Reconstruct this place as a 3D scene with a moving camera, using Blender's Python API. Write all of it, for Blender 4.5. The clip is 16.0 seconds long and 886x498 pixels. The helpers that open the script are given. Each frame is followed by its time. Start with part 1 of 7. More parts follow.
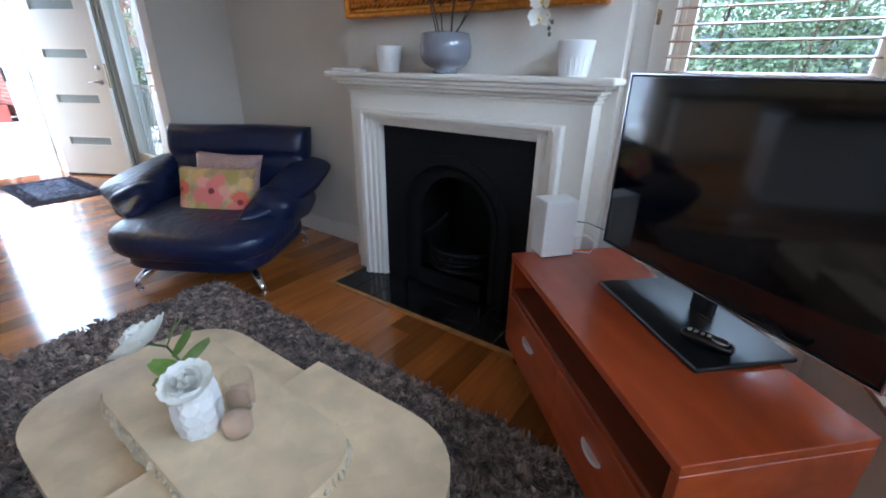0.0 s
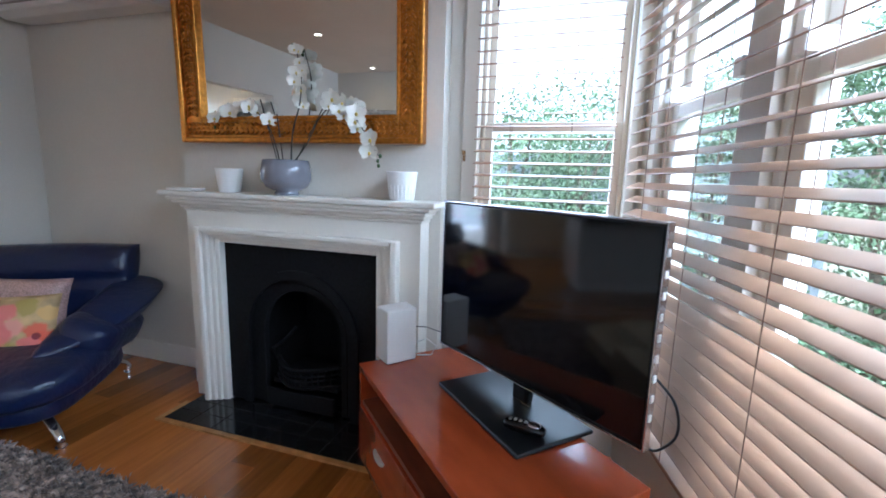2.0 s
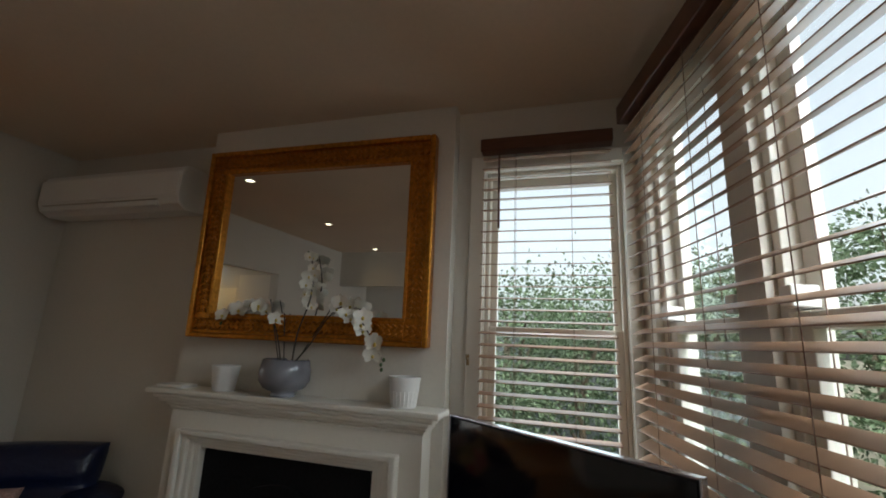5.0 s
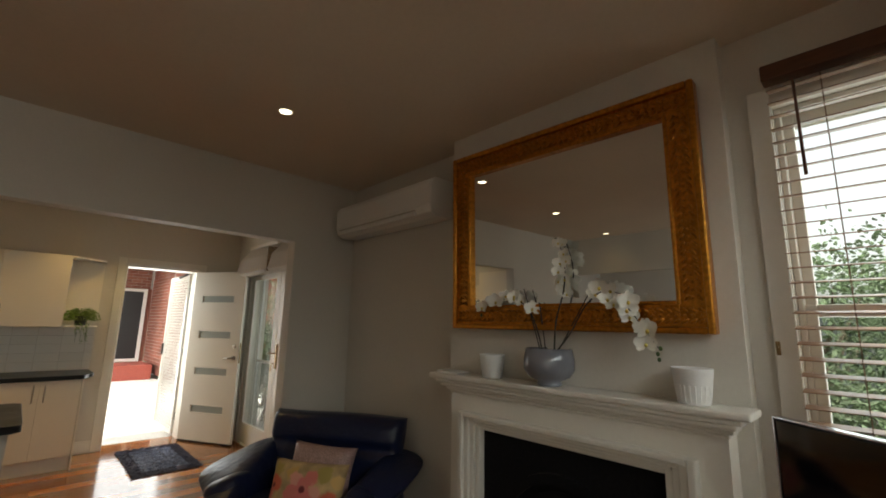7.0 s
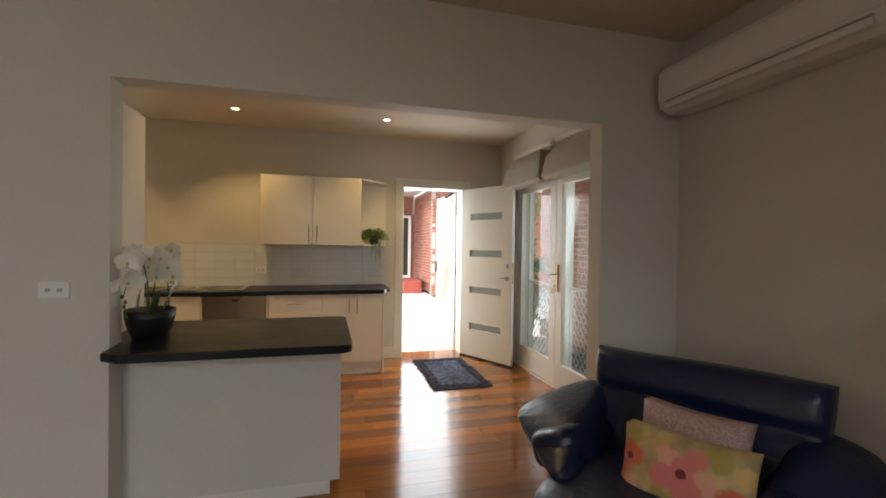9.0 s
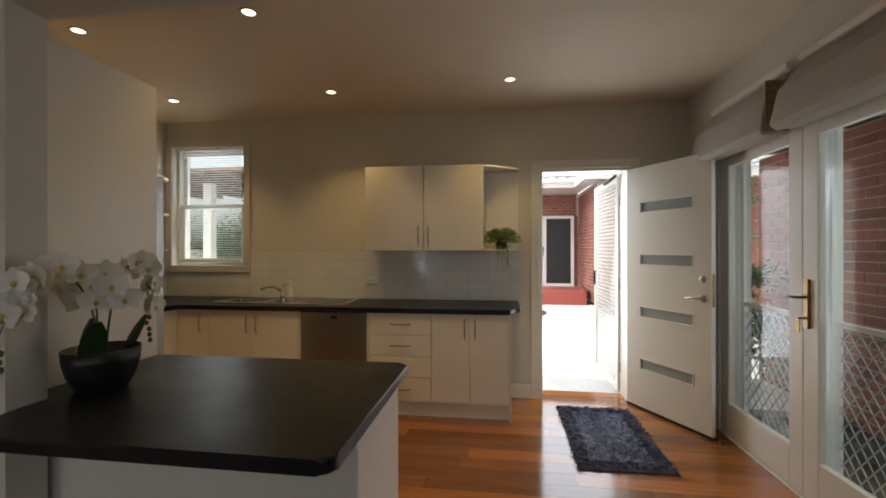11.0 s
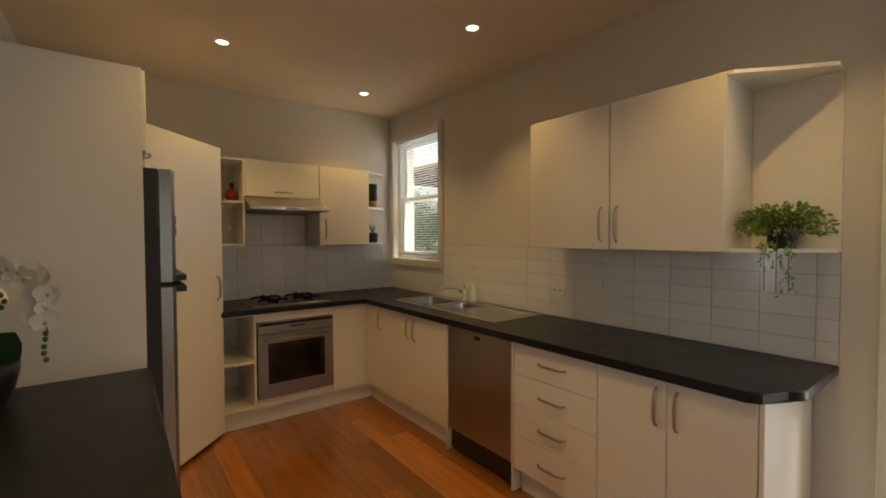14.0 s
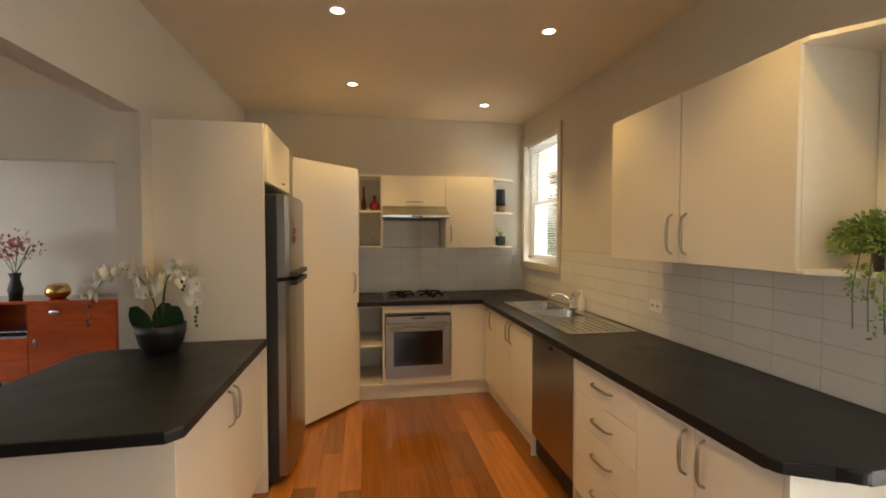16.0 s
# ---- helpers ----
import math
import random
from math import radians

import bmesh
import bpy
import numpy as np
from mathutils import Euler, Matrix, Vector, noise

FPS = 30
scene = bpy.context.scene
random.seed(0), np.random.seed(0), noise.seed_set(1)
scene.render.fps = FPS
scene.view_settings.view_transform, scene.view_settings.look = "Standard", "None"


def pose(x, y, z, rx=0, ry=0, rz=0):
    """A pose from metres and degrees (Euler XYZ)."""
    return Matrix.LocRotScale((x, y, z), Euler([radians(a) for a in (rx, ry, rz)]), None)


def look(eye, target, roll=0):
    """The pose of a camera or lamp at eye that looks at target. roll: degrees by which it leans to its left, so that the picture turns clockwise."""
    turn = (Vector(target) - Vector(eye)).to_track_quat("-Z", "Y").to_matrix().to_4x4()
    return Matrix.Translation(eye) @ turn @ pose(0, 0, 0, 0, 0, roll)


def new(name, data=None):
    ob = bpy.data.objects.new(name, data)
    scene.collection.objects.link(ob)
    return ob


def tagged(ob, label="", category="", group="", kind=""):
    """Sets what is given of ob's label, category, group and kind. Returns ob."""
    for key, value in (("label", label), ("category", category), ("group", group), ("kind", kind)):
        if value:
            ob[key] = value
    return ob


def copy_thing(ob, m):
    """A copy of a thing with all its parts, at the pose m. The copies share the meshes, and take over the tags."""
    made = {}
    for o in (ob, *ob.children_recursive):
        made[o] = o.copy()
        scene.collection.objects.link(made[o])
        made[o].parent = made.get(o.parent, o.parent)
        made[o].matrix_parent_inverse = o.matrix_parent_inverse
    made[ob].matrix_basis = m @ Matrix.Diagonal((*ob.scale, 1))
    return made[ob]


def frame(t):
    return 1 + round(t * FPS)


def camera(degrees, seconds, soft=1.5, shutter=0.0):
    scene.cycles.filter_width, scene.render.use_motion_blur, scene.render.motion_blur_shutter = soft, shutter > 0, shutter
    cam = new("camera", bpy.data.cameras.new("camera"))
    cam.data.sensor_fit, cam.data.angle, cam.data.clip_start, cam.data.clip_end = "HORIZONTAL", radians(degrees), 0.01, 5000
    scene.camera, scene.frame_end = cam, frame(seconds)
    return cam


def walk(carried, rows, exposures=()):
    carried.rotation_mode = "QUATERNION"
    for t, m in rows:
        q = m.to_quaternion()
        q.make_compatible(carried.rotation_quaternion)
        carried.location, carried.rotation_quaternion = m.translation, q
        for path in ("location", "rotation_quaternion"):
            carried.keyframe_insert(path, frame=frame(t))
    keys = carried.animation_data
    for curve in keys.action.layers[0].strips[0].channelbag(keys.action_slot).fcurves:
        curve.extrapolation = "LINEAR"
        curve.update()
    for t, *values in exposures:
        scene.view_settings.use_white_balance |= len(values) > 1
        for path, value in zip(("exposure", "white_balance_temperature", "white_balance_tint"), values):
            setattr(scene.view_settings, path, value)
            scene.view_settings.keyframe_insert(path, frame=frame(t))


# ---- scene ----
cam = camera(92.0, 16.0, 1.8)
PATH = [
    (0, (0.329, 0.4, 1.217), (-0.722, 1.912, 0.436), 0.95),
    (0.5, (0.372, 0.41, 1.2), (-0.531, 2.038, 0.464), 1.9),
    (1, (0.405, 0.392, 1.235), (-0.343, 2.14, 0.612), 2.1),
    (1.5, (0.436, 0.386, 1.27), (-0.221, 2.214, 0.795), 1.85),
    (2, (0.458, 0.364, 1.3), (-0.115, 2.252, 0.972), 1.75),
    (2.5, (0.468, 0.347, 1.344), (-0.054, 2.268, 1.15), 1.6),
    (3, (0.464, 0.332, 1.398), (-0.033, 2.269, 1.36), 1.8),
    (3.5, (0.469, 0.347, 1.432), (-0.022, 2.283, 1.532), 1.8),
    (3.7, (0.463, 0.348, 1.454), (-0.019, 2.284, 1.595), 2.0),
    (5.8, (0.386, 0.333, 1.496), (-0.413, 2.088, 2.024), 1.8),
    (6, (0.385, 0.345, 1.5), (-0.542, 2.04, 2.016), 1.5),
    (6.5, (0.33, 0.35, 1.5), (-0.841, 1.907, 1.953), 1.5),
    (7, (0.231, 0.349, 1.46), (-1.182, 1.719, 1.815), 1.2),
    (7.3, (0.16, 0.39, 1.443), (-1.394, 1.616, 1.729), 0.9),
    (7.5, (0.079, 0.415, 1.448), (-1.582, 1.502, 1.69), 1.0),
    (8, (-0.17, 0.379, 1.409), (-1.991, 1.199, 1.517), 1.0),
    (8.5, (-0.494, 0.363, 1.394), (-2.377, 1.036, 1.412), 0.9),
    (9, (-0.897, 0.322, 1.391), (-2.83, 0.837, 1.372), 0.8),
    (9.2, (-1.062, 0.282, 1.373), (-2.998, 0.781, 1.361), 0.9),
    (11.3, (-2.196, 0.888, 1.394), (-4.155, 0.486, 1.378), -0.3),
    (11.5, (-2.289, 0.916, 1.412), (-4.231, 0.435, 1.382), -0.4),
    (12, (-2.601, 1.015, 1.43), (-4.472, 0.313, 1.374), -0.15),
    (12.5, (-2.922, 1.085, 1.422), (-4.698, 0.166, 1.366), -0.15),
    (13, (-3.258, 1.174, 1.412), (-4.88, 0.005, 1.363), 0.05),
    (13.5, (-3.537, 1.245, 1.424), (-4.984, -0.135, 1.369), -0.1),
    (14, (-3.76, 1.392, 1.437), (-4.968, -0.201, 1.382), -0.2),
    (14.5, (-3.914, 1.533, 1.455), (-4.934, -0.186, 1.4), -0.0),
    (15, (-4.063, 1.668, 1.476), (-4.923, -0.137, 1.42), 0.1),
    (15.5, (-4.242, 1.804, 1.485), (-4.85, -0.101, 1.427), 0.0),
    (16, (-4.413, 1.831, 1.495), (-4.768, -0.136, 1.431), 0.0),
]
EXPOSURES = [(0.0, 1.65, 4900, 8), (1.0, 1.7, 4850, 8), (1.5, 1.9, 4850, 8), (3.0, 1.45, 5150, 7), (3.7, 1.1, 5400, 6), (5.8, -0.25, 6500, 6), (6.5, -0.15, 6500, 6), (7.0, 0.25, 7000, 6), (7.5, 0.6, 7600, 6), (8.5, 0.7, 6800, 7), (9.2, 0.8, 6500, 8), (11.3, 0.05, 6200, 8), (12.5, -0.2, 5900, 8), (13.5, 0.1, 6500, 9), (14.5, 0.8, 7000, 10), (16.0, 1.1, 7000, 10)]
walk(cam, [(t, look(eye, target, roll)) for t, eye, target, roll in PATH], EXPOSURES)

# ---- world, sun and lamps ----
world = bpy.data.worlds.new("sky")
scene.world = world
world.use_nodes = True
wn = world.node_tree.nodes
sky = wn.new("ShaderNodeTexSky")
sky.sky_type, sky.sun_disc = "NISHITA", False
sky.sun_elevation, sky.sun_rotation = radians(55), radians(150)
sky.air_density, sky.dust_density, sky.ozone_density = 1.0, 6.0, 1.0
haze = wn.new("ShaderNodeHueSaturation")       # thin white cloud takes the blue out of the sky
haze.inputs["Saturation"].default_value, haze.inputs["Value"].default_value = 0.25, 2.5
world.node_tree.links.new(sky.outputs[0], haze.inputs["Color"])
world.node_tree.links.new(haze.outputs[0], wn["Background"].inputs[0])
wn["Background"].inputs[1].default_value = 0.15
sun = new("sun", bpy.data.lights.new("sun", "SUN"))
sun.data.energy, sun.data.angle, sun.data.color = 4.0, radians(12), (1.0, 0.96, 0.9)
sun.matrix_world = look((0, 0, 20), (0.5 * 8, -0.87 * 8, 20 - 13))


def window_light(name, eye, target, w, h, watts, colour=(0.86, 0.93, 1.0)):
    """Sky light that falls in through a window's opening."""
    lamp = bpy.data.lights.new(name, "AREA")
    lamp.shape, lamp.size, lamp.size_y, lamp.energy, lamp.color = "RECTANGLE", w, h, watts, colour
    ob = new(name, lamp)
    ob.matrix_world = look(eye, target)
    return ob


def spot(name, x, y, z, watts):
    lamp = bpy.data.lights.new(name, "SPOT")
    lamp.energy, lamp.color, lamp.spot_size, lamp.spot_blend, lamp.shadow_soft_size = watts, (1.0, 0.66, 0.25), radians(110), 0.7, 0.03
    ob = new(name, lamp)
    ob.location = (x, y, z)
    return ob


# ---- materials ----
def mat(name, colour, rough=0.5, metal=0.0, grain=0.0, scale=30.0, bump=0.0, stain=0.0, spread=0.0, coat=0.0, bump_scale=None, stretch=(1, 1, 1), sheen=0.0, dust=0.0):
    """A surface: base colour with fine grain and broad stains, relief, and a tint that differs from piece to piece."""
    m = bpy.data.materials.new(name)
    m.use_nodes = True
    nt = m.node_tree
    b = nt.nodes["Principled BSDF"]
    b.inputs["Roughness"].default_value, b.inputs["Metallic"].default_value = rough, metal
    b.inputs["Coat Weight"].default_value = coat
    b.inputs["Coat Roughness"].default_value = 0.08
    b.inputs["Sheen Weight"].default_value = sheen
    tc = nt.nodes.new("ShaderNodeTexCoord")
    mp = nt.nodes.new("ShaderNodeMapping")
    mp.inputs["Scale"].default_value = stretch
    nt.links.new(tc.outputs["Object"], mp.inputs["Vector"])
    info = nt.nodes.new("ShaderNodeObjectInfo")
    if spread:
        off = nt.nodes.new("ShaderNodeVectorMath")
        off.operation = "SCALE"
        off.inputs[0].default_value = (31.0, 17.0, 23.0)
        nt.links.new(info.outputs["Random"], off.inputs["Scale"])
        nt.links.new(off.outputs[0], mp.inputs["Location"])
    rgb = nt.nodes.new("ShaderNodeRGB")
    rgb.outputs[0].default_value = (*colour, 1)
    out = rgb.outputs[0]

    def noisy(s, detail=4):
        n = nt.nodes.new("ShaderNodeTexNoise")
        n.inputs["Scale"].default_value, n.inputs["Detail"].default_value = s, detail
        nt.links.new(mp.outputs[0], n.inputs["Vector"])
        return n.outputs["Fac"]

    def scaled(fac, amount, col):
        r = nt.nodes.new("ShaderNodeMapRange")
        r.inputs["From Min"].default_value, r.inputs["From Max"].default_value = 0.3, 0.7
        r.inputs["To Min"].default_value, r.inputs["To Max"].default_value = 1 - amount, 1 + amount
        nt.links.new(fac, r.inputs["Value"])
        mx = nt.nodes.new("ShaderNodeMix")
        mx.data_type, mx.blend_type = "RGBA", "MULTIPLY"
        mx.inputs["Factor"].default_value = 1
        nt.links.new(col, mx.inputs["A"])
        nt.links.new(r.outputs[0], mx.inputs["B"])
        return mx.outputs["Result"]

    if grain:
        out = scaled(noisy(scale), grain, out)
    if stain:
        out = scaled(noisy(1.7, 3), stain, out)
    if spread:
        r = nt.nodes.new("ShaderNodeMapRange")
        r.inputs["To Min"].default_value, r.inputs["To Max"].default_value = 1 - spread, 1 + spread
        nt.links.new(info.outputs["Random"], r.inputs["Value"])
        mx = nt.nodes.new("ShaderNodeMix")
        mx.data_type, mx.blend_type = "RGBA", "MULTIPLY"
        mx.inputs["Factor"].default_value = 1
        nt.links.new(out, mx.inputs["A"])
        nt.links.new(r.outputs[0], mx.inputs["B"])
        out = mx.outputs["Result"]
    nt.links.new(out, b.inputs["Base Color"])
    if dust or stain:
        r = nt.nodes.new("ShaderNodeMapRange")
        r.inputs["To Min"].default_value, r.inputs["To Max"].default_value = max(0.02, rough - 0.06 - dust), min(1, rough + 0.08 + dust)
        nt.links.new(noisy(6.0), r.inputs["Value"])
        nt.links.new(r.outputs[0], b.inputs["Roughness"])
    if bump:
        bp = nt.nodes.new("ShaderNodeBump")
        bp.inputs["Strength"].default_value, bp.inputs["Distance"].default_value = 1.0, bump
        nt.links.new(noisy(bump_scale or scale), bp.inputs["Height"])
        nt.links.new(bp.outputs[0], b.inputs["Normal"])
    return m


def glass(name, tint=(1, 1, 1), rough=0.0):
    m = bpy.data.materials.new(name)
    m.use_nodes = True
    nt = m.node_tree
    b = nt.nodes["Principled BSDF"]
    b.inputs["Base Color"].default_value, b.inputs["Roughness"].default_value = (*tint, 1), 0.02
    tr = nt.nodes.new("ShaderNodeBsdfTransparent")
    tr.inputs[0].default_value = (*tint, 1)
    gl = nt.nodes.new("ShaderNodeBsdfGlossy")
    gl.inputs["Roughness"].default_value = 0.02
    lw = nt.nodes.new("ShaderNodeLayerWeight")
    lw.inputs["Blend"].default_value = 0.5
    pw = nt.nodes.new("ShaderNodeMath")
    pw.operation = "POWER"
    pw.inputs[1].default_value = 4.0
    nt.links.new(lw.outputs["Facing"], pw.inputs[0])
    fr = nt.nodes.new("ShaderNodeMath")
    fr.operation = "MULTIPLY_ADD"
    fr.inputs[1].default_value, fr.inputs[2].default_value = 0.45, 0.03
    nt.links.new(pw.outputs[0], fr.inputs[0])
    mx = nt.nodes.new("ShaderNodeMixShader")
    nt.links.new(fr.outputs[0], mx.inputs[0])
    nt.links.new(tr.outputs[0], mx.inputs[1])
    nt.links.new(gl.outputs[0], mx.inputs[2])
    nt.links.new(mx.outputs[0], nt.nodes["Material Output"].inputs[0])
    return m


def glow(name, colour, strength):
    m = bpy.data.materials.new(name)
    m.use_nodes = True
    b = m.node_tree.nodes["Principled BSDF"]
    b.inputs["Base Color"].default_value = (*colour, 1)
    b.inputs["Emission Color"].default_value, b.inputs["Emission Strength"].default_value = (*colour, 1), strength
    return m


WALL = mat("wall_paint", (0.66, 0.62, 0.55), 0.6, grain=0.02, scale=60, bump=0.0006, bump_scale=140, stain=0.025)
CEIL = mat("ceiling_paint", (0.73, 0.63, 0.50), 0.7, grain=0.02, scale=40, stain=0.03)
TRIM = mat("trim_paint", (0.80, 0.765, 0.69), 0.35, grain=0.015, scale=50, stain=0.02)
CREAM = mat("cream_laminate", (0.80, 0.745, 0.64), 0.32, grain=0.012, scale=90, stain=0.015)
CARCASS = mat("white_melamine", (0.78, 0.73, 0.62), 0.45, grain=0.02, scale=60)
TOP = mat("black_laminate", (0.010, 0.0105, 0.012), 0.33, grain=0.25, scale=260, bump=0.0003, bump_scale=320, dust=0.03, stain=0.05)
SINKSTEEL = mat("polished_sink_steel", (0.52, 0.52, 0.51), 0.2, 1.0, grain=0.03, scale=60)
STEEL = mat("brushed_steel", (0.35, 0.335, 0.31), 0.3, 1.0, grain=0.03, scale=40, stretch=(1, 3, 8))
CHROME = mat("chrome", (0.75, 0.75, 0.76), 0.1, 1.0)
NICKEL = mat("satin_nickel", (0.44, 0.41, 0.36), 0.28, 1.0)
BRASS = mat("aged_brass", (0.30, 0.20, 0.095), 0.3, 1.0, grain=0.1, scale=40)
BOARD = mat("floor_timber", (0.33, 0.115, 0.022), 0.14, grain=0.16, scale=9, stretch=(5, 0.5, 1), stain=0.12, spread=0.4, coat=0.45)
CHERRY = mat("cherry_veneer", (0.37, 0.066, 0.016), 0.2, grain=0.12, scale=5, stretch=(1, 3, 3), stain=0.2, coat=0.4)
# the same cherry, darkened in colour for the shade inside the TV cabinet
SHADEDCHERRY = mat("cherry_in_shade", (0.2, 0.05, 0.02), 0.4, grain=0.15, scale=8, stretch=(1, 4, 4))
LEATHER = mat("navy_leather", (0.006, 0.012, 0.046), 0.33, grain=0.12, scale=120, bump=0.007, bump_scale=20, stain=0.08, dust=0.04)
IRON = mat("cast_iron", (0.009, 0.009, 0.010), 0.68, grain=0.25, scale=60, bump=0.0008)
SOOT = mat("sooty_iron", (0.006, 0.006, 0.006), 0.8, grain=0.3, scale=30)
HEARTH = mat("black_tile", (0.012, 0.012, 0.014), 0.12, grain=0.2, scale=30, spread=0.25)
GOLD = mat("gilt_frame", (0.54, 0.23, 0.037), 0.3, 1.0, grain=0.3, scale=50, stain=0.12, bump=0.0015)
MIRROR = mat("mirror", (0.86, 0.87, 0.86), 0.01, 1.0)
STONE = mat("fossil_stone", (0.72, 0.57, 0.36), 0.32, grain=0.13, scale=9, bump=0.0006, bump_scale=40, stain=0.14)
STONEROUGH = mat("chipped_stone", (0.62, 0.53, 0.38), 0.8, grain=0.2, scale=40, bump=0.01, bump_scale=60)
PILE = mat("rug_pile", (0.26, 0.195, 0.155), 0.75, grain=0.85, scale=22, stain=0.3, sheen=0.3)
MAT_DARK = mat("doormat_dark", (0.055, 0.058, 0.095), 0.9, grain=0.4, scale=120, bump=0.004, stain=0.2)
MAT_BLUE = mat("doormat_blue", (0.30, 0.36, 0.53), 0.9, grain=0.45, scale=60, bump=0.004, stain=0.4)
BLACKGLOSS = mat("black_gloss", (0.006, 0.006, 0.007), 0.08, coat=0.3)
STANDBLACK = mat("stand_black", (0.008, 0.009, 0.010), 0.35, grain=0.1, scale=80)
SCREEN = mat("tv_screen", (0.003, 0.003, 0.004), 0.07, coat=0.2)
BLACKPLASTIC = mat("black_plastic", (0.012, 0.012, 0.013), 0.4, grain=0.1, scale=100)
SILVER = mat("silver_trim", (0.55, 0.56, 0.62), 0.22, 1.0)
SATIN = mat("satin_metal", (0.72, 0.70, 0.66), 0.5, 0.6)
WHITEPLASTIC = mat("white_plastic", (0.8, 0.79, 0.76), 0.35, grain=0.01, scale=40)
CERAMIC = mat("white_ceramic", (0.82, 0.82, 0.8), 0.3, grain=0.02, scale=60, bump=0.0006)
GREYPOT = mat("grey_glaze", (0.21, 0.215, 0.245), 0.12, grain=0.06, scale=20, coat=0.4)
PETAL = mat("white_petal", (0.84, 0.82, 0.74), 0.55, grain=0.05, scale=40)
PETALYELLOW = mat("orchid_lip", (0.65, 0.5, 0.12), 0.5)
STEM = mat("green_stem", (0.06, 0.11, 0.035), 0.5, grain=0.2, scale=40)
TWIG = mat("dark_stem", (0.05, 0.045, 0.035), 0.6)
LEAF = mat("houseplant_leaf", (0.20, 0.30, 0.06), 0.45, grain=0.25, scale=30, spread=0.2)
LEAFDARK = mat("orchid_leaf", (0.018, 0.05, 0.016), 0.35, grain=0.2, scale=20)
TILE = mat("glazed_tile", (0.74, 0.73, 0.70), 0.12, grain=0.02, scale=12, spread=0.03)
GROUT = mat("grout", (0.42, 0.40, 0.36), 0.9, grain=0.1, scale=120)
SLAT = mat("timber_slat", (0.31, 0.18, 0.105), 0.42, grain=0.14, scale=8, stretch=(1, 1, 12), spread=0.08)
PELMET = mat("dark_timber", (0.11, 0.04, 0.02), 0.35, grain=0.2, scale=8, stretch=(1, 8, 8))
CORD = mat("blind_cord", (0.2, 0.12, 0.08), 0.8)
WHITESLAT = mat("white_slat", (0.8, 0.8, 0.78), 0.4)
LINEN = mat("blind_fabric", (0.84, 0.78, 0.71), 0.85, grain=0.06, scale=220, bump=0.0008, bump_scale=300)
PANE = glass("clear_glass", (0.96, 0.98, 0.97))
TINTED = mat("frosted_glass", (0.36, 0.40, 0.39), 0.22, grain=0.05, scale=40)
GLASSCUP = glass("glass_cup", (0.99, 0.985, 0.98))
TOP.node_tree.nodes["Principled BSDF"].inputs["Specular IOR Level"].default_value = 0.28
for m in (IRON, SOOT):
    m.node_tree.nodes["Principled BSDF"].inputs["Specular IOR Level"].default_value = 0.12
BRICK = mat("red_brick", (0.26, 0.098, 0.07), 0.8, grain=0.2, scale=40, bump=0.003, spread=0.25, stain=0.1)
MORTAR = mat("mortar", (0.42, 0.38, 0.34), 0.9, grain=0.15, scale=90)
CONCRETE = mat("pale_concrete", (0.55, 0.54, 0.51), 0.85, grain=0.1, scale=40, stain=0.1)
GROUND = mat("garden_soil", (0.09, 0.08, 0.05), 0.95, grain=0.4, scale=10, stain=0.3)
ROOFTILE = mat("roof_tile", (0.3, 0.29, 0.27), 0.7, grain=0.15, scale=20, spread=0.15)
BARK = mat("bark", (0.1, 0.075, 0.05), 0.9, grain=0.4, scale=25, bump=0.01)
FOLIAGE = mat("foliage", (0.11, 0.16, 0.085), 0.95, grain=0.25, scale=3, stain=0.3)
FOLIAGE2 = mat("foliage_light", (0.145, 0.19, 0.115), 0.95, grain=0.25, scale=3, stain=0.3)
FENCE = mat("grey_fence", (0.2, 0.22, 0.24), 0.8, grain=0.2, scale=20)
PEACH = mat("peach_wax", (0.92, 0.64, 0.47), 0.5)
LAMPFACE = glow("lamp_face", (1.0, 0.86, 0.62), 5.0)
DARKGREY = mat("dark_screen", (0.02, 0.022, 0.024), 0.5)
RUBBER = mat("rubber", (0.01, 0.01, 0.01), 0.8)
REDGLASS = mat("red_glaze", (0.19, 0.009, 0.011), 0.1, coat=0.5)
PINKFAB = mat("pink_sequin", (0.42, 0.27, 0.24), 0.35, grain=0.35, scale=120, bump=0.003, bump_scale=150)
FRIDGESIDE = mat("fridge_side", (0.02, 0.02, 0.022), 0.5, grain=0.1, scale=60)
OVENGLASS = mat("oven_glass", (0.008, 0.005, 0.004), 0.1)
OVENGLASS.node_tree.nodes["Principled BSDF"].inputs["Specular IOR Level"].default_value = 0.3
REDSTEP = mat("red_painted_step", (0.32, 0.07, 0.05), 0.5, grain=0.1, scale=20)


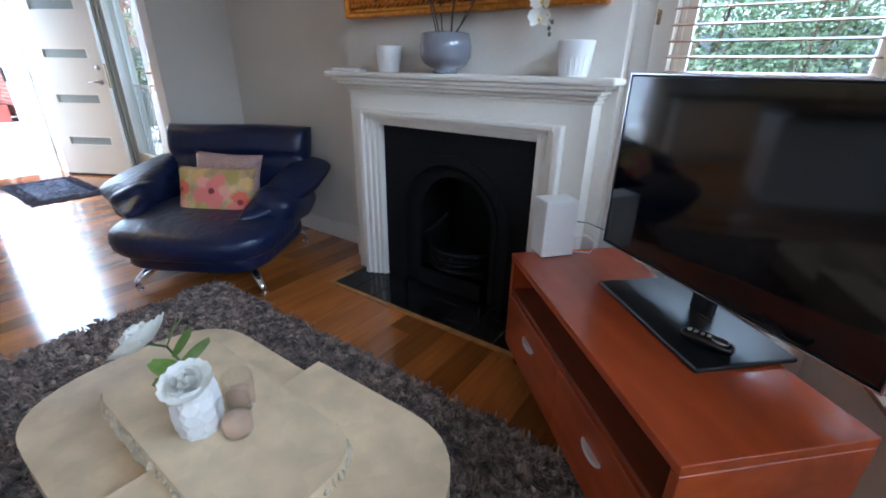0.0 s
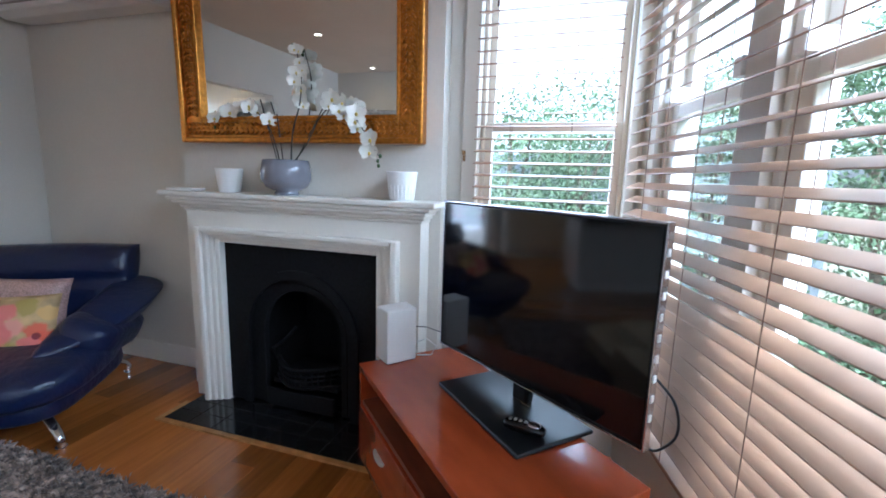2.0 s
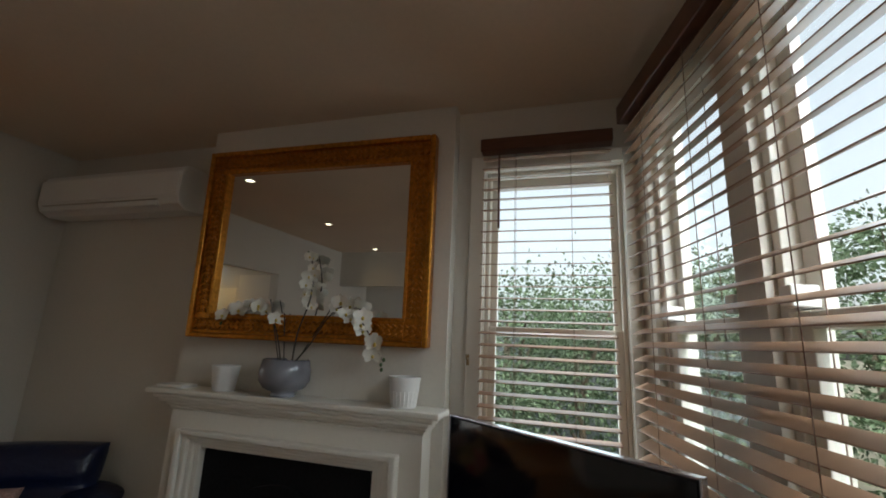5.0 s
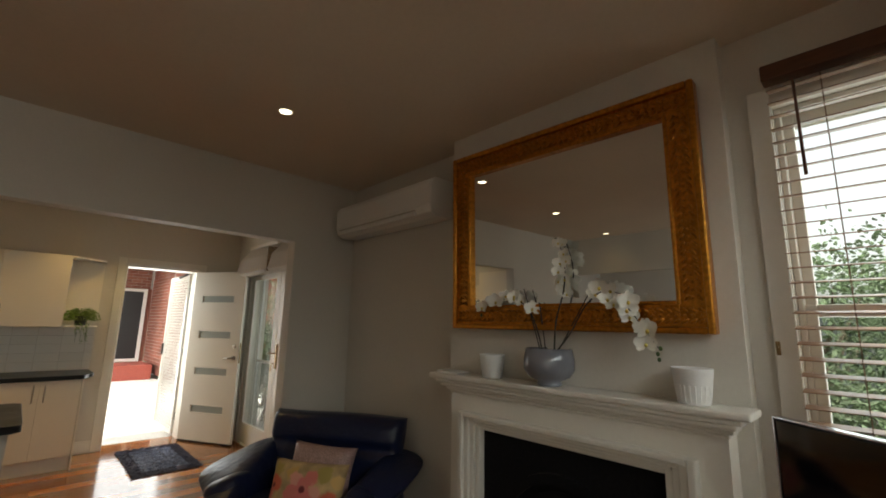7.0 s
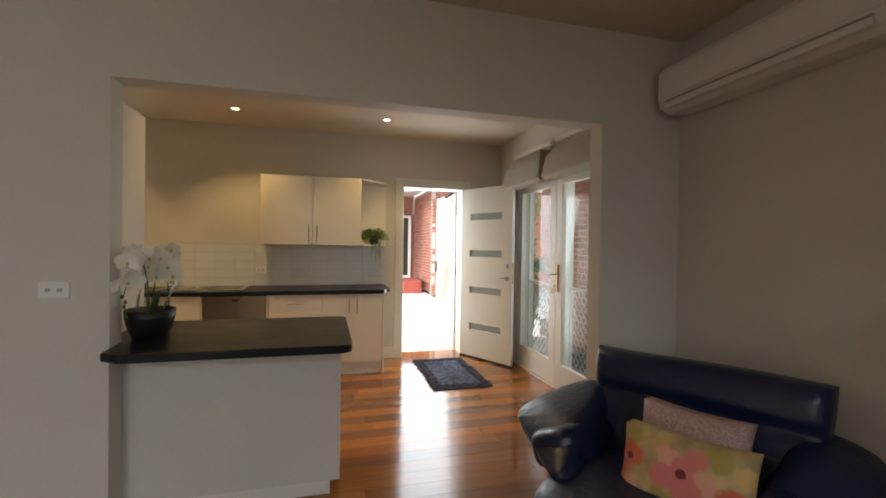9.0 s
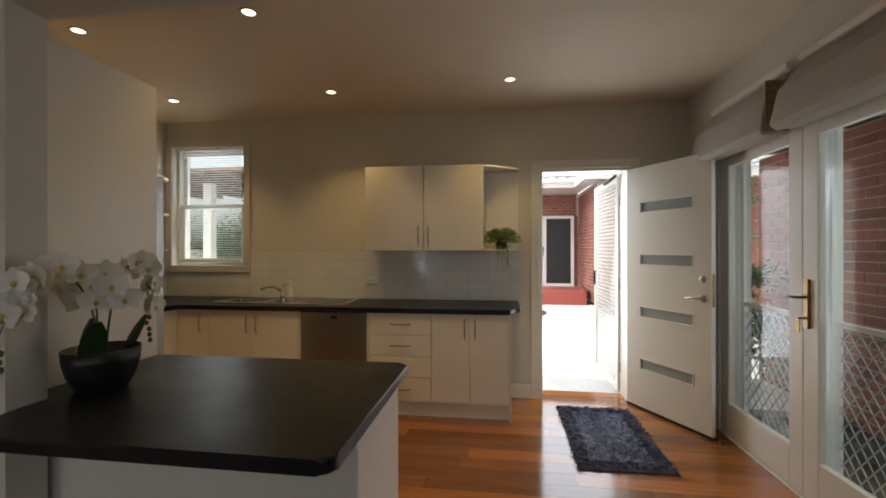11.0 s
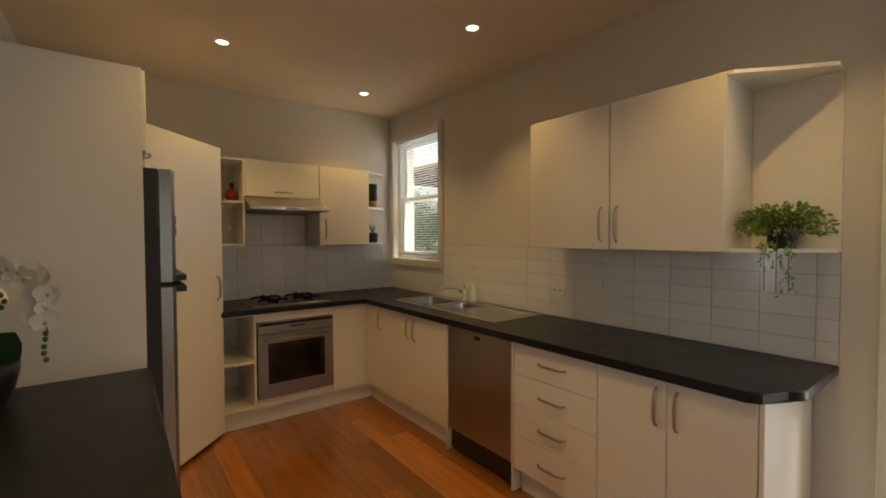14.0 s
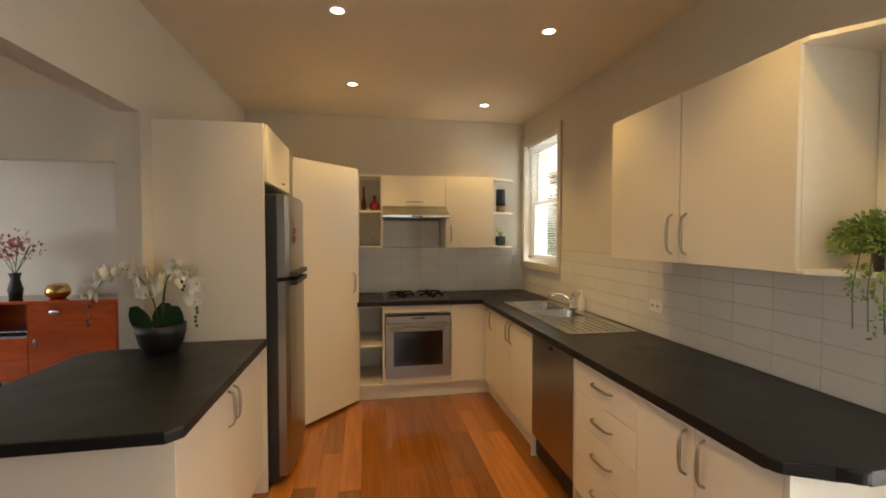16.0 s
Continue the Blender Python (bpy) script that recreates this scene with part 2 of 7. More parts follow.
def floral():
    """Printed linen: pink and red poppies on an ochre ground."""
    m = mat("floral_print", (0.55, 0.38, 0.18), 0.85, grain=0.3, scale=11, bump=0.001, bump_scale=300, stain=0.15)
    nt = m.node_tree
    b = nt.nodes["Principled BSDF"]
    base = b.inputs["Base Color"].links[0].from_socket
    tc = nt.nodes.new("ShaderNodeTexCoord")
    col = base
    ns = nt.nodes.new("ShaderNodeTexNoise")
    ns.inputs["Scale"].default_value = 18
    nt.links.new(tc.outputs["Object"], ns.inputs["Vector"])
    leaf, rose_, coral, blush, eye = (0.42, 0.32, 0.08), (0.74, 0.20, 0.18), (0.70, 0.13, 0.07), (0.80, 0.36, 0.28), (0.16, 0.02, 0.03)
    for (fx, fz, r, c) in ((-0.06, -0.11, 0.06, leaf), (0.05, -0.11, 0.05, leaf), (-0.20, 0.10, 0.05, leaf), (0.12, 0.10, 0.05, leaf), (-0.08, 0.09, 0.045, (0.62, 0.38, 0.12)), (-0.20, -0.09, 0.05, blush), (0.21, 0.07, 0.04, (0.70, 0.44, 0.16)),
                           (-0.05, 0.06, 0.05, blush), (0.05, 0.07, 0.05, rose_), (0.075, 0.0, 0.055, blush), (0.02, -0.045, 0.06, rose_), (-0.06, -0.01, 0.055, rose_), (0.01, 0.03, 0.05, rose_),
                           (-0.19, 0.03, 0.05, coral), (-0.22, -0.02, 0.04, rose_), (0.17, -0.03, 0.055, coral), (0.20, -0.075, 0.05, coral), (0.15, -0.085, 0.045, rose_),
                           (0.005, 0.015, 0.021, eye), (0.175, -0.05, 0.018, eye), (-0.20, 0.02, 0.016, eye)):
        d = nt.nodes.new("ShaderNodeVectorMath")
        d.operation = "DISTANCE"
        d.inputs[1].default_value = (fx, 0, fz)
        fl = nt.nodes.new("ShaderNodeVectorMath")
        fl.operation = "MULTIPLY"
        fl.inputs[1].default_value = (1, 0, 1)
        nt.links.new(tc.outputs["Object"], fl.inputs[0])
        nt.links.new(fl.outputs[0], d.inputs[0])
        wob = nt.nodes.new("ShaderNodeMath")
        wob.operation = "MULTIPLY_ADD"
        wob.inputs[1].default_value, wob.inputs[2].default_value = r * 1.4, -r * 0.7
        nt.links.new(ns.outputs["Fac"], wob.inputs[0])
        add = nt.nodes.new("ShaderNodeMath")
        nt.links.new(d.outputs["Value"], add.inputs[0])
        nt.links.new(wob.outputs[0], add.inputs[1])
        ramp = nt.nodes.new("ShaderNodeMapRange")
        ramp.inputs["From Min"].default_value, ramp.inputs["From Max"].default_value = r * 0.75, r * 1.05
        ramp.inputs["To Min"].default_value, ramp.inputs["To Max"].default_value = 0.9, 0.0
        nt.links.new(add.outputs[0], ramp.inputs["Value"])
        mx = nt.nodes.new("ShaderNodeMix")
        mx.data_type = "RGBA"
        mx.inputs["B"].default_value = (*c, 1)
        nt.links.new(ramp.outputs[0], mx.inputs["Factor"])
        nt.links.new(col, mx.inputs["A"])
        col = mx.outputs["Result"]
    nt.links.new(col, b.inputs["Base Color"])
    return m


FLORAL = floral()


def patchwork(m, size, amount):
    """Fits small stone pieces together: each irregular cell has a shade of its own."""
    nt = m.node_tree
    b = nt.nodes["Principled BSDF"]
    src = b.inputs["Base Color"].links[0].from_socket
    tc = nt.nodes.new("ShaderNodeTexCoord")
    v = nt.nodes.new("ShaderNodeTexVoronoi")
    v.inputs["Scale"].default_value = 1 / size
    nt.links.new(tc.outputs["Object"], v.inputs["Vector"])
    bw_ = nt.nodes.new("ShaderNodeRGBToBW")
    nt.links.new(v.outputs["Color"], bw_.inputs[0])
    r = nt.nodes.new("ShaderNodeMapRange")
    r.inputs["From Min"].default_value, r.inputs["From Max"].default_value = 0.2, 0.8
    r.inputs["To Min"].default_value, r.inputs["To Max"].default_value = 1 - amount, 1 + amount
    nt.links.new(bw_.outputs[0], r.inputs["Value"])
    mx = nt.nodes.new("ShaderNodeMix")
    mx.data_type, mx.blend_type = "RGBA", "MULTIPLY"
    mx.inputs["Factor"].default_value = 1
    nt.links.new(src, mx.inputs["A"])
    nt.links.new(r.outputs[0], mx.inputs["B"])
    nt.links.new(mx.outputs["Result"], b.inputs["Base Color"])


patchwork(STONE, 0.045, 0.035)


def island_tint(m, low, high):
    """Lets the loose pieces of one mesh differ in brightness."""
    nt = m.node_tree
    b = nt.nodes["Principled BSDF"]
    src = b.inputs["Base Color"].links[0].from_socket
    g = nt.nodes.new("ShaderNodeNewGeometry")
    r = nt.nodes.new("ShaderNodeMapRange")
    r.inputs["To Min"].default_value, r.inputs["To Max"].default_value = low, high
    nt.links.new(g.outputs["Random Per Island"], r.inputs["Value"])
    mx = nt.nodes.new("ShaderNodeMix")
    mx.data_type, mx.blend_type = "RGBA", "MULTIPLY"
    mx.inputs["Factor"].default_value = 1
    nt.links.new(src, mx.inputs["A"])
    nt.links.new(r.outputs[0], mx.inputs["B"])
    nt.links.new(mx.outputs["Result"], b.inputs["Base Color"])


island_tint(PILE, 0.35, 1.6)
island_tint(FOLIAGE, 0.75, 1.25)
island_tint(FOLIAGE2, 0.75, 1.25)
island_tint(ROOFTILE, 0.75, 1.2)
island_tint(LEAF, 0.6, 1.5)

# ---- building helpers ----
ROOT = {}


def thing(name, m, label, category, group="", kind=""):
    """An Empty at the base of a thing; its parts hang under it."""
    if not isinstance(m, Matrix):
        m = Matrix.Translation(m)
    ob = new(name)
    ob.empty_display_size = 0.05
    ob.matrix_basis = m
    ROOT[ob] = m
    return tagged(ob, label, category, group, kind)


def meshed(name, bm, material, smooth=False):
    me = bpy.data.meshes.new(name)
    bmesh.ops.recalc_face_normals(bm, faces=bm.faces)
    bm.to_mesh(me)
    bm.free()
    me.materials.append(material)
    if smooth:
        me.shade_smooth()
    return me


def part(name, bm, material, parent, label="", smooth=False, local=False):
    """One mesh under a thing or under one of its parts; given in world places unless local."""
    if not local:
        bm.transform(ROOT[parent].inverted())
    ob = new(name, meshed(name, bm, material, smooth))
    ob.parent = parent
    ROOT[ob] = ROOT[parent]
    if label:
        ob["label"] = label
    return ob


def solo(name, bm, material, label, category, group="", kind="", smooth=False, at=(0, 0, 0)):
    m = Matrix.Translation(at)
    bm.transform(m.inverted())
    ob = new(name, meshed(name, bm, material, smooth))
    ob.matrix_basis = m
    ROOT[ob] = m
    return tagged(ob, label, category, group, kind)


def structure(name, bm, material, label, smooth=False):
    ob = new(name, meshed(name, bm, material, smooth))
    ROOT[ob] = Matrix()
    return tagged(ob, label, name.split("_")[0], "", "structure")


def box(a, b, bev=0.0, seg=2, bm=None):
    bm = bm or bmesh.new()
    lo = [min(p, q) for p, q in zip(a, b)]
    hi = [max(p, q) for p, q in zip(a, b)]
    m = Matrix.Translation([(p + q) / 2 for p, q in zip(lo, hi)]) @ Matrix.Diagonal((*[max(q - p, 1e-4) for p, q in zip(lo, hi)], 1))
    r = bmesh.ops.create_cube(bm, size=1, matrix=m)
    if bev:
        es = list({e for v in r["verts"] for e in v.link_edges})
        bmesh.ops.bevel(bm, geom=es, offset=bev, segments=seg, profile=0.5, affect="EDGES")
    return bm


def boxes(*pairs, bev=0.0):
    bm = bmesh.new()
    for a, b in pairs:
        box(a, b, bev, 2, bm)
    return bm


def rod(p, q, r, r2=None, seg=12, bm=None, caps=True):
    bm = bm or bmesh.new()
    p, q = Vector(p), Vector(q)
    d = q - p
    m = Matrix.Translation((p + q) / 2) @ d.to_track_quat("Z", "Y").to_matrix().to_4x4()
    bmesh.ops.create_cone(bm, cap_ends=caps, segments=seg, radius1=r, radius2=r if r2 is None else r2, depth=d.length, matrix=m)
    return bm


def lathe(profile, at=(0, 0, 0), seg=32, bm=None):
    """A turned form from (radius, height) pairs."""
    bm = bm or bmesh.new()
    rings = []
    for r, z in profile:
        rings.append([bm.verts.new((at[0] + r * math.cos(2 * math.pi * i / seg), at[1] + r * math.sin(2 * math.pi * i / seg), at[2] + z)) for i in range(seg)])
    for a, b in zip(rings, rings[1:]):
        for i in range(seg):
            bm.faces.new((a[i], a[(i + 1) % seg], b[(i + 1) % seg], b[i]))
    for ring in (rings[0], rings[-1]):
        if (ring[0].co - ring[seg // 2].co).length > 1e-5:
            bm.faces.new(ring)
    return bm


def tube(points, r, seg=8, bm=None):
    """A round bar along a line of points; r is one radius or one a point."""
    bm = bm or bmesh.new()
    pts = [Vector(p) for p in points]
    rings = []
    up = Vector((0.13, 0.21, 0.97))
    for i, p in enumerate(pts):
        d = (pts[min(i + 1, len(pts) - 1)] - pts[max(i - 1, 0)]).normalized()
        x = d.cross(up)
        if x.length < 1e-3:
            x = d.cross(Vector((1, 0, 0)))
        x.normalize()
        y = d.cross(x)
        rr = r[i] if isinstance(r, (list, tuple)) else r
        rings.append([bm.verts.new(p + rr * (math.cos(2 * math.pi * k / seg) * x + math.sin(2 * math.pi * k / seg) * y)) for k in range(seg)])
    for a, b in zip(rings, rings[1:]):
        for k in range(seg):
            bm.faces.new((a[k], a[(k + 1) % seg], b[(k + 1) % seg], b[k]))
    bm.faces.new(rings[0])
    bm.faces.new(rings[-1])
    return bm


def prism(outline, z0, z1, bev=0.0, bm=None):
    """A flat outline raised from z0 to z1, its upper and lower rims rounded by bev."""
    bm = bm or bmesh.new()
    n0 = len(bm.verts)
    lo = [bm.verts.new((x, y, z0)) for x, y in outline]
    hi = [bm.verts.new((x, y, z1)) for x, y in outline]
    n = len(outline)
    fl, fh = bm.faces.new(lo), bm.faces.new(hi)
    for i in range(n):
        bm.faces.new((lo[i], lo[(i + 1) % n], hi[(i + 1) % n], hi[i]))
    if bev:
        bmesh.ops.bevel(bm, geom=list(fl.edges) + list(fh.edges), offset=bev, segments=2, profile=0.5, affect="EDGES")
    return bm


def blob(size, power=0.5, m=Matrix(), u=28, v=16, bm=None, pinch=0.0):
    """A padded cushion form: a rounded box that swells, with pinched rims if wanted."""
    bm = bm or bmesh.new()

    def sp(c, e):
        return math.copysign(abs(c) ** e, c)
    rows = []
    for j in range(v + 1):
        a = -math.pi / 2 + math.pi * j / v
        row = []
        for i in range(u):
            b = 2 * math.pi * i / u
            x, y, z = sp(math.cos(a), power) * sp(math.cos(b), power), sp(math.cos(a), power) * sp(math.sin(b), power), sp(math.sin(a), power)
            row.append(bm.verts.new(m @ Vector((x * size[0] / 2, y * size[1] / 2, z * size[2] / 2))))
        rows.append(row)
    for r0, r1 in zip(rows, rows[1:]):
        for i in range(u):
            bm.faces.new((r0[i], r0[(i + 1) % u], r1[(i + 1) % u], r1[i]))
    bmesh.ops.remove_doubles(bm, verts=bm.verts, dist=1e-5)
    return bm


def pillow(w, h, t, m, n=14):
    """A stuffed cushion, w by h, t thick, its seams pulled in between four ears; the face looks along -y."""
    bm = bmesh.new()
    grid = {}
    for s in (1, -1):
        for i in range(n + 1):
            for j in range(n + 1):
                a, b = 2 * i / n - 1, 2 * j / n - 1
                x = a * w / 2 * (1 - 0.06 * (1 - b * b))
                z = b * h / 2 * (1 - 0.08 * (1 - a * a))
                y = s * t / 2 * ((1 - a ** 4) * (1 - b ** 4)) ** 0.6
                grid[s, i, j] = bm.verts.new(m @ Vector((x, y, z)))
        for i in range(n):
            for j in range(n):
                bm.faces.new([grid[s, i, j], grid[s, i + 1, j], grid[s, i + 1, j + 1], grid[s, i, j + 1]])
    bmesh.ops.remove_doubles(bm, verts=bm.verts, dist=1e-5)
    return bm


def holed(axis, at0, at1, u0, u1, z0, z1, holes):
    """A wall from at0 to at1 thick, along the other axis from u0 to u1, with openings (ua, ub, za, zb) right through."""
    us = sorted({u0, u1, *[h for o in holes for h in o[:2]]})
    zs = sorted({z0, z1, *[h for o in holes for h in o[2:]]})
    bm = bmesh.new()
    for a, b in zip(us, us[1:]):
        runs = []
        for c, d in zip(zs, zs[1:]):
            if any(o[0] <= (a + b) / 2 <= o[1] and o[2] <= (c + d) / 2 <= o[3] for o in holes):
                continue
            if runs and abs(runs[-1][1] - c) < 1e-6:
                runs[-1][1] = d
            else:
                runs.append([c, d])
        for c, d in runs:
            if axis == "x":
                box((at0, a, c), (at1, b, d), 0, 2, bm)
            else:
                box((a, at0, c), (b, at1, d), 0, 2, bm)
    return bm


def arc(cx, cy, r, a0, a1, n=10):
    return [(cx + r * math.cos(radians(a0 + (a1 - a0) * i / n)), cy + r * math.sin(radians(a0 + (a1 - a0) * i / n))) for i in range(n + 1)]


def bow_handle(p, q, out, parent, r=0.006, depth=0.028):
    """A bowed bar handle between two fixings."""
    p, q, o = Vector(p), Vector(q), Vector(out)
    pts = [p + (q - p) * t + o * (depth * (1 - (2 * t - 1) ** 4) ** 0.5 + 0.001) for t in [i / 14 for i in range(15)]]
    return part("handle", tube(pts, [r * (0.75 + 0.5 * math.sin(math.pi * i / 14)) for i in range(15)], 8), NICKEL, parent, "bowed satin nickel handle", True)


def smooth_line(pts, k=6):
    """A smooth run of points through the given ones."""
    pts = [Vector(p) for p in pts]
    n, out = len(pts), []
    for i in range(n - 1):
        p0, p1, p2, p3 = [pts[max(0, min(n - 1, j))] for j in (i - 1, i, i + 1, i + 2)]
        for q in range(k):
            t = q / k
            out.append(0.5 * ((2 * p1) + (p2 - p0) * t + (2 * p0 - 5 * p1 + 4 * p2 - p3) * t * t + (3 * p1 - p0 - 3 * p2 + p3) * t ** 3))
    return out + [pts[-1]]


def leaf_mesh(places, size, curl=0.3):
    """Many small pointed leaves at places (position, direction); each four-cornered and folded."""
    vs, fs = [], []
    for p, d in places:
        d = d.normalized()
        side = d.cross(Vector((random.gauss(0, 1), random.gauss(0, 1), random.gauss(0, 1)))).normalized()
        up = d.cross(side)
        s = size * random.uniform(0.6, 1.3)
        k = len(vs)
        vs += [p, p + d * s * 0.5 + side * s * 0.3 + up * s * curl * 0.3, p + d * s, p + d * s * 0.5 - side * s * 0.3 + up * s * curl * 0.3]
        fs += [(k, k + 1, k + 2), (k, k + 2, k + 3)]
    return vs, fs


def leaves(name, places, size, material, parent, curl=0.3):
    vs, fs = leaf_mesh(places, size, curl)
    me = bpy.data.meshes.new(name)
    me.from_pydata([tuple(v) for v in vs], [], fs)
    me.materials.append(material)
    ob = new(name, me)
    ob.parent = parent
    ROOT[ob] = ROOT[parent]
    return ob

# ---- the large structure ----
H = 2.70
PX0, PX1 = -3.27, -3.15          # partition between kitchen and living room
SX = -6.11                       # kitchen's sink wall
NY = 2.47                        # north wall
KY = -2.63                       # kitchen's south wall
BAY_C, BAY_RZ = (0.67, 2.33), -76.5   # corner of the angled window wall, its run turned from +x
BAY = pose(BAY_C[0], BAY_C[1], 0, 0, 0, BAY_RZ)   # local: x along the wall, y outwards

BE = [tuple((BAY @ Vector((q, 0.2, 0))).xy) for q in (-0.25, 6.2)]
SLAB = [(-6.36, -2.83), (-6.36, 2.72), (BE[0][0], 2.72), BE[0], BE[1], (BE[1][0], -3.6), (-3.27, -3.6), (-3.27, -2.83)]
structure("floor_base", prism(SLAB, -0.159, -0.024), DARKGREY, "dark underfloor beneath the boards")
structure("ceiling", prism(SLAB, H, H + 0.12), CEIL, "plain painted plaster ceiling, warm white")
structure("wall_west", holed("x", SX - 0.25, SX, KY - 0.25, NY + 0.25, -0.02, H, [(1.18, 1.98, -0.02, 2.12), (-2.56, -1.76, 1.22, 2.44)]), WALL, "painted kitchen wall with a doorway and a window")
structure("wall_north_kitchen", holed("y", NY, NY + 0.25, SX, PX0, -0.02, H, [(-5.62, -3.74, -0.02, 2.14)]), WALL, "painted kitchen wall with French doors")
structure("wall_south_kitchen", box((SX, KY - 0.2, -0.02), (PX0, KY, H)), WALL, "painted kitchen end wall")
structure("wall_partition", holed("x", PX0, PX1, KY - 0.97, NY + 0.25, -0.02, H, [(-0.635, 1.905, -0.02, 2.13)]), WALL, "painted partition with a wide square opening")
structure("wall_north_alcove", box((PX1, NY, -0.02), (-1.70, NY + 0.25, H)), WALL, "painted alcove wall beside the chimney breast")
structure("chimney_breast", holed("y", 2.31, 2.75, -1.70, -0.15, -0.02, H, [(-1.33, -0.44, -0.02, 0.925)]), WALL, "painted chimney breast")
# unseen wall, added to block daylight leaking in round the fireplace insert
structure("wall_chimney_back", box((-1.70, 2.751, -0.02), (-0.15, 2.80, 1.10)), WALL, "unseen back wall closing the fire opening against outside light")
structure("wall_north_window", holed("y", 2.40, 2.72, -0.15, 0.80, -0.02, H, [(0.0, 0.655, 0.72, 2.36)]), WALL, "painted wall round a narrow sash window")
bm = holed("y", 0.06, 0.22, -0.12, 5.7, -0.02, H, [(0.06, 0.60, 0.40, 2.50), (0.72, 1.60, 0.40, 2.50), (1.72, 2.60, 0.40, 2.50), (3.6, 4.6, 0.5, 2.2)])
bm.transform(BAY)
structure("wall_east_bay", bm, WALL, "painted window wall set at an angle")
structure("wall_south_living", box((PX0, -3.6, -0.02), (2.4, -3.4, H)), WALL, "painted far wall of the living room")
structure("beam_living", box((PX1, -2.42, 2.13), (1.9, -2.30, H)), WALL, "plastered beam across the living room")

# architraves, skirting and sills
bm = boxes(((SX + 0.002, 1.10, 0), (SX + 0.022, 1.178, 2.198)), ((SX + 0.002, 1.982, 0), (SX + 0.022, 2.06, 2.198)), ((SX + 0.002, 1.178, 2.122), (SX + 0.022, 1.982, 2.198)),
           ((SX - 0.25, 1.18, -0.02), (SX, 1.205, 2.12)), ((SX - 0.25, 1.955, -0.02), (SX, 1.98, 2.12)), ((SX - 0.25, 1.205, 2.095), (SX, 1.955, 2.12)), bev=0.004)
structure("trim_entry", bm, TRIM, "cream painted door frame and architrave")
bm = bmesh.new()
for a, b in (((SX + 0.001, 0.91, 0), (SX + 0.016, 1.098, 0.135)), ((SX + 0.001, 2.062, 0), (SX + 0.016, NY, 0.135)), ((SX, NY - 0.016, 0), (-5.70, NY - 0.001, 0.135)), ((-3.66, NY - 0.016, 0), (PX0, NY - 0.001, 0.135)),
             ((PX1 + 0.001, 1.905, 0), (PX1 + 0.016, NY, 0.135)), ((PX1, NY - 0.016, 0), (-1.70, NY - 0.001, 0.135)), ((-1.716, 2.31, 0), (-1.701, NY - 0.016, 0.135)), ((PX1 + 0.001, -3.4, 0), (PX1 + 0.016, -0.635, 0.135)), ((PX1 + 0.016, -3.4, 0), (1.9, -3.385, 0.135))):
    box(a, b, 0.004, 1, bm)
structure("baseboard", bm, TRIM, "cream painted skirting board")


def sash_window(name, m, w, z0, z1, rail, depth=0.09, frame_w=0.05, mats=TRIM, label=""):
    """A double-hung window; m puts x along the wall and y outwards, its opening from 0 to w."""
    t = thing(name, m, label or "cream painted double-hung sash window", "window", "", "structure")

    def p(nm, pairs, material, lab="", bev=0.004):
        return part(nm, boxes(*pairs, bev=bev), material, t, lab, local=True)
    f = frame_w
    p("window_frame", [((0.001, 0, z0), (f * 0.6, depth, z1)), ((w - f * 0.6, 0, z0), (w - 0.001, depth, z1)), ((f * 0.6, 0, z1 - f * 0.6), (w - f * 0.6, depth, z1)), ((f * 0.6, 0, z0), (w - f * 0.6, depth, z0 + f * 0.6))], mats)
    a = f * 0.6
    for nm, za, zb, yo in (("lower_sash", z0 + a, rail + 0.022, 0.012), ("upper_sash", rail - 0.022, z1 - a, 0.05)):
        s = p(nm, [((a, yo, za), (a + f, yo + 0.035, zb)), ((w - a - f, yo, za), (w - a, yo + 0.035, zb)), ((a + f, yo, za), (w - a - f, yo + 0.035, za + 0.044)), ((a + f, yo, zb - 0.044), (w - a - f, yo + 0.035, zb))], mats)
        g = part("pane", box((a + f, yo + 0.015, za + 0.044), (w - a - f, yo + 0.019, zb - 0.044)), PANE, s, local=True)
        g.visible_shadow = False
    if w < 0.9 and z0 < 0.5:
        for x in (a + 0.004, w - a - f + 0.004):
            p("sash_stop", [((x, -0.022, rail + 0.03), (x + f - 0.008, 0.048, rail + 0.085))], WHITEPLASTIC, "small white sash stop")
    return t


sash_window("window_1", pose(0.0, 2.44, 0), 0.655, 0.72, 2.36, 1.545, frame_w=0.034, label="cream painted narrow sash window beside the fireplace")
for i, (a, b) in enumerate(((0.06, 0.60), (0.72, 1.60), (1.72, 2.60))):
    sash_window("window_%d" % (i + 2), BAY @ pose(a, 0.09, 0), b - a, 0.40, 2.50, 1.575, label="cream painted sash window of the bay behind timber blinds")
# unseen window, assumed as the opening for the far wall's light
sash_window("window_5", BAY @ pose(3.6, 0.09, 0), 1.0, 0.5, 2.2, 1.4)
sash_window("window_6", pose(SX - 0.06, -2.56, 0, 0, 0, 90), 0.80, 1.22, 2.44, 1.83, label="cream painted kitchen sash window over the bench")
bm = boxes(((SX + 0.002, -2.63, 1.15), (SX + 0.03, -1.69, 1.218)), ((SX + 0.002, -2.63, 1.218), (SX + 0.02, -2.562, 2.50)), ((SX + 0.002, -1.758, 1.218), (SX + 0.02, -1.69, 2.50)), ((SX + 0.002, -2.562, 2.442), (SX + 0.02, -1.758, 2.50)), bev=0.004)
structure("trim_kitchen_window", bm, WALL, "cream painted window architrave and sill")
